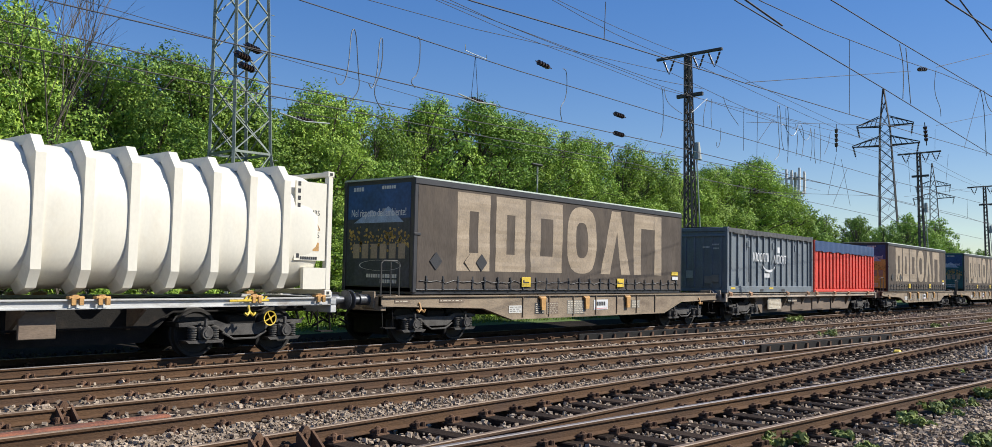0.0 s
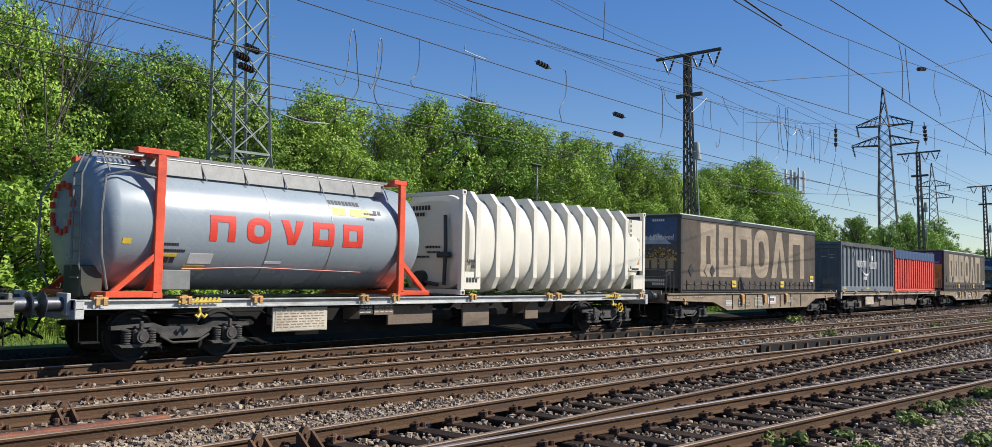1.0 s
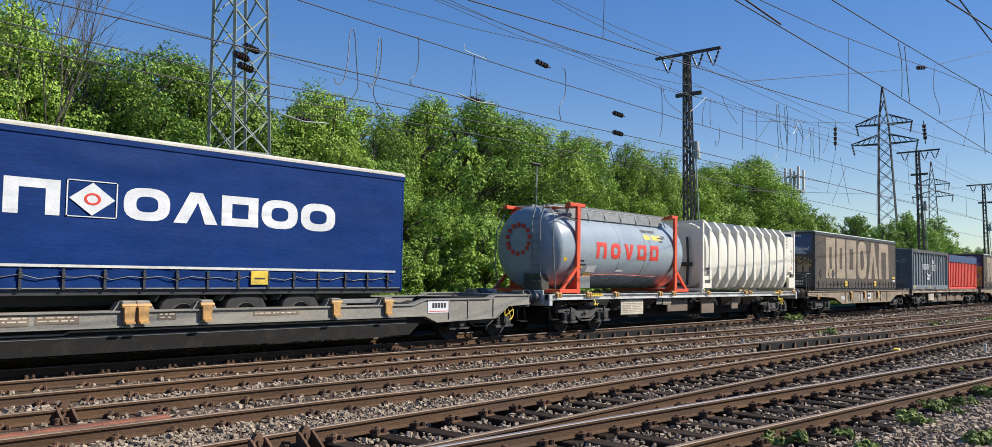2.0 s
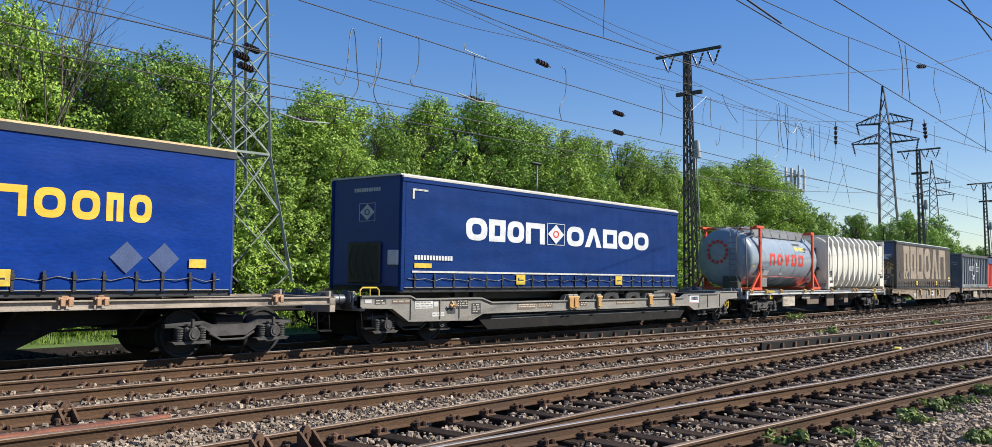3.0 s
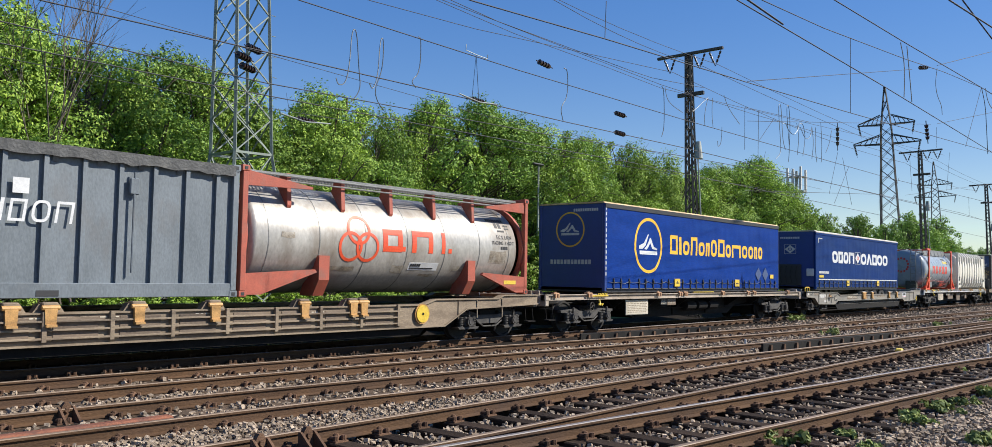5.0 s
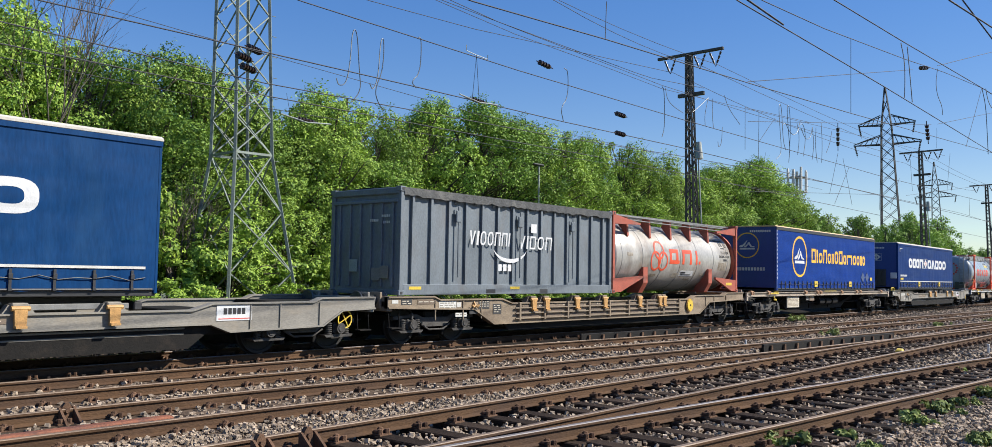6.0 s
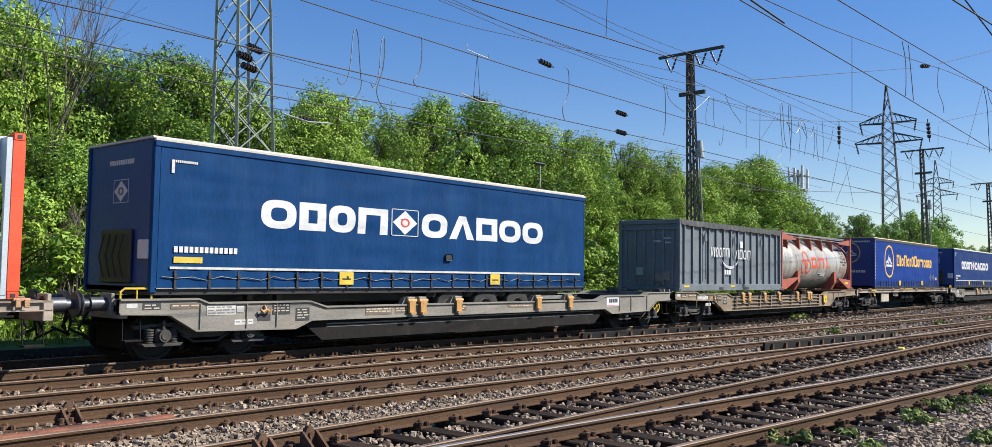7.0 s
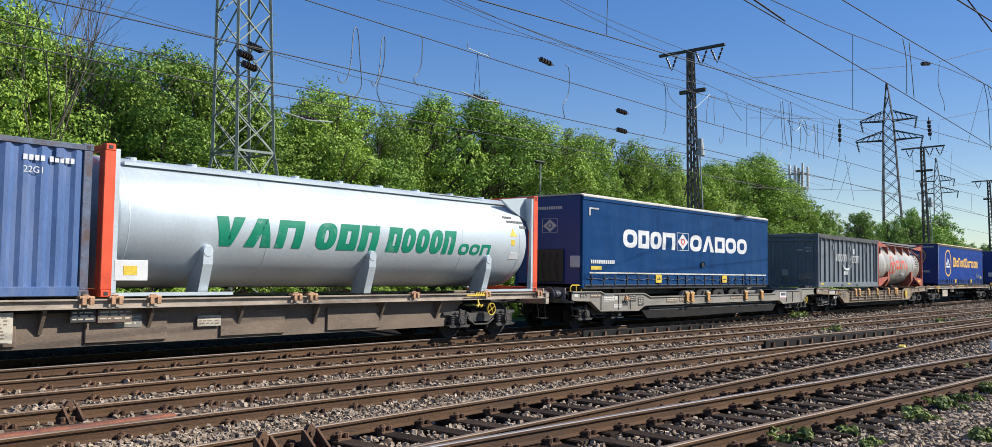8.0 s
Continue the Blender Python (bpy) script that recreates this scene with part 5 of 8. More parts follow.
def trailer(x0, L, label, curtain, seed, z1):
    """Curtain-sided semi-trailer: body, running gear, landing legs, hoses on its front wall."""
    t = curtain_body("semi_trailer", x0, L, label, "semi-trailer", curtain, M_REAR_NAVY, M_ROOF_WHITE, curtain, 1.30, z1, (4.47, 9.48), 20, seed, False, curtain)
    q = L / 13.65
    drape(marks(t, [("o", 1.1, 1), ("f", 0.9, 1), ("o", 0.95, 1), ("n", 1.15, 1)], 2.27 * q, 5.68 * q, 2.52, 3.1, M_WHITE, -1.288, 0, 0.23, 0.1))
    lozenge(t, 6.22 * q, 2.83, 0.31, M_WHITE, -1.284, M_RED_MARK, "x", 1.4)
    drape(marks(t, [("o", 1.05, 1), ("v", 1.1, 1), ("f", 1, 1), ("o", 1.05, 1), ("o", 1.1, 1)], 6.78 * q, 11.56 * q, 2.52, 3.1, M_WHITE, -1.288, 0, 0.23, 0.1))
    part("hem_stripe", made(box, 0.35, L - 0.25, -1.300, -1.290, 1.675, 1.72), M_PALE, t, "pale reflective stripe")
    bars(t, [(0.42, 1.98, 1.35, 0.11)], M_WHITE, -1.292)
    part("label_plate", made(box, 0.42, 1.0, -1.298, -1.29, 1.79, 1.9), M_YELLOW, t)
    bars(t, [(0.35, 3.62, 0.5, 0.045)], M_PALE, -1.292)
    part("corner_reflector", made(box, 0.32, 0.38, -1.297, -1.29, 3.42, 3.66), M_PALE, t)
    lozenge(t, -0.05, 3.12, 0.22, M_PALE, 0.018, M_REAR_NAVY, "y", 1.3)
    bars(t, [(-0.5, 3.62, 0.95, 0.09)], M_PALE, 0.018, "marking", "y")
    part("document_box", made(box, -0.05, 0.02, -1.2, -0.85, 1.85, 2.2, 0.02), M_WHITE, t)
    part("hose_panel", made(box, -0.05, 0.02, -0.6, 0.55, 1.4, 2.4, 0.02), M_POST, t)
    bm = bmesh.new()
    for k in range(4):
        pipe(bm, [(-0.08, -0.4 + k * 0.25, 2.3), (-0.14, -0.35 + k * 0.25, 1.9), (-0.08, -0.42 + k * 0.25, 1.5)], 0.014, 6)
    part("air_hose", bm, M_RUBBER, t)
    part("chassis_beam", made(box, 0.6, L - 0.25, -0.5, 0.5, 0.98, 1.24, 0.02), M_POST, t)
    for x in (2.3, 3.0):
        part("landing_leg", made(box, x - 0.07, x + 0.07, -0.95, -0.8, 1.06, 1.28, 0.01), M_POST, t)
    ty, ri = shared("tyre", tyre_shape, M_RUBBER, True), shared("rim", rim_shape, M_BOGIE, True)
    for x in (7.95, 9.3, 10.62):
        for s in (-1, 1):
            w = placed("road_wheel", ty, t, x, s * 1.0, 0.77, 0 if s < 0 else 180, "black truck tyre")
            placed("rim", ri, w, 0, 0, 0)
        part("axle", made(rod, (x, -1.0, 0.79), (x, 1.0, 0.79), 0.07, 10), M_POST, t)
        bm = bmesh.new()
        pts = [(x + 0.6 * math.cos(a), 0.79 + 0.58 * math.sin(a)) for a in [radians(150 - k * 12) for k in range(11)]]
        for (xa, za), (xb, zb) in zip(pts, pts[1:]):
            if za < 1.24 and zb < 1.24:
                slab(bm, [(xa, za), (xb, zb), (xb, zb + 0.015), (xa, za + 0.015)], -1.1, -0.8)
        part("mudguard", bm, M_STEEL_GREY, t)
    part("rear_bumper", made(box, L - 0.35, L - 0.2, -1.15, 1.15, 0.95, 1.1, 0.02), M_POST, t)
    part("side_guard", made(box, 11.4, 13.2, -1.16, -1.12, 0.98, 1.08, 0.01), M_GALV, t)
    return t


c1 = trailer(27.52, 13.43, "navy curtain-sided semi-trailer in a pocket wagon", M_CURT_NAVY, 4.4, 4.0)
c2 = trailer(-32.45, 13.65, "faded blue curtain-sided semi-trailer in a pocket wagon", M_CURT_FADED, 5.3, 4.07)
part("patch", made(box, 7.6, 7.85, -1.298, -1.288, 1.98, 2.14, 0.03), M_POST, c2)


# ---- tanks
def tank_shape(bm, x0, x1, z, r, n=48, dome=0.45):
    prof = [(x0 - dome, 0.01)]
    for k in range(1, 9):
        a = k / 8 * math.pi / 2
        prof.append((x0 - dome * math.cos(a), r * math.sin(a) ** 0.8))
    prof += [(x0 + (x1 - x0) * k / 6, r) for k in range(1, 6)]
    for k in range(8, 0, -1):
        a = k / 8 * math.pi / 2
        prof.append((x1 + dome * math.cos(a), r * math.sin(a) ** 0.8))
    prof.append((x1 + dome, 0.01))
    lathe(bm, prof, n, "x", 0, z)


def on_tank(prints, z0, r):
    """Bends flat shapes, drawn on a plane at y = -r, round a lying tank's side."""
    for ob in prints if isinstance(prints, list) else [prints]:
        for v in ob.data.vertices:
            a, rr = (v.co.z - z0) / r, -v.co.y
            v.co.y, v.co.z = -rr * math.cos(a), z0 + rr * math.sin(a)


def band(bm, x, z, r, w=0.03, h=0.008, n=48):
    lathe(bm, [(x - w / 2, r - 0.01), (x - w / 2, r + h), (x + w / 2, r + h), (x + w / 2, r - 0.01)], n, "x", 0, z)


def walkway(t, x0, x1, y0, y1, z, m):
    bm = bmesh.new()
    for y in (y0, y1):
        box(bm, x0, x1, y - 0.015, y + 0.015, z - 0.05, z + 0.01)
    k = x0
    while k < x1:
        box(bm, k, k + 0.02, y0, y1, z - 0.025, z)
        k += 0.09
    for k in range(3):
        y = y0 + (y1 - y0) * (k + 0.5) / 3
        box(bm, x0, x1, y - 0.006, y + 0.006, z - 0.03, z)
    return part("walkway", bm, m, t, "grated steel walkway")


# grey tank container in red end frames
hoy = thing("tank_container", "glossy grey tank container in red end frames", "tank container", "loads on the train")
HR, HZ = 1.235, 2.50
part("tank", made(tank_shape, 0.62, 7.85, HZ, HR, 56, 0.42), M_TANK_GREY, hoy, "glossy blue-grey tank shell", True)
for x in (1.35, 3.7, 5.3, 7.2):
    part("shell_seam", made(band, x, HZ, HR, 0.02, 0.005, 56), M_GALV, hoy)
for x, d in ((1.3, -1), (7.33, 1)):
    bm = bmesh.new()
    for s in (-1, 1):
        box(bm, x - 0.09, x + 0.09, s * 1.19, s * 1.28, 1.16, 3.78, 0.012)
        slab(bm, [(x + d * 0.08, 1.95), (x + d * 0.08, 1.82), (x + d * 0.78, 1.22), (x + d * 0.92, 1.22)], s * 1.20, s * 1.27)
        box(bm, min(x, x + d * 0.95), max(x, x + d * 0.95), s * 1.17, s * 1.28, 1.16, 1.27, 0.01)
        slab_x(bm, [(s * 1.19, 1.6), (s * 1.19, 1.16), (s * 0.75, 1.16)], x - 0.05, x + 0.05)
    box(bm, x - 0.09, x + 0.09, -1.27, 1.27, 3.70, 3.80, 0.012)
    for s in (-1, 1):
        box(bm, x - (0.48 if d < 0 else 0.3), x + (0.32 if d < 0 else 0.12), s * 1.12, s * 1.285, 3.72, 3.83, 0.012)
    box(bm, min(x, x + d * 0.95), max(x, x + d * 0.95), -1.2, 1.2, 1.16, 1.26, 0.01)
    part("end_frame", bm, M_ORANGE_RED, hoy, "orange-red steel end frame")
    for s in (-1, 1):
        part("corner_casting", made(box, x - 0.1, x + 0.1, s * 1.10, s * 1.285, 1.145, 1.25, 0.012), M_ORANGE_RED, hoy)
for y in (-0.55, 0.25):
    walkway(hoy, 0.6, 7.3, y - 0.27, y + 0.27, 3.79, M_GALV)
bm = bmesh.new()
pipe(bm, [(0.3, -0.82, 3.72), (7.1, -0.82, 3.72)], 0.022, 8)
pipe(bm, [(0.3, -0.84, 3.52), (7.1, -0.84, 3.52)], 0.018, 8)
for k in range(8):
    x = 0.4 + k * 0.95
    pipe(bm, [(x, -0.82, 3.79), (x + 0.1, -0.95, 3.38)], 0.014, 6)
part("top_rail", bm, M_GALV, hoy)
part("spill_panel", made(slab_x, [(-0.84, 3.70), (-0.88, 3.42), (-0.90, 3.42), (-0.86, 3.70)], 1.2, 7.0), M_GALV, hoy)
bm = bmesh.new()
for y in (-0.72, -0.42):
    pipe(bm, [(0.3, y, 1.25), (0.14, y, 1.7), (0.12, y, 3.3), (0.3, y, 3.75)], 0.02, 6)
for k in range(9):
    pipe(bm, [(0.13, -0.72, 1.5 + k * 0.23), (0.13, -0.42, 1.5 + k * 0.23)], 0.016, 6)
pipe(bm, [(1.2, -1.26, 3.3), (0.75, -1.08, 3.4), (0.42, -0.98, 3.3), (0.34, -1.04, 2.6), (0.36, -1.06, 1.9), (0.5, -1.02, 1.3)], 0.022, 6)
pipe(bm, [(0.4, 1.05, 1.3), (0.15, 1.0, 1.9), (0.15, 0.95, 3.0), (0.4, 0.85, 3.5)], 0.022, 6)
part("ladder", bm, M_GALV, hoy, "galvanised end ladder")
part("foot_box", made(box, 0.15, 0.55, -0.75, -0.1, 1.16, 1.72, 0.02), mat("olive_box", (0.045, 0.05, 0.035), 0.6), hoy)
on_tank(marks(hoy, row("nowff"), 2.34, 6.16, 2.22, 2.72, M_RED_MARK, -HR - 0.006, 0, 0.16, 0.45, grid=0.07), HZ, HR)
on_tank(bars(hoy, [(5.3, 3.18, 0.9, 0.11), (6.85 - 0.3, 3.0, 0.25, 0.1), (6.25, 2.98, 0.4, 0.05), (6.3, 2.86, 0.25, 0.05), (1.45, 2.10, 0.3, 0.05), (1.4, 1.98, 0.5, 0.05), (1.4, 1.75, 0.35, 0.12)], M_DARKMARK, -HR - 0.003), HZ, HR)
for xa, xb, za, zb in ((5.35, 5.73, 2.92, 3.10), (5.85, 6.2, 2.92, 3.10), (6.22, 6.42, 2.92, 3.10), (1.4, 1.75, 1.88, 1.94), (1.95, 2.4, 1.58, 1.70), (0.66, 0.82, 2.1, 2.2)):
    on_tank(part("warning_label", made(box, xa, xb, -HR - 0.005, -HR + 0.001, za, zb), M_YELLOW, hoy, "yellow warning label"), HZ, HR)
bm = bmesh.new()
box(bm, 2.0, 2.5, -HR - 0.005, -HR + 0.001, 1.74, 1.96), box(bm, 3.7, 4.1, -HR - 0.005, -HR + 0.001, 1.78, 1.83)
on_tank(part("white_labels", bm, M_WHITE, hoy), HZ, HR)
part("data_plate", made(box, 1.3, 1.95, -1.26, -1.23, 1.30, 1.66, 0.01), M_GALV, hoy)
bm = bmesh.new()
pipe(bm, [(1.9, -HR * 0.82, 1.68), (3.4, -HR * 0.82, 1.74), (6.3, -HR * 0.82, 1.68)], 0.008, 5)
part("red_rope", bm, M_ORANGE_RED, hoy)
bm = bmesh.new()
for k in range(9):
    a = radians(200 - k * 27.5)
    y, z = 0.15 - 0.42 * math.cos(a), 2.75 + 0.42 * math.sin(a)
    box(bm, 0.17, 0.22, y - 0.05, y + 0.05, z - 0.06, z + 0.06)
for k in range(5):
    a = radians(215 + k * 27)
    y, z = 0.15 - 0.42 * math.cos(a), 2.72 + 0.42 * math.sin(a)
    box(bm, 0.17, 0.22, y - 0.05, y + 0.05, z - 0.06, z + 0.06)
part("logo", bm, M_RED_MARK, hoy)
MOVING.append((hoy, 46.9))


def container_frame(t, L, m, W=1.25, z0=1.16, z1=3.75, end=(0.0,), post=0.13, top=True):
    """Corner posts, castings and end beams of a box-size frame."""
    for x in (post / 2, L - post / 2):
        for s in (-1, 1):
            part("corner_post", made(box, x - post / 2, x + post / 2, s * (W - post), s * W, z0 + 0.12, z1 - 0.12, 0.01), m, t)
            for z in (z0, z1 - 0.12):
                c = part("corner_casting", made(box, x - 0.09, x + 0.09, s * (W - 0.16), s * (W + 0.006), z, z + 0.12, 0.01), m, t)
                # Flat dark plate paints the shade of a casting's opening.
                part("casting_hole", made(box, x - 0.035, x + 0.035, s * (W + 0.004), s * (W + 0.012), z + 0.03, z + 0.09, 0), M_DARKMARK, c)
        part("end_beam", made(box, x - 0.06, x + 0.06, -W + 0.1, W - 0.1, z0 + 0.01, z0 + 0.13, 0.01), m, t)
        if top:
            part("end_beam", made(box, x - 0.06, x + 0.06, -W + 0.1, W - 0.1, z1 - 0.11, z1 - 0.01, 0.01), m, t)


# cream ribbed tank
cr = thing("tank_container", "cream ribbed swap tank with square-shouldered hoops", "tank container", "loads on the train")
CL, z0, z1 = 9.1, 1.18, 3.84


def squarish(k, n, w, lo, hi, p=3.2):
    """A rounded-square section."""
    a = 2 * math.pi * k / n
    c, s = math.cos(a), math.sin(a)
    f = (abs(c) ** p + abs(s) ** p) ** (-1 / p)
    return (w * f * c, (lo + hi) / 2 + (hi - lo) / 2 * f * s)


bm = bmesh.new()
n, rings = 48, []
prof = [(0.25, 0.55), (0.22, 0.85), (0.30, 0.95)]
hoops = [0.61 + 0.81 * k for k in range(10)]
for xa, xb in zip([0.3] + hoops, hoops + [CL - 0.34]):
    for u in (0.04, 0.25, 0.5, 0.75, 0.96):
        prof.append((xa + (xb - xa) * u, 0.984 + 0.02 * math.sin(math.pi * u)))
prof += [(CL - 0.3, 0.95), (CL - 0.22, 0.85), (CL - 0.25, 0.55)]
for x, f in prof:
    ring_v = []
    for k in range(n):
        y, z = squarish(k, n, 1.248 * f, 2.52 - 1.25 * f, 2.52 + 1.25 * f, 3.0)
        ring_v.append(bm.verts.new((x, y, z)))
    rings.append(ring_v)
for a, b in zip(rings, rings[1:]):
    for k in range(n):
        bm.faces.new((a[k], a[(k + 1) % n], b[(k + 1) % n], b[k]))
bm.faces.new(rings[0]), bm.faces.new(rings[-1])
part("tank", bm, M_CREAM, cr, "cream tank shell bulging between hoops", True)
for x in hoops:
    bm = bmesh.new()
    pts = []
    for y, z in ((-0.75, 1.2), (-1.12, 1.32), (-1.275, 1.62), (-1.275, 3.52), (-1.02, 3.83), (1.02, 3.83), (1.275, 3.52), (1.275, 1.62), (1.12, 1.32), (0.75, 1.2)):
        pts.append((y, z))
    inner = [(y * 0.86, 2.5 + (z - 2.5) * 0.86) for y, z in pts]
    for i in range(len(pts) - 1):
        quad = [pts[i], pts[i + 1], inner[i + 1], inner[i]]
        a = [bm.verts.new((x - (0.085 if j < 2 else 0.15), y, z)) for j, (y, z) in enumerate(quad)]
        b = [bm.verts.new((x + (0.085 if j < 2 else 0.15), y, z)) for j, (y, z) in enumerate(quad)]
        bm.faces.new(a), bm.faces.new(b[::-1])
        for j in range(4):
            bm.faces.new((a[j], b[j], b[(j + 1) % 4], a[(j + 1) % 4]))
    part("hoop", bm, M_CREAM, cr)
container_frame(cr, CL, M_CREAM, 1.25, 1.16, 3.82)
for x0_, x1_ in ((0.13, 0.75), (CL - 0.72, CL - 0.13)):
    part("corner_skirt", made(slab, [(x0_, 1.3), (x1_, 1.3), (x1_, 1.75), (x0_, 1.75)], -1.245, -1.15), M_CREAM, cr)
bm = bmesh.new()
pipe(bm, [(0.12, -0.55, 3.2), (0.1, -0.6, 2.4), (0.12, -0.55, 1.4)], 0.05, 8)
pipe(bm, [(0.15, 0.2, 1.5), (0.05, 0.0, 1.45), (0.15, -0.3, 1.4)], 0.05, 8)
lathe(bm, [(0.05, 0.0), (0.05, 0.2), (0.3, 0.22)], 16, "x", 0.35, 1.55)
box(bm, 0.05, 0.2, -0.75, -0.3, 2.1, 2.25, 0.03)
part("end_valves", bm, M_POST, cr, "dark valves and hoses on the end")
bars(cr, [(0.1, 3.36, 0.9, 0.12), (0.3, 3.2, 0.4, 0.1), (-0.3, 2.35, 0.55, 0.06), (-0.3, 2.22, 0.5, 0.05), (0.1, 2.1, 0.6, 0.05)], M_DARKMARK, 0.215, "marking", "y")
bars(cr, [(0.2, 1.98, 0.5, 0.08), (0.35, 1.84, 0.22, 0.08), (0.2, 1.48, 0.45, 0.12)], M_DARKMARK, -1.249)
bm = bmesh.new()
for k in range(11):
    box(bm, 8.2, 8.27, -1.226, -1.215, 3.45 - k * 0.15, 3.54 - k * 0.15)
part("upright_marks", bm, M_DARKMARK, cr)
letters("3MB5", 0.16, M_DARKMARK, cr, side_m(8.62, 2.85, -1.222), "type_code", "", 0.9)
letters("ECS", 0.17, M_DARKMARK, cr, side_m(8.65, 2.38, -1.222), "type_code")
bm = bmesh.new()
for a, b in (((8.5, 2.55), (8.8, 2.55)), ((8.8, 2.55), (8.65, 2.78)), ((8.65, 2.78), (8.5, 2.55))):
    bar(bm, (a[0], -1.222, a[1]), (b[0], -1.222, b[1]), 0.014)
part("warning_triangle", bm, M_ORANGE, cr)
part("orange_label", made(box, 8.62, 8.78, -1.226, -1.216, 2.1, 2.28), M_ORANGE, cr)
bars(cr, [(8.3, 1.92, 0.45, 0.06)], M_DARKMARK, -1.225)
part("side_panel", made(box, 8.15, 8.95, -1.221, -1.18, 1.9, 3.55), M_CREAM, cr)
MOVING.append((cr, 56.34))


# stained white tank in faded red frame
M_SCUFF = mat("worn_scuff", (0.20, 0.165, 0.12), 0.7, var=0.5, scale=5, fine=30, bump=0.2, dirt=(0.45, 0.42, 0.36), dirt_amount=0.45)
rmi = thing("tank_container", "stained white tank container in a faded red frame", "tank container", "loads on the train")
RL, RR, RZ = 9.1, 1.16, 2.36
part("tank", made(tank_shape, 0.42, RL - 0.42, RZ, RR, 52, 0.24), M_TANK_RMI, rmi, "dented stained white cladding", True)
for x in (0.7, 2.0, 3.3, 4.6, 5.9, 7.2, 8.4):
    part("cladding_seam", made(band, x, RZ, RR, 0.022, 0.006, 52), M_GALV, rmi)
container_frame(rmi, RL, M_RMI_FRAME, 1.25, 1.16, 3.75)
for x, d in ((0.13, 1), (RL - 0.13, -1)):
    for s in (-1, 1):
        part("top_brace", made(slab, [(x, 3.66), (x, 3.36), (x + d * 1.6, 3.40), (x + d * 1.6, 3.45)], s * 1.12, s * 1.22), M_RMI_FRAME, rmi)
        part("gusset", made(slab, [(x, 1.62), (x, 1.2), (x + d * 0.35, 1.2), (x + d * 1.75, 1.66), (x + d * 1.7, 1.72)], s * 1.15, s * 1.24), M_RMI_FRAME, rmi, "faded red gusset plate")
    bm = made(lathe, [(x - 0.05, 1.08), (x - 0.05, 1.2), (x + 0.05, 1.2), (x + 0.05, 1.08), (x - 0.05, 1.08)], 48, "x", 0, RZ)
    part("end_ring", bm, M_RMI_FRAME, rmi)
for x in (2.1, 6.85):
    bm = bmesh.new()
    slab_x(bm, [(-1.0, 1.16), (-0.55, 1.16), (-0.75, 1.6), (-1.14, 2.02), (-1.2, 2.02), (-1.2, 1.5)], x - 0.14, x + 0.14)
    part("saddle_leg", bm, M_RMI_FRAME, rmi, "faded red saddle leg")
for x in (1.3, 2.75, 4.2, 5.65, 7.1):
    part("walkway_bracket", made(slab_x, [(-0.95, 3.72), (-0.72, 3.72), (-0.62, 3.45), (-0.98, 3.0), (-1.0, 3.05)], x - 0.05, x + 0.05), M_RMI_FRAME, rmi)
walkway(rmi, 0.3, 8.9, -0.95, -0.35, 3.70, M_GALV)
bm = bmesh.new()
pipe(bm, [(0.3, -1.0, 3.66), (8.7, -1.0, 3.6)], 0.018, 6)
pipe(bm, [(0.3, -1.03, 3.55), (8.7, -1.03, 3.5)], 0.018, 6)
part("top_rail", bm, M_GALV, rmi)
for cx, cz in ((3.1, 2.62), (2.86, 2.24), (3.36, 2.24)):
    on_tank(ring(rmi, cx, cz, 0.34, 0.34, 0.07, M_ORANGE_RED, -RR - 0.004), RZ, RR)
on_tank(marks(rmi, [("f", 1, 1), ("n", 1.15, 1), ("i", 0.2, 1)], 3.82, 5.9, 2.16, 2.68, M_ORANGE_RED, -RR - 0.006, 0, 0.15, 0.5, grid=0.07), RZ, RR)
bm = bmesh.new()
for x in (4.42, 5.35, 6.02):
    box(bm, x, x + 0.12, -RR - 0.005, -RR + 0.001, 2.18, 2.29)
on_tank(part("logo_dots", bm, M_ORANGE_RED, rmi), RZ, RR)
on_tank(bars(rmi, [(7.7, 3.14, 0.7, 0.08), (7.95, 2.93, 0.3, 0.16), (8.33, 2.99, 0.2, 0.05), (8.33, 2.9, 0.2, 0.05), (8.0, 2.82, 0.3, 0.05), (8.05, 2.34, 0.3, 0.08)], M_DARKMARK, -RR - 0.003), RZ, RR)
on_tank(letters("E.C.S. L4BN", 0.15, M_DARKMARK, rmi, side_m(8.22, 2.62, -RR - 0.004), "approval_code", "", 0.85), RZ, RR)
on_tank(letters("STACKING : 3 HIGHT", 0.13, M_DARKMARK, rmi, side_m(8.15, 2.47, -RR - 0.004), "stacking_note", "", 0.75), RZ, RR)
bm = bmesh.new()
box(bm, 4.75, 5.75, -RR - 0.005, -RR + 0.001, 1.72, 1.92)
on_tank(part("white_labels", bm, M_WHITE, rmi), RZ, RR)
on_tank(bars(rmi, [(4.8, 1.82, 0.35, 0.07), (4.8, 1.76, 0.8, 0.03)], M_DARKMARK, -RR - 0.007), RZ, RR)
for x, z, a, h in ((2.35, 1.66, 0.75, 0.12), (4.2, 1.62, 0.4, 0.22), (6.3, 1.7, 0.5, 0.16), (7.6, 1.95, 0.7, 0.35), (5.2, 1.52, 0.5, 0.1), (1.0, 2.35, 0.35, 0.14)):
    bm = bmesh.new()
    bm.faces.new([bm.verts.new((px_, -RR - 0.0045, pz_)) for px_, pz_ in ((x, z + 0.03), (x + a * 0.7, z), (x + a, z + 0.02), (x + a * 0.97, z + h), (x + a * 0.4, z + h * 0.94), (x + 0.02, z + h))])
    cut_grid(bm, [], [z + h * k / 4 for k in range(1, 4)])
    on_tank(part("scuff", bm, M_SCUFF, rmi, "dark worn scuff on the cladding"), RZ, RR)
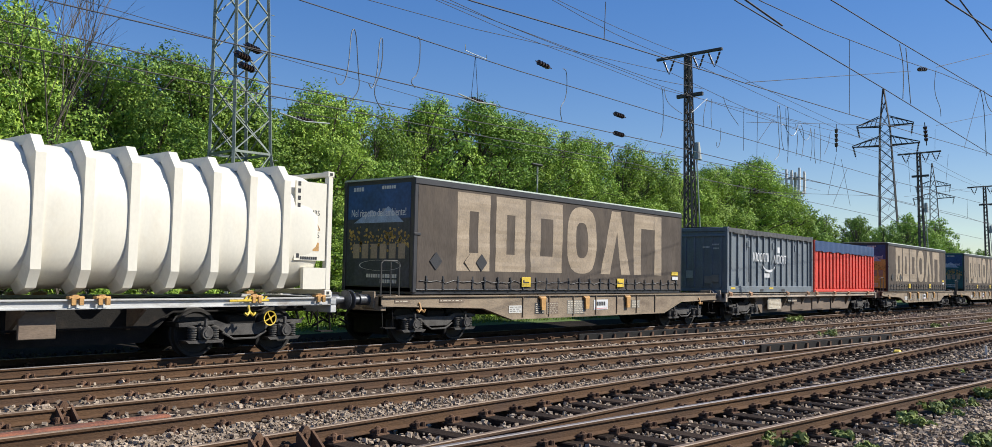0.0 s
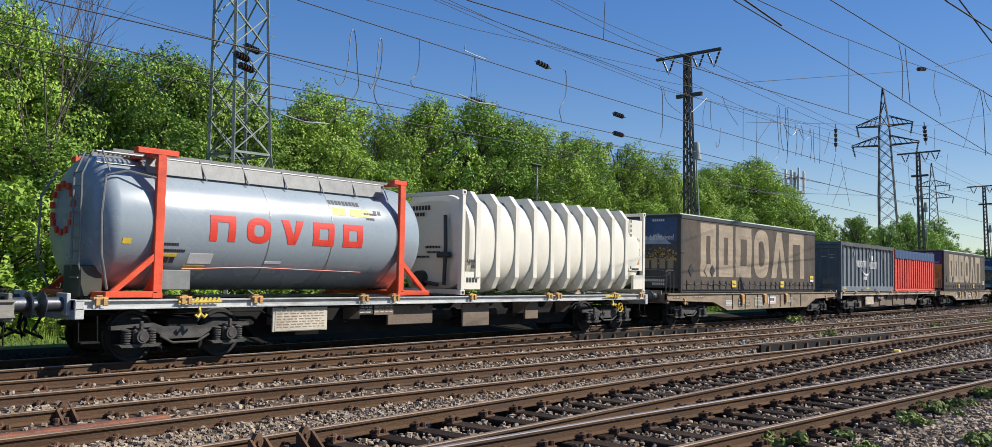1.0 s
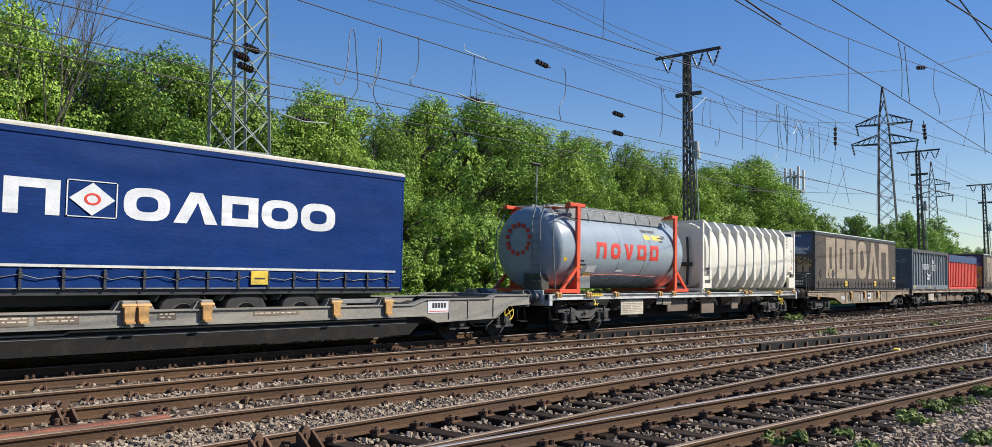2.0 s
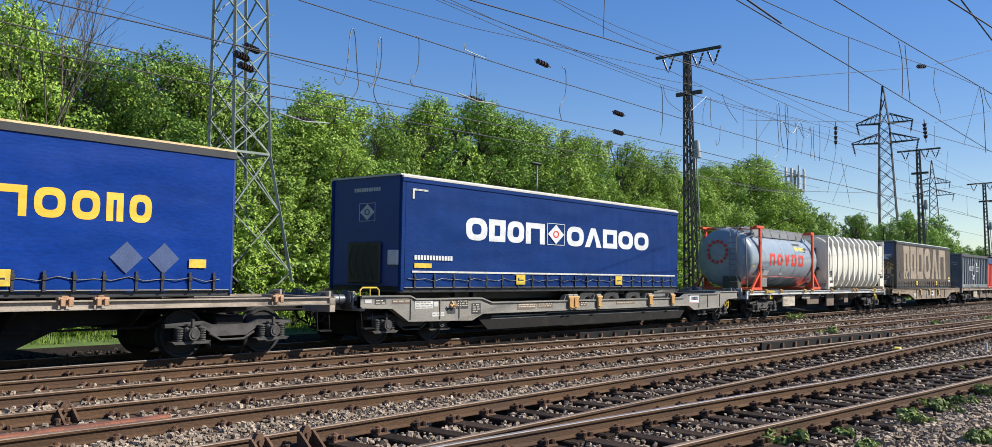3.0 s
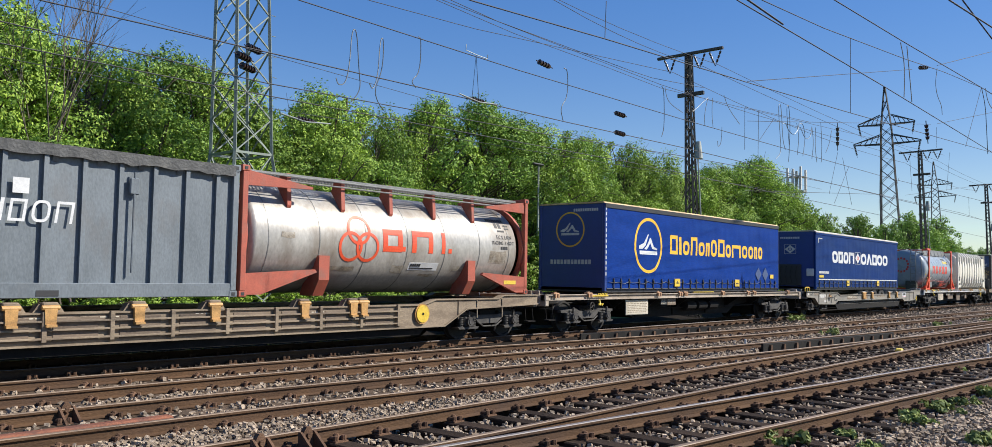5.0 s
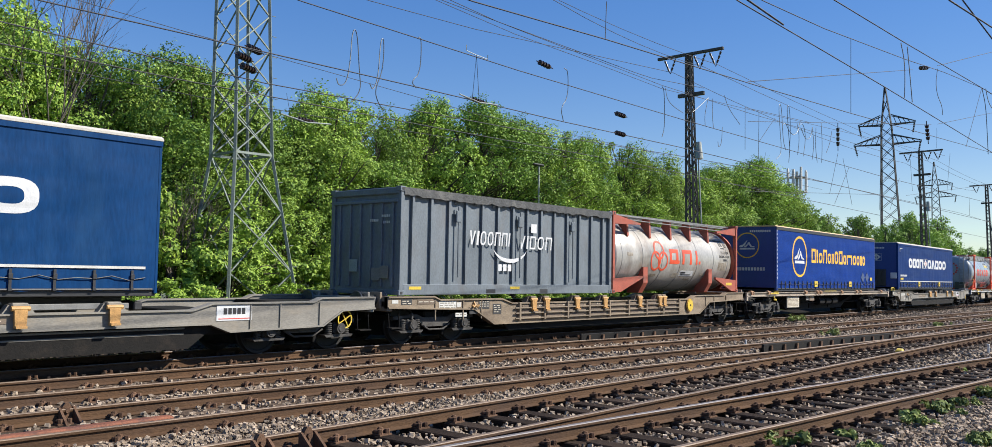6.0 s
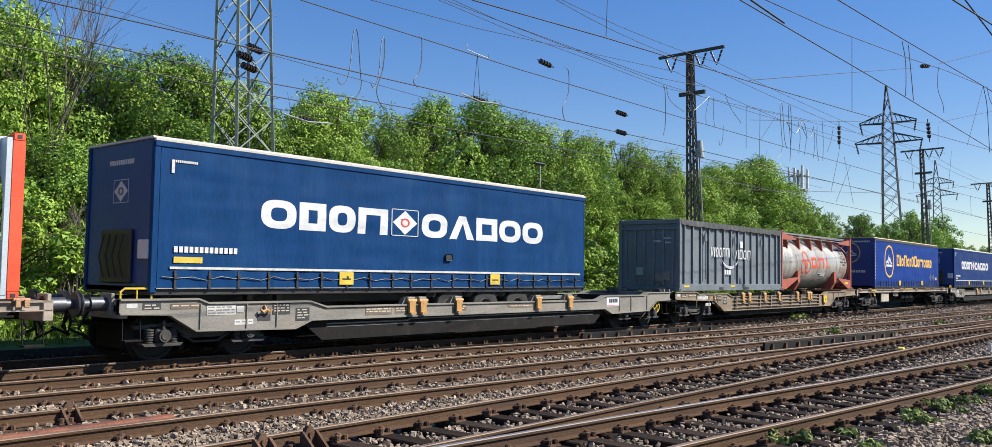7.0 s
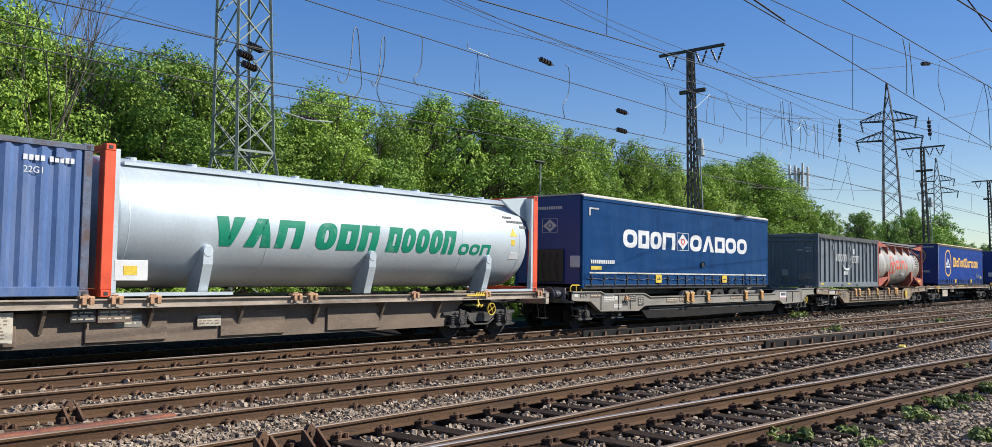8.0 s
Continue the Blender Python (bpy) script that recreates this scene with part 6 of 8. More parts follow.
part("yellow_label", made(box, 8.1, 8.6, -1.246, -1.238, 1.42, 1.52), M_YELLOW, rmi)
MOVING.append((rmi, -3.62))

# long pale tank with vermilion end frames
vdb = thing("tank_container", "long pale metal tank with vermilion end frames", "tank container", "loads on the train")
VL, VR, VZ = 12.25, 1.215, 2.50
part("tank", made(tank_shape, 0.35, VL - 0.5, VZ, VR, 60, 0.2), M_TANK_ALU, vdb, "pale brushed metal cladding", True)
for x in (0.5, 3.4, 6.3, 9.2, 11.5):
    part("cladding_seam", made(band, x, VZ, VR, 0.018, 0.004, 60), M_TANK_ALU, vdb)
container_frame(vdb, VL, M_ORANGE_RED, 1.25, 1.16, 3.80, post=0.2)
for x, d in ((0.2, 1), (VL - 0.2, -1)):
    bm = bmesh.new()
    for s in (-1, 1):
        slab_x(bm, [(s * 1.24, 3.72), (s * 1.24, 1.22), (s * 1.1, 1.22), (s * 1.16, 2.2), (s * 1.16, 2.8), (s * 0.8, 3.72)], min(x, x + d * 0.08), max(x, x + d * 0.08))
    part("frame_web", bm, M_TANK_ALU, vdb)
part("corner_fairing", made(slab, [(VL - 0.2, 3.76), (VL - 1.3, 3.64), (VL - 0.9, 3.4), (VL - 0.2, 3.1)], -1.0, -0.92), M_TANK_ALU, vdb)
part("bottom_rail", made(box, 0.2, 2.6, -1.24, -1.14, 1.17, 1.23), M_TANK_ALU, vdb)
part("bottom_rail", made(box, 9.9, 12.1, -1.24, -1.14, 1.17, 1.23), M_TANK_ALU, vdb)
for x in (2.05, 6.18, 10.2):
    bm = bmesh.new()
    slab_x(bm, [(-1.05, 1.16), (-0.6, 1.16), (-0.8, 1.7), (-1.13, 2.02), (-1.23, 2.02), (-1.22, 1.75)], x - 0.10, x + 0.10)
    lathe(bm, [(-1.235, 0.10), (-1.20, 0.12), (-1.1, 0.12)], 16, "y", x, 2.0)
    part("saddle_leg", bm, M_TANK_ALU, vdb, "pale saddle leg with rounded head")
for k in range(9):
    x = 1.0 + k * 1.25
    part("top_fitting", made(rod, (x, -0.2, 3.66), (x, -0.2, 3.73), 0.1, 12), M_TANK_ALU, vdb)
part("top_strip", made(box, 0.6, 11.8, -0.75, -0.6, 3.52, 3.58), M_TANK_ALU, vdb)
part("top_hose", made(pipe, [(8.6, -0.62, 3.58), (9.4, -0.6, 3.6), (10.6, -0.62, 3.57)], 0.035, 8), M_RUBBER, vdb)
for a, b, kinds in ((2.12, 4.2, "wvn"), (4.55, 6.3, "ofn"), (6.6, 8.86, "fooon")):
    on_tank(marks(vdb, row(kinds), a, b, 2.10, 2.68, M_GREEN_MARK, -VR - 0.006, 0.18, 0.215, 0.14, grid=0.07), VZ, VR)
on_tank(marks(vdb, row("oon"), 9.05, 10.25, 2.10, 2.38, M_GREEN_MARK, -VR - 0.006, 0.18, 0.09, 0.16, grid=0.07), VZ, VR)
on_tank(bars(vdb, [(10.95, 3.15, 0.4, 0.07), (11.05, 3.02, 0.75, 0.07), (11.55, 2.88, 0.3, 0.07)], M_DARKMARK, -VR - 0.003), VZ, VR)
bm = bmesh.new()
box(bm, 11.12, 11.28, -VR - 0.006, -VR + 0.001, 2.40, 2.55)
slab(bm, [(11.08, 2.64), (11.38, 2.64), (11.23, 2.86)], -VR - 0.006, -VR + 0.001)
on_tank(part("warning_labels", bm, M_YELLOW, vdb, "yellow warning labels"), VZ, VR)
bm = bmesh.new()
box(bm, 11.1, 11.5, -VR - 0.006, -VR + 0.001, 2.02, 2.2)
on_tank(part("white_labels", bm, M_WHITE, vdb), VZ, VR)
part("white_board", made(box, 0.24, 0.85, -1.246, -1.23, 1.44, 1.80, 0.006), M_WHITE, vdb)
part("yellow_label", made(box, 0.40, 0.65, -1.252, -1.245, 1.54, 1.70), M_YELLOW, vdb)
MOVING.append((vdb, -46.87))


# ---- box skips and the blue box container
def ribbed_box(name, x0, L, label, m, z1, nrib, tarp=None, lettering=False, cols=None):
    """Steel bulk container with upright ribs, top rim and bottom rail."""
    t = thing(name, label, "bulk container", "loads on the train")
    W = 1.22
    part("wall_shell", made(box, 0.05, L - 0.05, -W + 0.06, W - 0.06, 1.2, z1 - 0.1, 0.02), m, t)
    container_frame(t, L, m, 1.25, 1.16, z1, top=False)
    for s in (-1, 1):
        part("bottom_rail", made(box, 0.13, L - 0.13, s * (W - 0.08), s * (W + 0.025), 1.17, 1.42 if not tarp else 1.26, 0.01), m, t)
        part("top_rim", made(box, 0.0, L, s * (W - 0.08), s * (W + 0.03), z1 - 0.16, z1 - 0.02, 0.015), m, t)
    for k in range(nrib):
        x = 0.13 + (L - 0.26) * (k + 0.5) / nrib
        w = (L / nrib) * (0.5 if tarp else 0.12)
        bm = bmesh.new()
        slab_x(bm, [(-W + 0.07, 1.3), (-W - 0.005, 1.36), (-W - 0.005, z1 - 0.2), (-W + 0.07, z1 - 0.14)], x - w / 2, x + w / 2)
        part("wall_rib", bm, m, t)
    for k in range(6):
        y = -0.95 + k * 0.38
        part("end_rib", made(box, -0.005, 0.06, y - 0.05, y + 0.05, 1.35, z1 - 0.3, 0.012), m, t)
    part("end_rim", made(box, -0.02, 0.1, -1.2, 1.2, z1 - 0.18, z1 - 0.02, 0.02), m, t)
    part("end_flap_rail", made(box, -0.03, 0.08, -1.15, 1.15, z1 - 0.38, z1 - 0.30, 0.015), m, t)
    for k in range(12 if not tarp else 0):
        x = 0.5 + k * (L - 1) / 11
        bm = bmesh.new()
        slab_x(bm, [(-W - 0.02, z1 - 0.16), (-W + 0.05, z1 - 0.3), (-W + 0.05, z1 - 0.16)], x - 0.05, x + 0.05)
        part("rim_gusset", bm, m, t)
    bm = bmesh.new()
    sheet = tarp or M_STEEL_DARK
    nx, ny = 40, 8
    g = [[bm.verts.new((0.02 + (L - 0.04) * i / nx, -W + 2 * W * j / ny, z1 - 0.05 + 0.06 * math.sin(math.pi * j / ny) + 0.02 * math.sin(i * 1.9))) for i in range(nx + 1)] for j in range(ny + 1)]
    for j in range(ny):
        for i in range(nx):
            bm.faces.new((g[j][i], g[j][i + 1], g[j + 1][i + 1], g[j + 1][i]))
    part("cover_sheet", bm, sheet, t, "", True)
    if tarp:
        bm = bmesh.new()
        n_ = 60
        up = [bm.verts.new((0.05 + (L - 0.1) * i / n_, -W - 0.04, z1 - 0.02)) for i in range(n_ + 1)]
        dn = [bm.verts.new((0.05 + (L - 0.1) * i / n_, -W - 0.05 - 0.02 * math.sin(i * 1.3), z1 - 0.52 + 0.06 * noise.noise((i * 0.35, 2.2, 0.4)))) for i in range(n_ + 1)]
        for i in range(n_):
            bm.faces.new((up[i], up[i + 1], dn[i + 1], dn[i]))
        part("hanging_sheet", bm, tarp, t, "blue sheet hanging over the rim", True)
    else:
        bm = bmesh.new()
        n_ = 90
        up = [bm.verts.new((0.1 + (L - 0.2) * i / n_, -W - 0.04, z1 - 0.02)) for i in range(n_ + 1)]
        dn = [bm.verts.new((0.1 + (L - 0.2) * i / n_, -W - 0.045 - 0.018 * math.sin(i * 1.7), z1 - 0.22 + 0.05 * noise.noise((i * 0.5, 1.2, 0.4)))) for i in range(n_ + 1)]
        for i in range(n_):
            bm.faces.new((up[i], up[i + 1], dn[i + 1], dn[i]))
        part("hanging_sheet", bm, M_GREY_TARP, t, "crumpled grey sheet over the rim", True)
        for k, x in enumerate((2.0, 4.5, 7.0)):
            bm = bmesh.new()
            pipe(bm, [(x, -W - 0.03, z1 - 0.35), (x, -W - 0.03, 1.6)], 0.02, 6)
            box(bm, x - 0.09, x + 0.09, -W - 0.05, -W - 0.0, z1 - 0.75, z1 - 0.45, 0.02)
            part("locking_bar", bm, m, t)
        for x in (0.32, 4.1):
            part("yellow_label", made(box, x, x + 0.4, -W - 0.032, -W - 0.024, 1.3, 1.37), M_YELLOW, t)
        for x in (3.3, 5.6):
            # Dark plate on the rail imitates a fork opening's inner shade.
            part("fork_pocket", made(box, x - 0.18, x + 0.18, -W - 0.03, -W - 0.02, 1.2, 1.3), M_DARKMARK, t)
    if lettering:
        y = -W - 0.012
        marks(t, row("wioonn") + [("i", 0.2, 1)], 2.42, 4.05, 2.44, 2.80, M_WHITE, y, 0.12, 0.045, 0.3)
        marks(t, [("w", 0.9, 1), ("i", 0.2, 1), ("f", 0.9, 1), ("o", 1, 1), ("n", 1, 1)], 4.45, 5.95, 2.40, 2.76, M_WHITE, y, 0.12, 0.045, 0.3)
        bm = bmesh.new()
        for a in range(10):
            b0, b1 = radians(200 + a * 14), radians(200 + (a + 1) * 14)
            w0, w1 = 0.10 * math.sin(math.pi * a / 10) + 0.01, 0.10 * math.sin(math.pi * (a + 1) / 10) + 0.01
            c = (4.1, 2.5)
            slab(bm, [(c[0] + 0.75 * math.cos(b0), c[1] + 0.5 * math.sin(b0)), (c[0] + 0.75 * math.cos(b1), c[1] + 0.5 * math.sin(b1)), (c[0] + (0.75 - w1) * math.cos(b1), c[1] + (0.5 - w1) * math.sin(b1)), (c[0] + (0.75 - w0) * math.cos(b0), c[1] + (0.5 - w0) * math.sin(b0))], y - 0.004, y)
        box(bm, 5.0, 5.25, y - 0.004, y, 2.85, 3.1)
        part("swoosh_mark", bm, M_WHITE, t)
        bars(t, [(3.6, 1.78, 0.6, 0.18)], M_WHITE, y)
    for yy, zz in ((0.35, 1.85), (-0.45, 1.65), (-0.75, 1.7)):
        part("end_placard", made(box, -0.035, -0.02, yy - 0.15, yy + 0.15, zz - 0.15, zz + 0.15, 0.005), M_STEEL_GREY if yy > 0 else M_FRAME_GREY, t)
    bars(t, [(-0.9, 3.0, 0.3, 0.06), (-0.9, 2.85, 0.25, 0.06), (-0.5, 2.9, 0.3, 0.06)], M_PALE, -0.012, "marking", "y")
    MOVING.append((t, x0))
    return t


ribbed_box("bulk_container", -12.82, 9.12, "charcoal steel bulk container with white lettering shapes", M_SKIP, 3.72, 14, None, True)
ribbed_box("bulk_container", 85.0, 9.2, "charcoal steel bulk container beside a red one", M_SKIP, 3.72, 14, None, True)
ribbed_box("bulk_container", 94.45, 9.15, "red ribbed bulk container under a blue sheet", M_RED_SKIP, 3.62, 18, M_BLUE_TARP)

bb = thing("box_container", "scuffed blue corrugated steel box container", "shipping container", "loads on the train")
BL = 6.06
for s in (-1, 1):
    bm = bmesh.new()
    pts, x = [], 0.13
    while x < BL - 0.13:
        pts += [(x, 0.036), (x + 0.07, 0.036), (x + 0.138, 0.0), (x + 0.208, 0.0)]
        x += 0.276
    pts = [p for p in pts if p[0] <= BL - 0.12]
    a = [bm.verts.new((x, s * (1.205 - d), 1.33)) for x, d in pts]
    b = [bm.verts.new((x, s * (1.205 - d), 3.64)) for x, d in pts]
    for i in range(len(pts) - 1):
        bm.faces.new((a[i], a[i + 1], b[i + 1], b[i]))
    part("corrugated_side", bm, M_BLUE_BOX, bb)
    part("bottom_rail", made(box, 0.13, BL - 0.13, s * 1.13, s * 1.215, 1.18, 1.34, 0.01), M_BLUE_BOX, bb)
    part("top_rail", made(box, 0.13, BL - 0.13, s * 1.15, s * 1.22, 3.63, 3.73, 0.01), M_RUSTY_POST, bb)
part("roof", made(box, 0.1, BL - 0.1, -1.16, 1.16, 3.68, 3.71), M_BLUE_BOX, bb)
part("end_wall", made(box, BL - 0.1, BL - 0.05, -1.12, 1.12, 1.25, 3.66), M_BLUE_BOX, bb)
part("end_wall", made(box, 0.05, 0.1, -1.12, 1.12, 1.25, 3.66), M_BLUE_BOX, bb)
part("floor_pan", made(box, 0.1, BL - 0.1, -1.12, 1.12, 1.2, 1.3), M_POST, bb)
container_frame(bb, BL, M_RUSTY_POST, 1.22, 1.16, 3.75, post=0.15)
bars(bb, [(4.95, 3.38, 0.36, 0.09), (5.36, 3.38, 0.42, 0.09)], M_WHITE, -1.208)
letters("22G1", 0.15, M_WHITE, bb, side_m(5.12, 3.18, -1.209), "type_code")
part("vent", made(box, 5.45, 5.58, -1.225, -1.2, 3.46, 3.62, 0.005), M_BLUE_BOX, bb)
MOVING.append((bb, -53.12))


# ---------------------------------------------------------------- trees and bushes
def leaf_material(name, col, rand):
    m = bpy.data.materials.new(name)
    m.use_nodes = True
    n, l = m.node_tree.nodes, m.node_tree.links
    b = n["Principled BSDF"]
    geo = n.new("ShaderNodeNewGeometry")
    ramp = n.new("ShaderNodeValToRGB")
    ramp.color_ramp.elements[0].color = (col[0] * (1 - rand), col[1] * (1 - rand * 0.8), col[2] * 0.7, 1)
    ramp.color_ramp.elements[1].color = (col[0] * (1 + rand), col[1] * (1 + rand * 0.7), col[2] * 1.3, 1)
    l.new(geo.outputs["Random Per Island"], ramp.inputs[0])
    info = n.new("ShaderNodeObjectInfo")
    hue = n.new("ShaderNodeHueSaturation")
    rng = n.new("ShaderNodeMapRange")
    rng.inputs["To Min"].default_value, rng.inputs["To Max"].default_value = 0.8, 1.2
    l.new(info.outputs["Random"], rng.inputs["Value"]), l.new(rng.outputs[0], hue.inputs["Value"])
    l.new(ramp.outputs[0], hue.inputs["Color"])
    l.new(hue.outputs[0], b.inputs["Base Color"])
    b.inputs["Roughness"].default_value, b.inputs["Specular IOR Level"].default_value = 0.6, 0.25
    tr = n.new("ShaderNodeBsdfTranslucent")
    l.new(hue.outputs[0], tr.inputs["Color"])
    mx = n.new("ShaderNodeMixShader")
    mx.inputs[0].default_value = 0.16
    l.new(b.outputs[0], mx.inputs[1]), l.new(tr.outputs[0], mx.inputs[2])
    l.new(mx.outputs[0], n["Material Output"].inputs["Surface"])
    return m


M_LEAF = leaf_material("spring_leaves", (0.245, 0.375, 0.058), 0.5)
M_LEAF_DARK = leaf_material("deep_green_leaves", (0.185, 0.31, 0.052), 0.5)
M_LEAF_LIME = leaf_material("lime_green_leaves", (0.235, 0.36, 0.05), 0.45)
M_BLADE = leaf_material("grass_blades", (0.14, 0.22, 0.028), 0.35)
M_WEED = leaf_material("dusty_weed_leaves", (0.20, 0.25, 0.07), 0.4)
M_BARK = mat("grey_brown_bark", (0.075, 0.06, 0.045), 0.9, var=0.35, scale=6, fine=40, bump=0.6)
M_TWIG = mat("pale_dry_twigs", (0.12, 0.10, 0.08), 0.9, var=0.3, scale=6, fine=40, bump=0.2)


def leaf_cloud(rng, blobs, n, size):
    """Many small folded leaves over the skins of a heap of blobs."""
    c, r = np.array([b[:3] for b in blobs]), np.array([b[3] for b in blobs])
    k = rng.choice(len(blobs), n, p=r ** 2 / (r ** 2).sum())
    d = rng.normal(size=(n, 3))
    d /= np.linalg.norm(d, axis=1)[:, None]
    lump = 1 + 0.22 * np.sin(d[:, 0] * 7 + k) * np.sin(d[:, 1] * 6 + 2 * k) + 0.16 * np.sin(d[:, 2] * 9 + 3 * k)
    p = c[k] + d * (r[k] * lump * rng.uniform(0.55, 1.05, n) ** 0.6)[:, None] * np.array([1, 1, 0.9])
    nrm = d * 0.95 + rng.normal(size=(n, 3)) * 0.42 + np.array([0.15, -0.15, 0.35])
    nrm /= np.linalg.norm(nrm, axis=1)[:, None]
    t = np.cross(nrm, rng.normal(size=(n, 3)))
    t /= np.linalg.norm(t, axis=1)[:, None]
    b = np.cross(nrm, t)
    s = (size * rng.uniform(0.55, 1.35, n))[:, None]
    v = np.stack([p - t * s - b * s * 0.5, p + t * s * 0.2 + b * s * 0.75, p + t * s - b * s * 0.35], 1).reshape(-1, 3)
    f = np.arange(3 * n).reshape(-1, 3)
    me = bpy.data.meshes.new("crown")
    me.from_pydata(v.tolist(), [], f.tolist())
    return me


def limbs(bm, rng, base, top, r, blobs):
    rod(bm, base, base.lerp(top, 0.55), r, 9, r * 0.7)
    rod(bm, base.lerp(top, 0.55), top, r * 0.7, 7, r * 0.2)
    for b in blobs:
        e = Vector(b[:3])
        s = base.lerp(top, min(0.85, max(0.15, (e.z - base.z) / (top.z - base.z) * 0.7)))
        mid = s.lerp(e, 0.5) + Vector((rng.uniform(-0.2, 0.2), rng.uniform(-0.2, 0.2), 0.25))
        rod(bm, s, mid, r * 0.35, 6, r * 0.24)
        rod(bm, mid, e, r * 0.24, 5, r * 0.08)
        for _ in range(3):
            q = e + Vector(rng.normal(size=3)) * b[3] * 0.6
            rod(bm, mid.lerp(e, 0.7), q, r * 0.1, 4, r * 0.04)


def tree_mesh(seed, h, spread, leaves, size, low=0.16):
    rng = np.random.default_rng(seed)
    blobs = []
    n = 30
    for i in range(n):
        z = h * (low + (0.93 - low) * (i + rng.uniform(0, 1)) / n)
        w = spread * (0.95 - 0.72 * max(0, (z / h - 0.38) / 0.62) ** 1.5) * rng.uniform(0.35, 1.0)
        a = rng.uniform(0, 2 * math.pi)
        blobs.append((w * math.cos(a), w * math.sin(a), z, h * rng.uniform(0.045, 0.115)))
    blobs.append((0, 0, h * 0.93, h * 0.05))
    for i in range(26):
        z = h * rng.uniform(0.3, 0.99)
        w = spread * (1.08 - 0.85 * max(0, (z / h - 0.38) / 0.62) ** 1.5)
        a = rng.uniform(0, 2 * math.pi)
        blobs.append((w * math.cos(a), w * math.sin(a), z, h * rng.uniform(0.022, 0.045)))
    for i in range(5):
        blobs.append((rng.uniform(-0.5, 0.5), rng.uniform(-0.5, 0.5), h * rng.uniform(0.3, 0.75), h * 0.12))
    bm = bmesh.new()
    limbs(bm, rng, Vector((0, 0, -0.3)), Vector((rng.uniform(-0.3, 0.3), rng.uniform(-0.3, 0.3), h * 0.95)), h * 0.018, blobs)
    return finish(bm, "trunk", M_BARK), leaf_cloud(rng, blobs, leaves, size)


TREES = [tree_mesh(11 + k, 9.0, 2.5 + 0.35 * (k % 3), 34000, 0.056) for k in range(6)]
BACK_TREES = [tree_mesh(71 + k, 9.0, 2.6 + 0.35 * (k % 3), 11000, 0.10) for k in range(3)]
BUSHES = [tree_mesh(41 + k, 3.0, 1.7, 8000, 0.06, 0.05) for k in range(3)]
for k, (tr, cr_) in enumerate(BACK_TREES):
    cr_.materials.append((M_LEAF, M_LEAF_DARK, M_LEAF_DARK)[k])
for k, (tr, cr_) in enumerate(TREES):
    cr_.materials.append((M_LEAF, M_LEAF_DARK, M_LEAF, M_LEAF_LIME, M_LEAF, M_LEAF_DARK)[k])
for k, (tr, cr_) in enumerate(BUSHES):
    cr_.materials.append((M_LEAF_LIME, M_LEAF, M_LEAF)[k])


def plant(meshes, name, label, group, x, y, h, base, rz, wide=1.0):
    s = h / base
    t = thing(name, label, name, group)
    t.matrix_basis = pose(x, y, -0.1, 0, 0, rz) @ Matrix.Diagonal((s * wide, s * wide, s, 1))
    part("trunk", meshes[0], None, t), part("crown", meshes[1], None, t)
    return t


SKYLINE = [(-30, 9.5), (8, 10.6), (10.2, 10.4), (11.6, 8.3), (12.5, 9.0), (13.6, 8.3), (15.6, 9.3), (17, 8.6), (19.5, 7.9), (21.7, 8.7), (24.6, 8.2), (27.2, 9.7), (30.2, 9.4), (34.6, 9.0), (40.3, 9.3), (44.7, 9.5), (49.8, 8.4), (56.2, 9.6), (62, 10.5), (64.5, 10.6), (68.8, 9.2), (73, 7.9), (77.5, 6.8), (83.4, 8.1), (96.4, 7.1), (106.3, 9.6), (117.8, 8.8), (127.7, 6.5), (150, 6.5), (190, 7)]


def skyline(x):
    return float(np.interp(x, [p[0] for p in SKYLINE], [p[1] for p in SKYLINE]))


LABELS = ("leafy spring tree with dense green crown", "dark green broadleaf tree in the belt", "tall young tree with airy crown", "lime green tree catching the sun", "broad bushy tree above the embankment", "deep green tree with uneven crown")
rng = random.Random(8)
x = -14.0
while x < 150:
    near, k = 6 < x < 70, rng.randrange(6)
    plant(TREES[k] if near else BACK_TREES[k % 3], "tree", LABELS[k], "tree belt", x, 27 + rng.uniform(-0.9, 0.9), skyline(x) * rng.uniform(0.98, 1.08), 9.0, rng.uniform(0, 360), rng.uniform(0.85, 1.1))
    x += rng.uniform(1.7, 2.4) * (1 if near else 2.2)
x = -16.0
while x < 170:
    k = rng.randrange(3)
    plant(BACK_TREES[k], "tree", LABELS[k], "tree belt", x * 1.12, 32 + rng.uniform(-1.5, 1.5), skyline(x) * rng.uniform(0.95, 1.1), 9.0, rng.uniform(0, 360), rng.uniform(0.9, 1.2))
    x += rng.uniform(3.0, 4.4) * (1 if x < 75 else 2.2)
for x, h, k in ((12.2, 8.6, 2), (13.6, 7.9, 4), (15.5, 9.0, 0), (17.6, 7.6, 5), (21.2, 8.5, 2), (24.0, 7.8, 1), (26.6, 9.6, 5)):
    plant(TREES[k], "tree", LABELS[k], "tree belt", x, 26.3, h, 9.0, x * 50, 0.85)
x = 4.0
while x < 62:
    k = rng.randrange(6)
    plant(TREES[k], "tree", "young leafy tree filling the edge of the wood", "tree belt", x, 25.0 + rng.uniform(-0.5, 0.5), rng.uniform(4.6, 6.6), 9.0, rng.uniform(0, 360), rng.uniform(1.15, 1.5))
    x += rng.uniform(2.6, 4.0)
x = 3.0
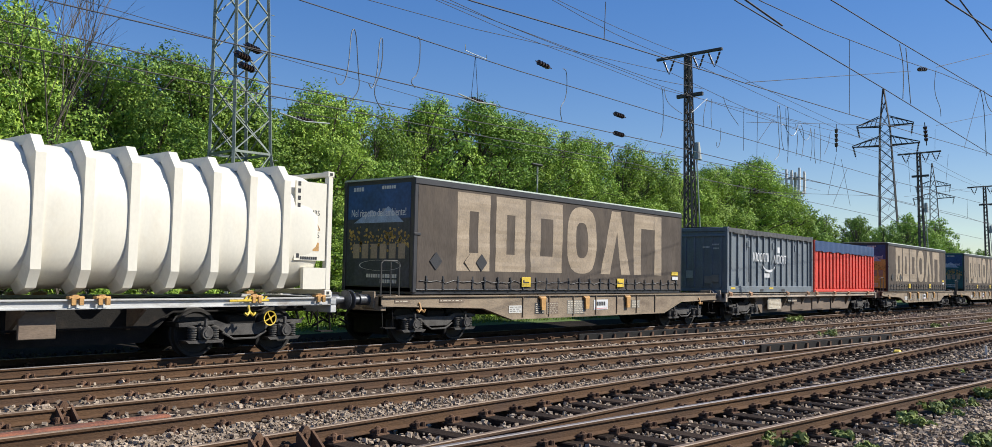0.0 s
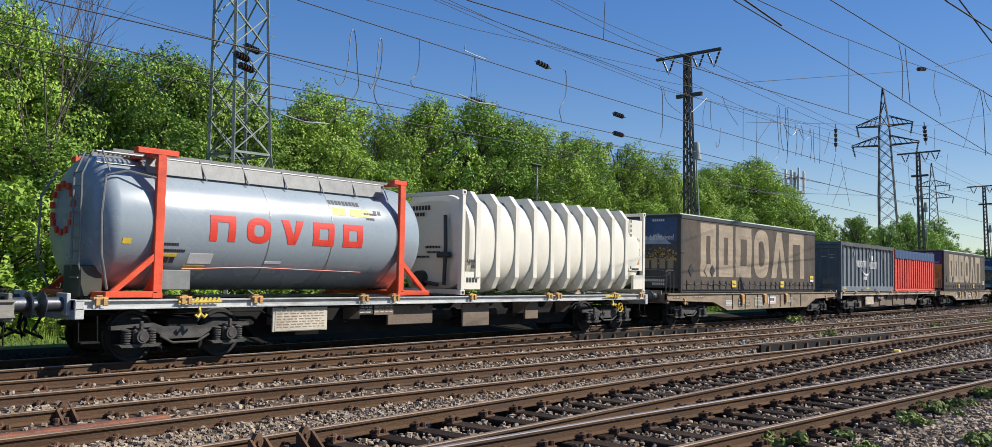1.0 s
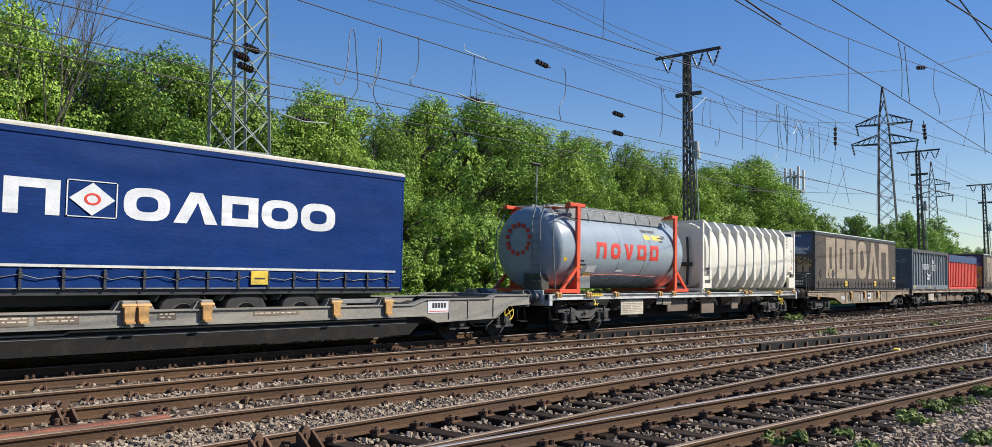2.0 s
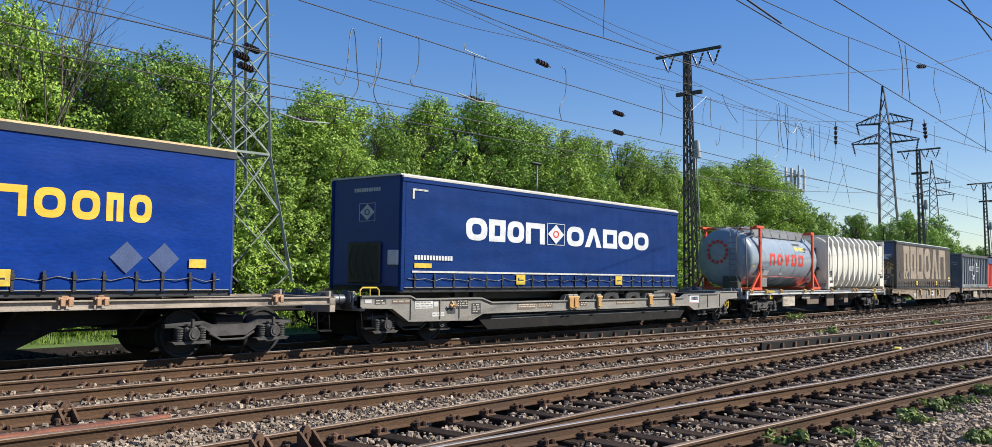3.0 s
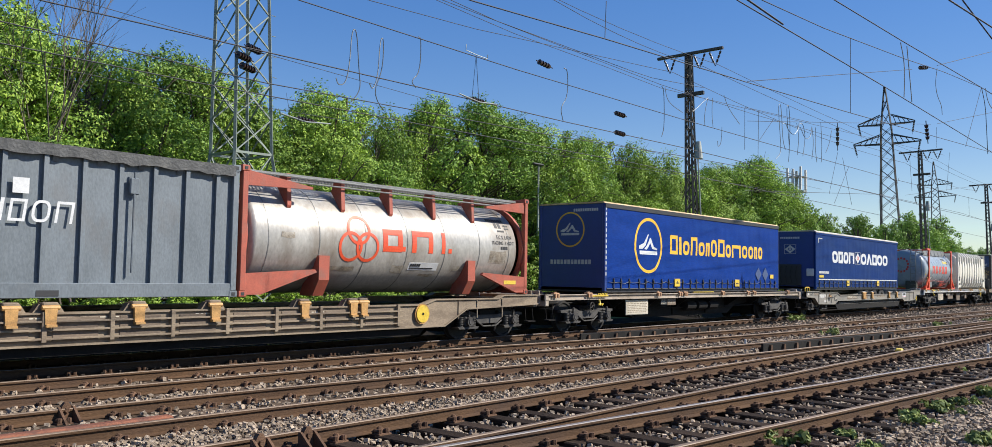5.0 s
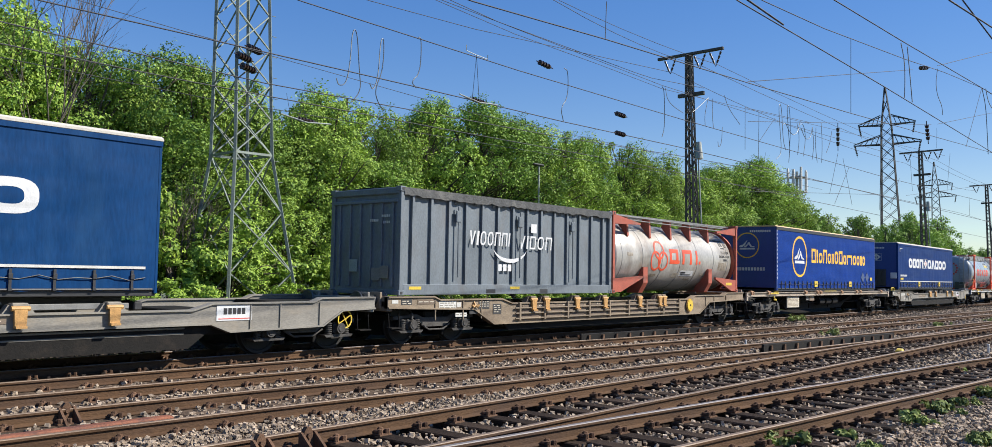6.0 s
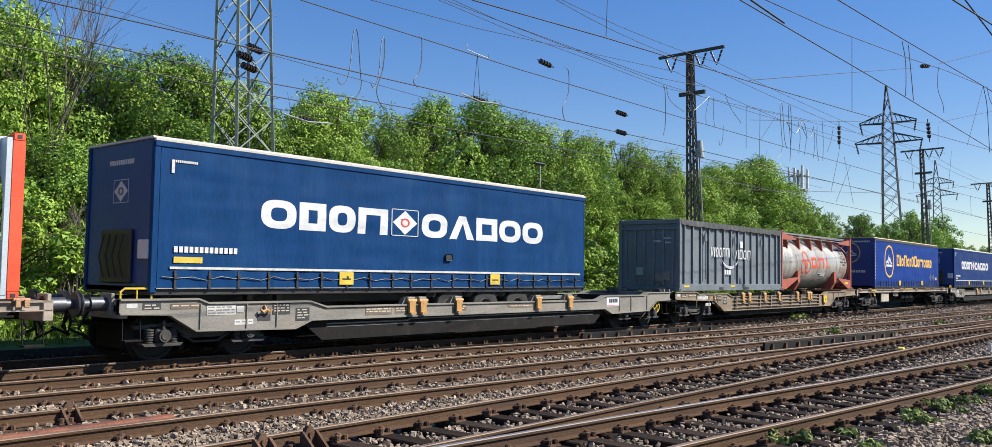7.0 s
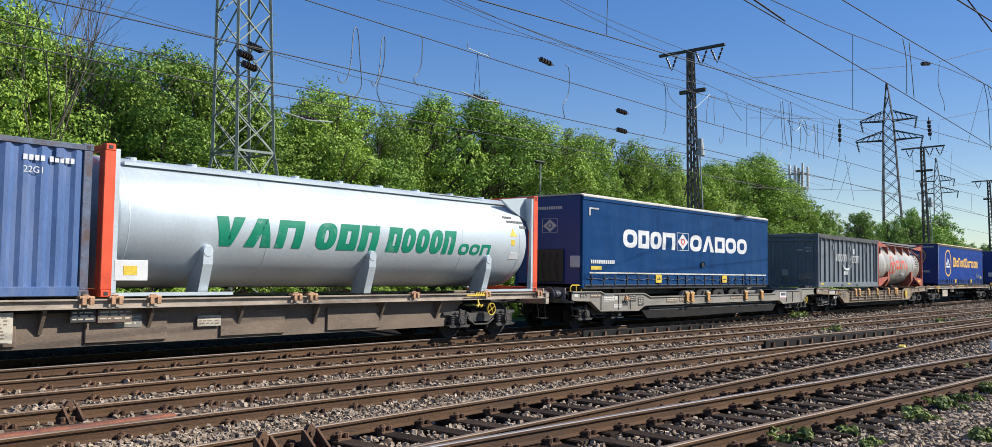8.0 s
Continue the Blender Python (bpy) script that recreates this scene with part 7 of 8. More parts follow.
while x < 120:
    k = rng.randrange(3)
    plant(BUSHES[k], "bush", ("lime green bush at the foot of the trees", "dense green bush beside the line", "rounded bush below the trees")[k], "bushes", x, 23.6 + rng.uniform(-1.1, 1.2), rng.uniform(2.4, 4.4), 3.0, rng.uniform(0, 360), rng.uniform(0.8, 1.15))
    x += rng.uniform(1.3, 2.2) * (1 if x < 60 else 1.8)
x = -6.0
while x < 60:
    k = rng.randrange(3)
    plant(BUSHES[k], "bush", "low sprawling bramble by the grass verge", "bushes", x, 21.6 + rng.uniform(-0.4, 0.5), rng.uniform(1.0, 1.7), 3.0, rng.uniform(0, 360), rng.uniform(1.1, 1.6))
    x += rng.uniform(1.2, 2.4)


def bare_tree(x, y, h, seed, fork):
    """A leafless young tree: upright stems that fork into thin twigs."""
    rng_ = random.Random(seed)

    def grow(bm, p, d, ln, r, depth):
        q = p + d * ln
        rod(bm, p, q, r, 5, r * 0.6)
        if depth:
            for _ in range(3 if depth > 1 else 2):
                e = (d + Vector((rng_.uniform(-0.5, 0.5), rng_.uniform(-0.5, 0.5), rng_.uniform(-0.05, 0.3)))).normalized()
                grow(bm, p.lerp(q, rng_.uniform(0.5, 1.0)), e, ln * rng_.uniform(0.5, 0.75), r * 0.55, depth - 1)
    t = thing("bare_tree", "leafless pale twiggy tree among green ones", "tree")
    for k in range(fork):
        bm = bmesh.new()
        d = Vector((rng_.uniform(-0.25, 0.25), rng_.uniform(-0.2, 0.2), 1)).normalized()
        grow(bm, Vector((rng_.uniform(-0.5, 0.5), rng_.uniform(-0.3, 0.3), 0)), d, h * rng_.uniform(0.45, 0.55), 0.045, 4)
        part("stem", bm, M_TWIG, t)
    t.matrix_basis = pose(x, y, -0.1)


bare_tree(10.9, 26.0, 10.6, 4, 5)
bare_tree(13.6, 23.2, 4.2, 9, 6)
bare_tree(10.4, 22.6, 3.0, 12, 6)


def weed(x, y, s, seed, z=-0.2):
    rng_ = np.random.default_rng(seed)
    blobs = [(rng_.normal() * s * 0.9, rng_.normal() * s * 0.6, s * rng_.uniform(0.05, 0.55), s * rng_.uniform(0.15, 0.4)) for _ in range(11)]
    me = leaf_cloud(rng_, blobs, 420, 0.035 + s * 0.05)
    me.materials.append(M_WEED)
    t = thing("weed", "leafy green weed growing in the ballast", "weed", "weeds")
    bm = bmesh.new()
    for b in blobs:
        rod(bm, (0, 0, -0.05), b[:3], 0.008, 4, 0.004)
    part("stem", bm, M_BLADE, t), part("leaves", me, None, t)
    t.matrix_basis = pose(x, y, z)


for i, (x, y, s) in enumerate(((9.99, 3.93, 0.20), (9.69, 4.07, 0.14), (10.79, 3.51, 0.12), (13.90, 3.14, 0.22), (12.57, 3.11, 0.17), (14.86, 3.05, 0.16), (16.36, 3.04, 0.22), (11.69, 2.15, 0.20), (39, 14.6, 0.45), (29.8, 10.1, 0.35), (10.3, 3.1, 0.1), (12.0, 2.1, 0.15), (20.4, 4.3, 0.12), (40, 9.0, 0.3), (47, 8.4, 0.35))):
    weed(x, y, s, 60 + i)


def grass():
    rng_ = np.random.default_rng(5)
    n = 26000
    x, y = rng_.uniform(-2, 70, n), rng_.uniform(19.8, 23.2, n)
    h = rng_.uniform(0.15, 0.5, n) * (0.6 + 0.5 * np.sin(x * 0.9) * np.sin(y * 1.7) ** 2)
    a = rng_.uniform(0, math.pi, n)
    w = 0.012
    z = np.interp(y, [18.2, 19.4, 22, 60], [-0.25, -0.06, 0.1, 0.3])
    lx, ly = rng_.normal(0, 0.09, n), rng_.normal(0, 0.09, n)
    v = np.stack([np.stack([x - w * np.cos(a), y - w * np.sin(a), z], 1), np.stack([x + w * np.cos(a), y + w * np.sin(a), z], 1), np.stack([x + lx, y + ly, z + h], 1)], 1).reshape(-1, 3)
    me = bpy.data.meshes.new("grass")
    me.from_pydata(v.tolist(), [], np.arange(3 * n).reshape(-1, 3).tolist())
    me.materials.append(M_BLADE)
    tagged(new("grass", me), "bright green uncut grass along the embankment", "grass", kind="stuff")


grass()

# ---------------------------------------------------------------- masts, pylons and wires
SIGHT = Vector((0.766, 0.643, 0))
LEAN = Matrix.Rotation(radians(-1.3), 4, SIGHT)


def lattice(bm, corners, zs, leg, brace, cross=True):
    """Four legs between square sections (half-widths given with heights), braced on every face."""
    def pt(k, z):
        w = float(np.interp(z, [c[0] for c in corners], [c[1] for c in corners]))
        sx, sy = ((-1, -1), (1, -1), (1, 1), (-1, 1))[k % 4]
        return Vector((sx * w, sy * w, z))
    for k in range(4):
        for (za, _), (zb, _) in zip(corners, corners[1:]):
            bar(bm, pt(k, za), pt(k, zb), leg)
    for i, (za, zb) in enumerate(zip(zs, zs[1:])):
        for k in range(4):
            a, b = (k, k + 1) if (i + k) % 2 else (k + 1, k)
            bar(bm, pt(a, za), pt(b, zb), brace)
            if cross:
                bar(bm, pt(b, za), pt(a, zb), brace)


def steel_tower(x, y):
    t = thing("lattice_tower", "tall pale green-grey lattice power mast", "lattice mast")
    bm = bmesh.new()
    cs = [(-0.2, 1.3), (5.15, 0.64), (18.0, 0.42)]
    zs = [-0.2, 1.6, 3.4, 5.15] + [5.15 + 12.85 * k / 12 for k in range(1, 13)]
    lattice(bm, cs, zs, 0.085, 0.036)
    part("lattice", bm, M_STEEL_GREEN, t)
    bm = bmesh.new()
    for sx, sy in ((-1, -1), (1, -1), (1, 1), (-1, 1)):
        bar(bm, (sx * 0.64, sy * 0.64, 5.15), (-sy * 0.64, sx * 0.64, 5.15), 0.07)
    part("waist_ring", bm, M_STEEL_GREEN, t)
    for k in range(40):
        z = 0.5 + k * 0.32
        w = float(np.interp(z, [-0.2, 5.15, 18], [1.3, 0.64, 0.42])) + 0.05
        part("step_bolt", made(rod, (w, -w, z), (w + 0.14, -w, z), 0.012, 5), M_STEEL_GREEN, t) if k % 2 == 0 else None
    for z, d in ((8.25, 0.0), (7.95, -0.35), (7.65, -0.2)):
        ins = part("insulator", insulator_bm((0.2 + d - 0.62, -0.9, z), (0.75 + d - 0.62, -0.75, z - 0.05), 5, 0.11), M_INSULATOR, t, "brown ribbed insulator string")
    t.matrix_basis = pose(x, y, 0) @ LEAN


def insulator_bm(a, b, n, r):
    """A rod with n dished sheds."""
    bm = bmesh.new()
    a, b = Vector(a), Vector(b)
    rod(bm, a.lerp(b, -0.25), a.lerp(b, 1.25), 0.018, 6)
    for k in range(n):
        c = a.lerp(b, (k + 0.5) / n)
        d = (b - a) / n * 0.38
        rod(bm, c - d, c + d, r, 12, r * 0.72)
    return bm


M_STEEL_GREEN = mat("green_grey_steel", (0.20, 0.235, 0.20), 0.6, 0.1, var=0.2, scale=3, fine=30, bump=0.1, dirt=(0.09, 0.07, 0.05), dirt_amount=0.25)


def line_mast(x, y, h=12.25, lean=-1.2):
    """Railway feeder mast: slim dark lattice post, raked crossarm with V insulators."""
    t = thing("line_mast", "dark steel railway mast with feeder crossarm", "railway mast", "line masts")
    bm = bmesh.new()
    lattice(bm, [(-0.2, 0.25), (h, 0.105)], [-0.2 + (h + 0.2) * k / 30 for k in range(31)], 0.085, 0.04, False)
    part("post", bm, M_STEEL_DARK, t)
    part("crossarm", made(box, -0.08, 0.08, -1.75, 1.65, h - 0.02, h + 0.11, 0.015), M_STEEL_DARK, t)
    for yy in (-1.35, -0.55, 1.0):
        for d in (-1, 1):
            part("insulator", insulator_bm((0, yy + d * 0.28, h - 0.08), (0, yy + d * 0.06, h - 0.62), 3, 0.055), M_INSULATOR, t)
    part("side_bracket", made(box, -0.08, 0.08, -0.75, 0.6, h - 2.0, h - 1.82, 0.02), M_STEEL_DARK, t)
    part("balance_weight", made(rod, (0.0, -0.42, h - 5.0), (0.0, -0.42, h - 4.2), 0.2, 14, 0.12), M_STEEL_GREY, t, "grey bell-shaped weight")
    part("downpipe", made(rod, (0.25, -0.5, 0), (0.05, -0.36, h - 5.0), 0.035, 8), M_STEEL_GREY, t)
    t.matrix_basis = pose(x, y, 0) @ Matrix.Rotation(radians(lean), 4, SIGHT)


def pylon(x, y, h, lean=-1.9):
    """High-voltage pylon with two tiers of tapered arms."""
    t = thing("power_pylon", "tall grey high-voltage lattice pylon", "pylon", "pylons")
    bm = bmesh.new()
    lattice(bm, [(0, 1.75), (h * 0.3, 1.25), (h * 0.8, 0.7), (h, 0.06)], [h * 0.8 * (1 - (1 - k / 13) ** 1.15) for k in range(14)] + [h * 0.87, h * 0.94, h * 0.995], 0.14, 0.065)
    part("lattice", bm, M_STEEL_DARK, t)
    for z, w in ((0.815, 3.9), (0.72, 4.6)):
        for d in (-1, 1):
            bm = bmesh.new()
            for s2 in (-0.7, 0.7):
                bar(bm, (s2, d * 0.7, h * z), (0, d * w, h * z + 0.1), 0.15)
                bar(bm, (s2, d * 0.7, h * z + 1.4), (0, d * w, h * z + 0.25), 0.12)
            for k in range(1, 5):
                f = k / 5
                bar(bm, (0, d * (0.7 + (w - 0.7) * f), h * z + 0.1), (0, d * (0.7 + (w - 0.7) * (f - 0.12)), h * z + 1.4 * (1 - f) + 0.2), 0.1)
            part("crossarm", bm, M_STEEL_DARK, t)
            part("insulator", insulator_bm((0, d * w * 0.96, h * z), (0, d * w * 0.9, h * z - 1.4), 6, 0.14), M_INSULATOR, t)
    t.matrix_basis = pose(x, y, 0, 0, 0, 12) @ Matrix.Rotation(radians(lean), 4, Matrix.Rotation(radians(-12), 3, "Z") @ SIGHT)


steel_tower(15.15, 22.6)
line_mast(37.2, 19.0), line_mast(79.0, 19.0, 12.6, -1.9), line_mast(105.8, 19.0, 12.2, -2.0), line_mast(150.0, 19.0)
pylon(135.2, 37.0, 30.4)
pylon(231.0, 52.6, 31.0, -2.1)
lm = thing("lamp_post", "slender grey lamp post with flat head", "lamp post")
part("pole", made(rod, (0, 0, 0), (0, 0, 6.7), 0.06, 10, 0.04), M_STEEL_GREY, lm)
part("lamp_head", made(box, -0.5, 0.3, -0.12, 0.12, 6.7, 6.8, 0.04), M_STEEL_DARK, lm)
lm.matrix_basis = pose(31.7, 24.0, 0)
ct = thing("antenna_mast", "distant antenna mast with white panel antennas", "antenna mast")
part("pole", made(rod, (0, 0, 0), (0, 0, 25), 0.5, 10, 0.3), M_STEEL_GREY, ct)
part("platform", made(rod, (0, 0, 20.4), (0, 0, 20.7), 2.2, 12), M_STEEL_GREY, ct)
part("platform", made(rod, (0, 0, 23.6), (0, 0, 23.8), 1.8, 12), M_STEEL_GREY, ct)
for k in range(8):
    a = k * math.pi / 4
    part("panel_antenna", made(box, 2 * math.cos(a) - 0.25, 2 * math.cos(a) + 0.25, 2 * math.sin(a) - 0.2, 2 * math.sin(a) + 0.2, 20.9, 24.8 + (k % 3) * 0.5, 0.05), M_PALE, ct)
ct.matrix_basis = pose(184.7, 70, 0)


def wire(pts, r=0.011, label="taut bare overhead wire", name="overhead_wire", sag=0.0):
    """A wire through a few points chosen to fit the camera's view, with a little sag between them."""
    bm = bmesh.new()
    out = []
    for a, b in zip(pts, pts[1:]):
        for k in range(6 if sag else 1):
            f = k / 6
            p = Vector(a).lerp(Vector(b), f)
            p.z -= sag * 4 * f * (1 - f)
            out.append(p)
    out.append(Vector(pts[-1]))
    pipe(bm, out, r, 5)
    t = thing(name, label, "overhead wire", "overhead wires")
    part("strand", bm, M_WIRE, t)
    return t


def curl(pts, r=0.013):
    """A stiff jumper hanging in a smooth curve."""
    v = [Vector(p) for p in pts]
    for _ in range(2):
        q = [v[0]]
        for a, b in zip(v, v[1:]):
            q += [a.lerp(b, 0.25), a.lerp(b, 0.75)]
        v = q + [v[-1]]
    t = thing("jumper_wire", "loose curved jumper hanging between wires", "jumper wire", "jumper wires")
    part("strand", made(pipe, v, r, 5), M_JUMPER, t)


M_JUMPER = mat("weathered_copper", (0.16, 0.17, 0.17), 0.5, 0.4, var=0.2, bump=0.05)
# These two are set back along sight lines, so shadows miss the train.
wire([(-12.17, 15.7, 8.28), (11.85, 15.7, 7.73), (19.72, 15.7, 7.67), (29.7, 15.7, 7.72), (55.98, 15.7, 8.03), (97.36, 14.6, 8.64), (170.39, 10.95, 8.03)], 0.014, "upper carrier wire set back to fit the view")
wire([(-12.17, 15.7, 6.33), (6.33, 15.7, 6.32), (15.58, 15.7, 6.44), (21.91, 15.7, 6.49), (29.45, 15.7, 6.63), (73.02, 14.6, 6.63), (170.39, 10.95, 6.57)], 0.014, "contact wire set back to fit the view")
wire([(-5, 9.6, 6.0), (10.76, 9.6, 6.28), (14.87, 9.6, 6.54), (22.7, 9.6, 6.95), (30.4, 9.6, 7.39), (54.4, 9.6, 8.88)], 0.013, "rising carrier wire over the side track")
wire([(0, 6.75, 7.2), (15, 6.75, 6.81), (24, 6.75, 6.82), (38, 6.75, 6.74), (120, 5.5, 6.8)], 0.013, "carrier wire over the straight track")
wire([(15, 6.75, 6.95), (17.1, 6.75, 6.87)], 0.02, "thick spliced carrier wire section")
wire([(0, 4.2, 4.9), (12.6, 4.2, 5.72), (16.05, 4.2, 5.88), (22.6, 4.2, 6.22), (60, 4.2, 8.0)], 0.009, "thin wire over the diverging track")
wire([(2, 2.0, 4.0), (9.34, 2.0, 4.46), (11.5, 2.0, 4.68), (30, 2, 6.2)], 0.009, "thin wire near the verge")
wire([(0, 20.1, 9.9), (17.7, 20.1, 10.1), (22.7, 20.1, 10.35), (37.0, 20.0, 11.5)], 0.012, "feeder wire to the mast arm")
wire([(0, 18.9, 10.6), (19.8, 18.9, 10.4), (33.9, 18.9, 10.2), (43.8, 18.9, 10.4), (67.7, 18.9, 11.2)], 0.012, "slack feeder wire behind the train")
wire([(19.4, 18.5, 10.33), (22.0, 18.5, 10.18), (25.88, 18.5, 10.17), (30.84, 18.5, 10.15), (32.41, 18.5, 10.18), (37.2, 18.5, 10.6)], 0.012, "slack feeder wire behind the train")
wire([(37, 20.0, 11.5), (77, 20.0, 11.5), (104, 20, 11.5)], 0.013, "feeder wire between mast arms", sag=0.5)
wire([(2, 18.0, 12.2), (24.6, 18, 11.45), (36.6, 18.2, 11.45), (76.6, 18.2, 11.5), (104, 18.2, 11.5)], 0.012, "feeder wire over the verge", sag=0.25)
wire([(2, 17.5, 10.6), (18, 17.5, 9.69), (21.7, 17.5, 9.52), (26.9, 17.5, 9.5), (31.4, 17.5, 9.43), (39.5, 17.5, 9.89), (79, 17.5, 12.2)], 0.010, "slanting stay wire beside the line")
wire([(2, 17.6, 12.0), (20, 17.6, 11.5), (36.6, 17.5, 11.45), (76.6, 17.5, 11.5), (104, 17.5, 11.5)], 0.011, "outer feeder wire on the mast arm", sag=0.25)
wire([(-10, 15.9, 6.6), (5.8, 15.9, 5.85), (11.1, 15.9, 5.76), (22, 15.9, 6.04), (30, 15.9, 6.36), (45.7, 15.9, 6.8), (77, 15.9, 7.2), (140, 15.9, 6.6)], 0.012, "carrier wire above the train")
wire([(-10, 15.9, 5.5), (9.3, 15.9, 5.47), (16.8, 15.9, 5.55), (26.6, 15.9, 5.7), (140, 15.9, 5.6)], 0.012, "contact wire above the train")
wire([(0, 22, 6.7), (13.5, 22, 6.54), (23.2, 22, 6.74), (60, 22, 7.5)], 0.010, "thin wire in front of the trees")
wire([(0, 21, 8.5), (12, 21, 8.0), (24, 21, 7.6), (60, 21, 7.9)], 0.009, "thin wire before the trees")
wire([(20.5, 9.0, 6.61), (35.7, 9.0, 9.86)], 0.009, "thin slanting cross-span wire"), wire([(26.4, 6, 7.75), (34.3, 6, 9.81)], 0.009, "thin slanting cross-span wire")
wire([(31.9, 14, 7.79), (59.8, 14, 11.69)], 0.010, "thin rising cross-span wire"), wire([(39.5, 9, 8.29), (51.2, 9, 10.59)], 0.010, "thin rising cross-span wire")
wire([(14.91, 9.6, 7.34), (14.87, 9.6, 6.54)], 0.008, "short upright dropper wire"), wire([(30.32, 9.6, 10.0), (30.26, 9.6, 7.39)], 0.010, "short upright dropper wire")
wire([(0, 5.2, 5.3), (12.4, 5.2, 5.86), (15.0, 5.2, 6.04), (20.1, 5.2, 6.53), (23.5, 5.2, 6.9), (28.0, 5.2, 7.3), (60, 5.2, 8.6)], 0.008, "thin wire beside the straight track")
wire([(4, 2.0, 5.0), (9.84, 2.0, 4.61), (11.45, 2.0, 4.53), (20, 2.0, 4.3)], 0.008, "thin wire near the verge")
for a, b in (((31.63, 8.24), (31.62, 6.64)), ((32.94, 8.33), (32.87, 6.42)), ((32.94, 7.13), (34.54, 8.31)), ((31.62, 5.05), (49.49, 6.36)), ((53.8, 6.67), (77.15, 9.41)), ((42.2, 7.78), (41.0, 5.7)), ((42.9, 7.61), (44.2, 5.43)), ((43.8, 7.27), (41.7, 5.31)), ((49.0, 8.24), (48.7, 5.48)), ((52.5, 7.55), (50.6, 5.61)), ((61.2, 11.69), (61.1, 10.35)), ((54.8, 8.9), (55.2, 7.05)), ((64.7, 10.45), (63.7, 7.77)), ((70.3, 7.87), (70.4, 6.49)), ((31.63, 8.29), (38.6, 8.72))):
    wire([(a[0], 14.0, a[1]), (b[0], 14.0, b[1])], 0.009, "short slanting dropper wire")
wire([(22.6, 4.2, 6.22), (20.87, 4.2, 4.62)], 0.005, "short slanting dropper wire")
curl([(13.5, 16.43, 6.39), (13.57, 16.43, 6.22), (13.8, 16.43, 6.29), (13.92, 16.43, 6.82), (13.96, 16.43, 7.69), (14.12, 16.43, 7.72), (14.22, 16.43, 6.72), (14.3, 16.43, 6.24), (14.0, 16.43, 5.88)])
curl([(14.58, 16.43, 6.45), (14.69, 16.43, 6.28), (14.86, 16.43, 6.67), (14.91, 16.43, 7.69), (15.04, 16.43, 7.69), (15.01, 16.43, 6.86), (14.75, 16.43, 6.33), (14.86, 16.43, 6.02), (15.09, 16.43, 5.84)])
curl([(15.55, 15.7, 7.74), (15.66, 15.7, 7.72), (15.64, 15.7, 6.82), (15.31, 15.7, 6.54), (15.51, 15.7, 6.41)])
curl([(21.98, 15.7, 8.18), (22.2, 15.7, 8.15), (22.21, 15.7, 7.3), (21.81, 15.7, 6.89), (21.98, 15.7, 6.5)])
curl([(26.94, 15, 8.4), (27.1, 15, 8.3), (27.14, 15, 6.97), (26.95, 15, 6.61)])
for pts in (((27.17, 8.4), (27.31, 8.01), (27.73, 7.83), (28.5, 7.7)), ((29.29, 7.87), (29.85, 8.19), (30.53, 8.6)), ((30.53, 8.6), (30.22, 7.89), (30.27, 7.48)), ((30.91, 8.64), (30.86, 7.99), (30.97, 7.51)), ((31.75, 7.64), (31.69, 6.98), (31.41, 6.77), (31.36, 7.02)), ((31.92, 8.93), (32.32, 8.47), (33.39, 7.98))):
    curl([(x, 15.0, z) for x, z in pts], 0.011)
for pts in (((30.95, 6.09), (31.49, 6.39), (31.31, 7.31), (31.2, 8.13), (31.38, 8.23), (31.5, 7.94), (31.61, 6.88), (31.86, 6.55)), ((32.16, 6.11), (32.29, 6.6), (32.11, 7.43), (31.99, 8.23), (32.24, 8.3), (32.36, 7.46), (32.23, 6.48)),
            ((31.62, 7.48), (31.86, 7.59), (32.17, 7.32), (32.68, 7.19), (33.14, 7.45), (33.27, 7.77)), ((33.01, 7.73), (33.27, 7.22), (33.06, 6.5)), ((33.27, 7.72), (33.67, 7.82), (33.94, 7.31), (33.66, 6.52)), ((33.4, 7.61), (33.94, 7.18), (34.49, 7.38), (34.64, 7.81)),
            ((34.64, 7.81), (34.84, 7.17), (34.62, 6.5)), ((35.06, 7.84), (34.98, 7.06), (35.18, 6.44)), ((35.65, 8.14), (35.78, 7.29), (35.69, 6.49)), ((36.93, 7.97), (36.68, 7.4), (36.22, 6.95))):
    curl([(x, 12.5, z) for x, z in pts], 0.011)
curl([(39.59, 9, 10.65), (39.24, 9, 9.96), (39.53, 9, 9.48), (40.27, 9, 9.19), (40.36, 9, 8.8)])
curl([(22.61, 4.2, 6.22), (23.01, 4.2, 5.87), (23.11, 4.2, 5.35), (23.2, 4.2, 4.73)], 0.008), curl([(23.04, 4.2, 6.28), (23.31, 4.2, 5.99), (23.9, 4.2, 5.9)], 0.008)
curl([(25.61, 6.75, 8.35), (25.96, 6.75, 7.9), (25.98, 6.75, 7.3), (25.9, 6.75, 6.85)]), curl([(26.25, 6.75, 8.38), (26.5, 6.75, 7.6), (26.71, 6.75, 6.85)])
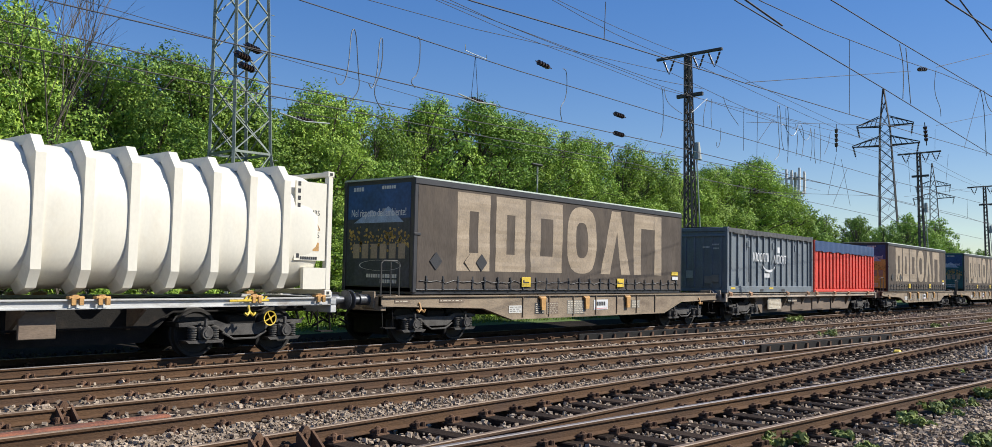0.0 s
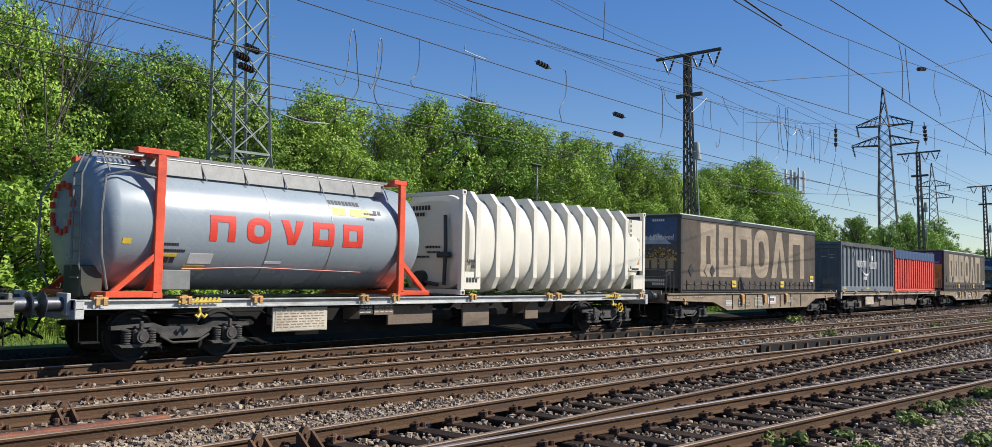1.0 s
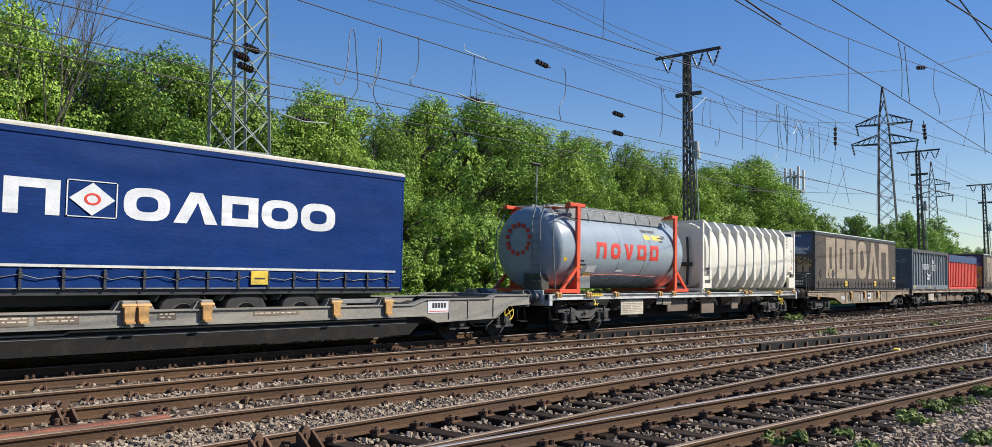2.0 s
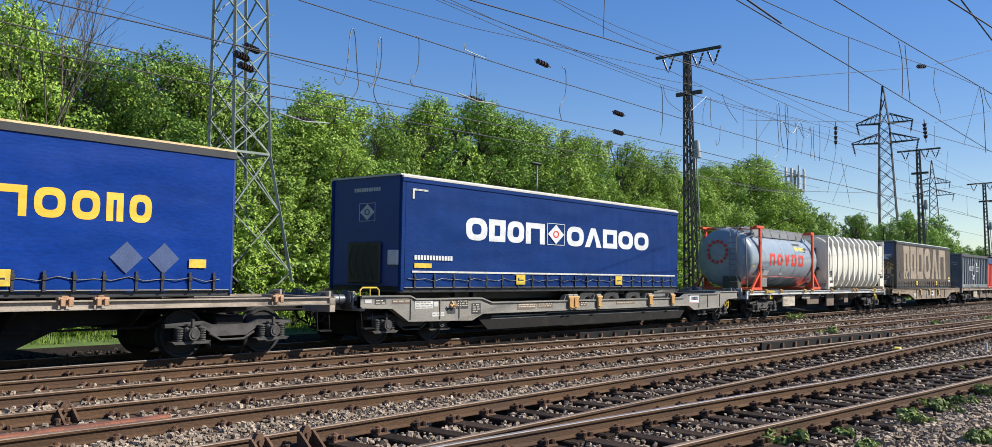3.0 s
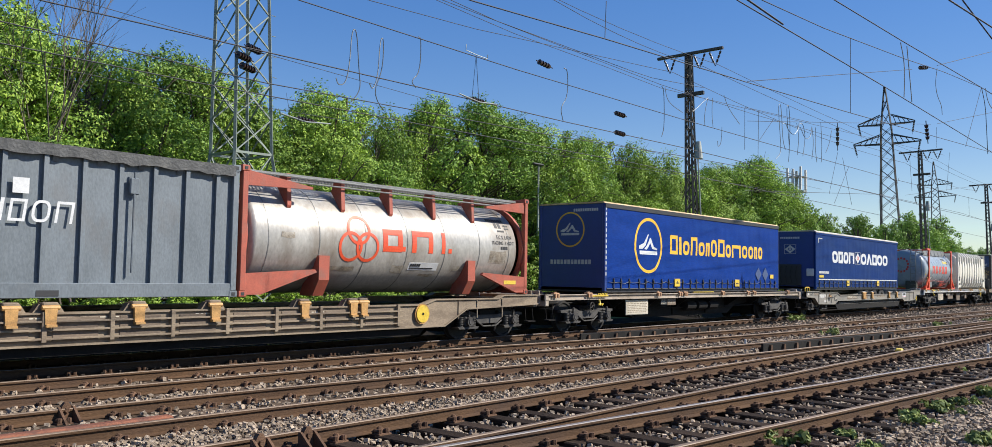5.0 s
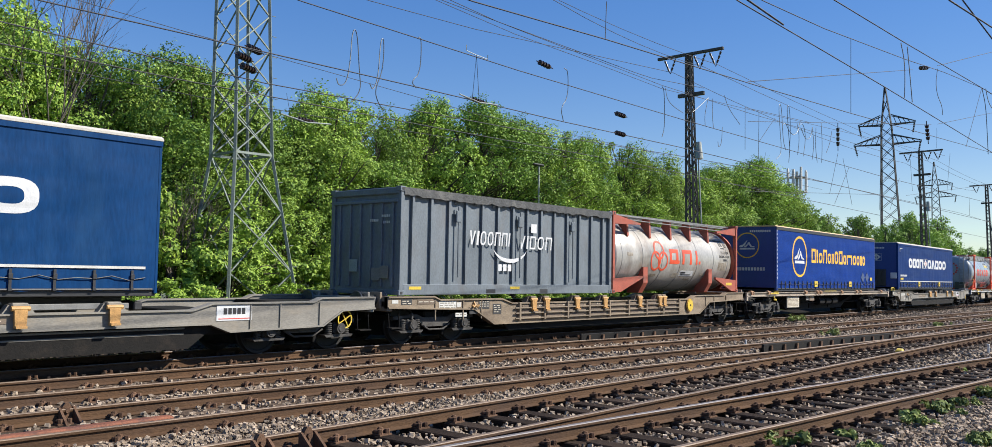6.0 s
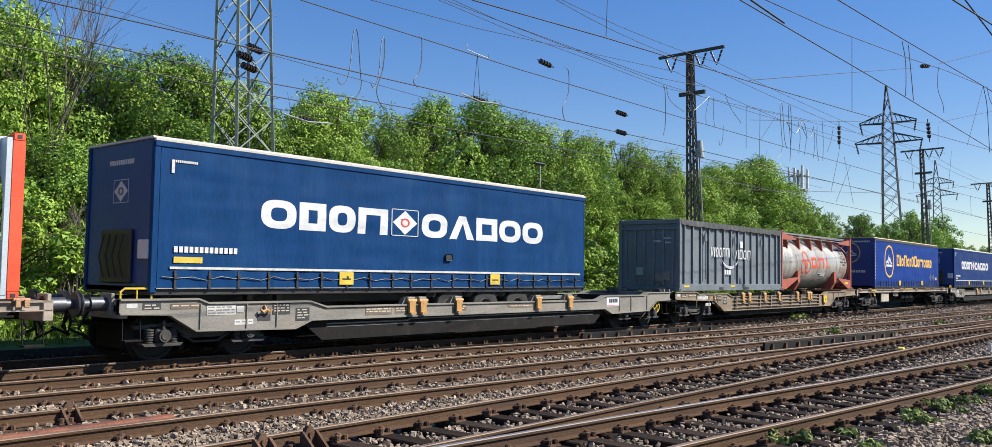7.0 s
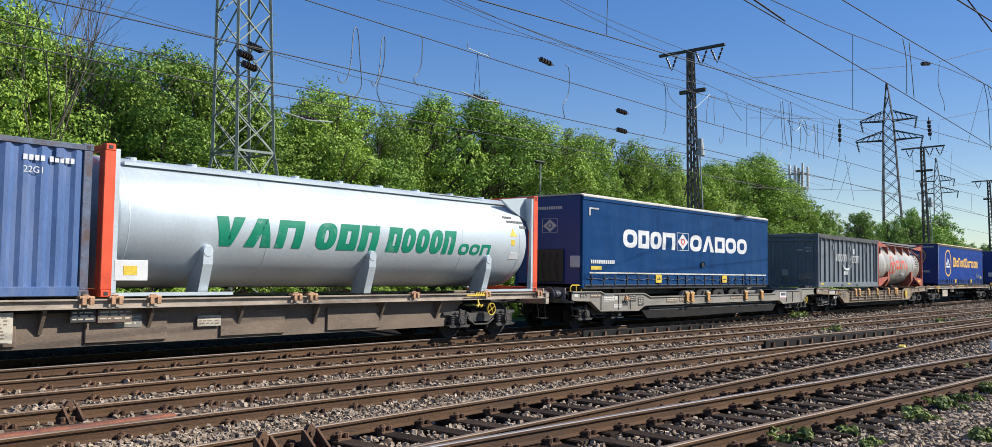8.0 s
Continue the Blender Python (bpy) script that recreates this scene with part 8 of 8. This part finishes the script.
for i, (a, b, n) in enumerate((((20.69, 15.7, 8.12), (21.24, 15.7, 8.07), 4), ((25.07, 15.7, 7.23), (25.62, 15.7, 7.21), 5), ((25.07, 15.7, 6.57), (25.62, 15.7, 6.56), 5), ((36.9, 9, 10.16), (38.0, 9, 10.38), 4), ((42.2, 14, 9.0), (42.2, 14, 8.1), 4), ((37.7, 9, 8.0), (37.9, 9, 7.4), 4))):
    t = thing("line_insulator", "dark brown ribbed insulator in an overhead wire", "insulator", "line insulators")
    part("insulator_body", insulator_bm(a, b, n, 0.085), M_INSULATOR, t)


def section_insulator(x, y, z, ztop, yoke=True):
    t = thing("section_insulator", "pale section insulator hung under the carrier wire", "section insulator", "section insulators")
    bm = bmesh.new()
    pipe(bm, [(x - 0.75, y, z + 0.06), (x, y - 0.08, z - 0.06), (x + 0.85, y, z + 0.02)], 0.016, 6)
    pipe(bm, [(x - 0.75, y, z + 0.06), (x, y + 0.08, z - 0.03), (x + 0.85, y, z + 0.02)], 0.016, 6)
    part("runner", bm, M_STEEL_GREY, t)
    part("core", insulator_bm((x - 0.2, y, z + 0.02), (x + 0.3, y, z), 5, 0.05), M_INSULATOR, t)
    part("hanger", made(pipe, [(x - 0.22, y, z + 0.03), (x - 0.08, y, ztop), (x + 0.06, y, z + 0.03)], 0.009, 5), M_WIRE, t)
    part("yoke", made(pipe, [(x - 0.5, y, ztop + 0.2), (x - 0.5, y, ztop + 0.04), (x - 0.08, y, ztop), (x + 0.4, y, ztop - 0.02), (x + 0.4, y, ztop + 0.1)], 0.012, 5), M_STEEL_GREY, t) if yoke else None


section_insulator(17.89, 15.7, 6.48, 7.74)
section_insulator(13.8, 18.0, 5.56, 5.9, False)


# ---------------------------------------------------------------- motion
def motions():
    """The train rolls past at an even 13.4 m/s, its wheels turning with it."""
    def run(t):
        return 13.4058 * (t - 4) + 0.0163 * (t - 4) ** 2
    for ob, x0 in MOVING:
        walk(ob, [(t, pose(x0 + run(t), 15.9, 0)) for t in range(9)])
    for ob, a in ROLLING:
        walk(ob, [(k / 30, pose(a, 0, 0.46, 0, math.degrees(run(k / 30) / 0.46), 0)) for k in range(241)])


motions()
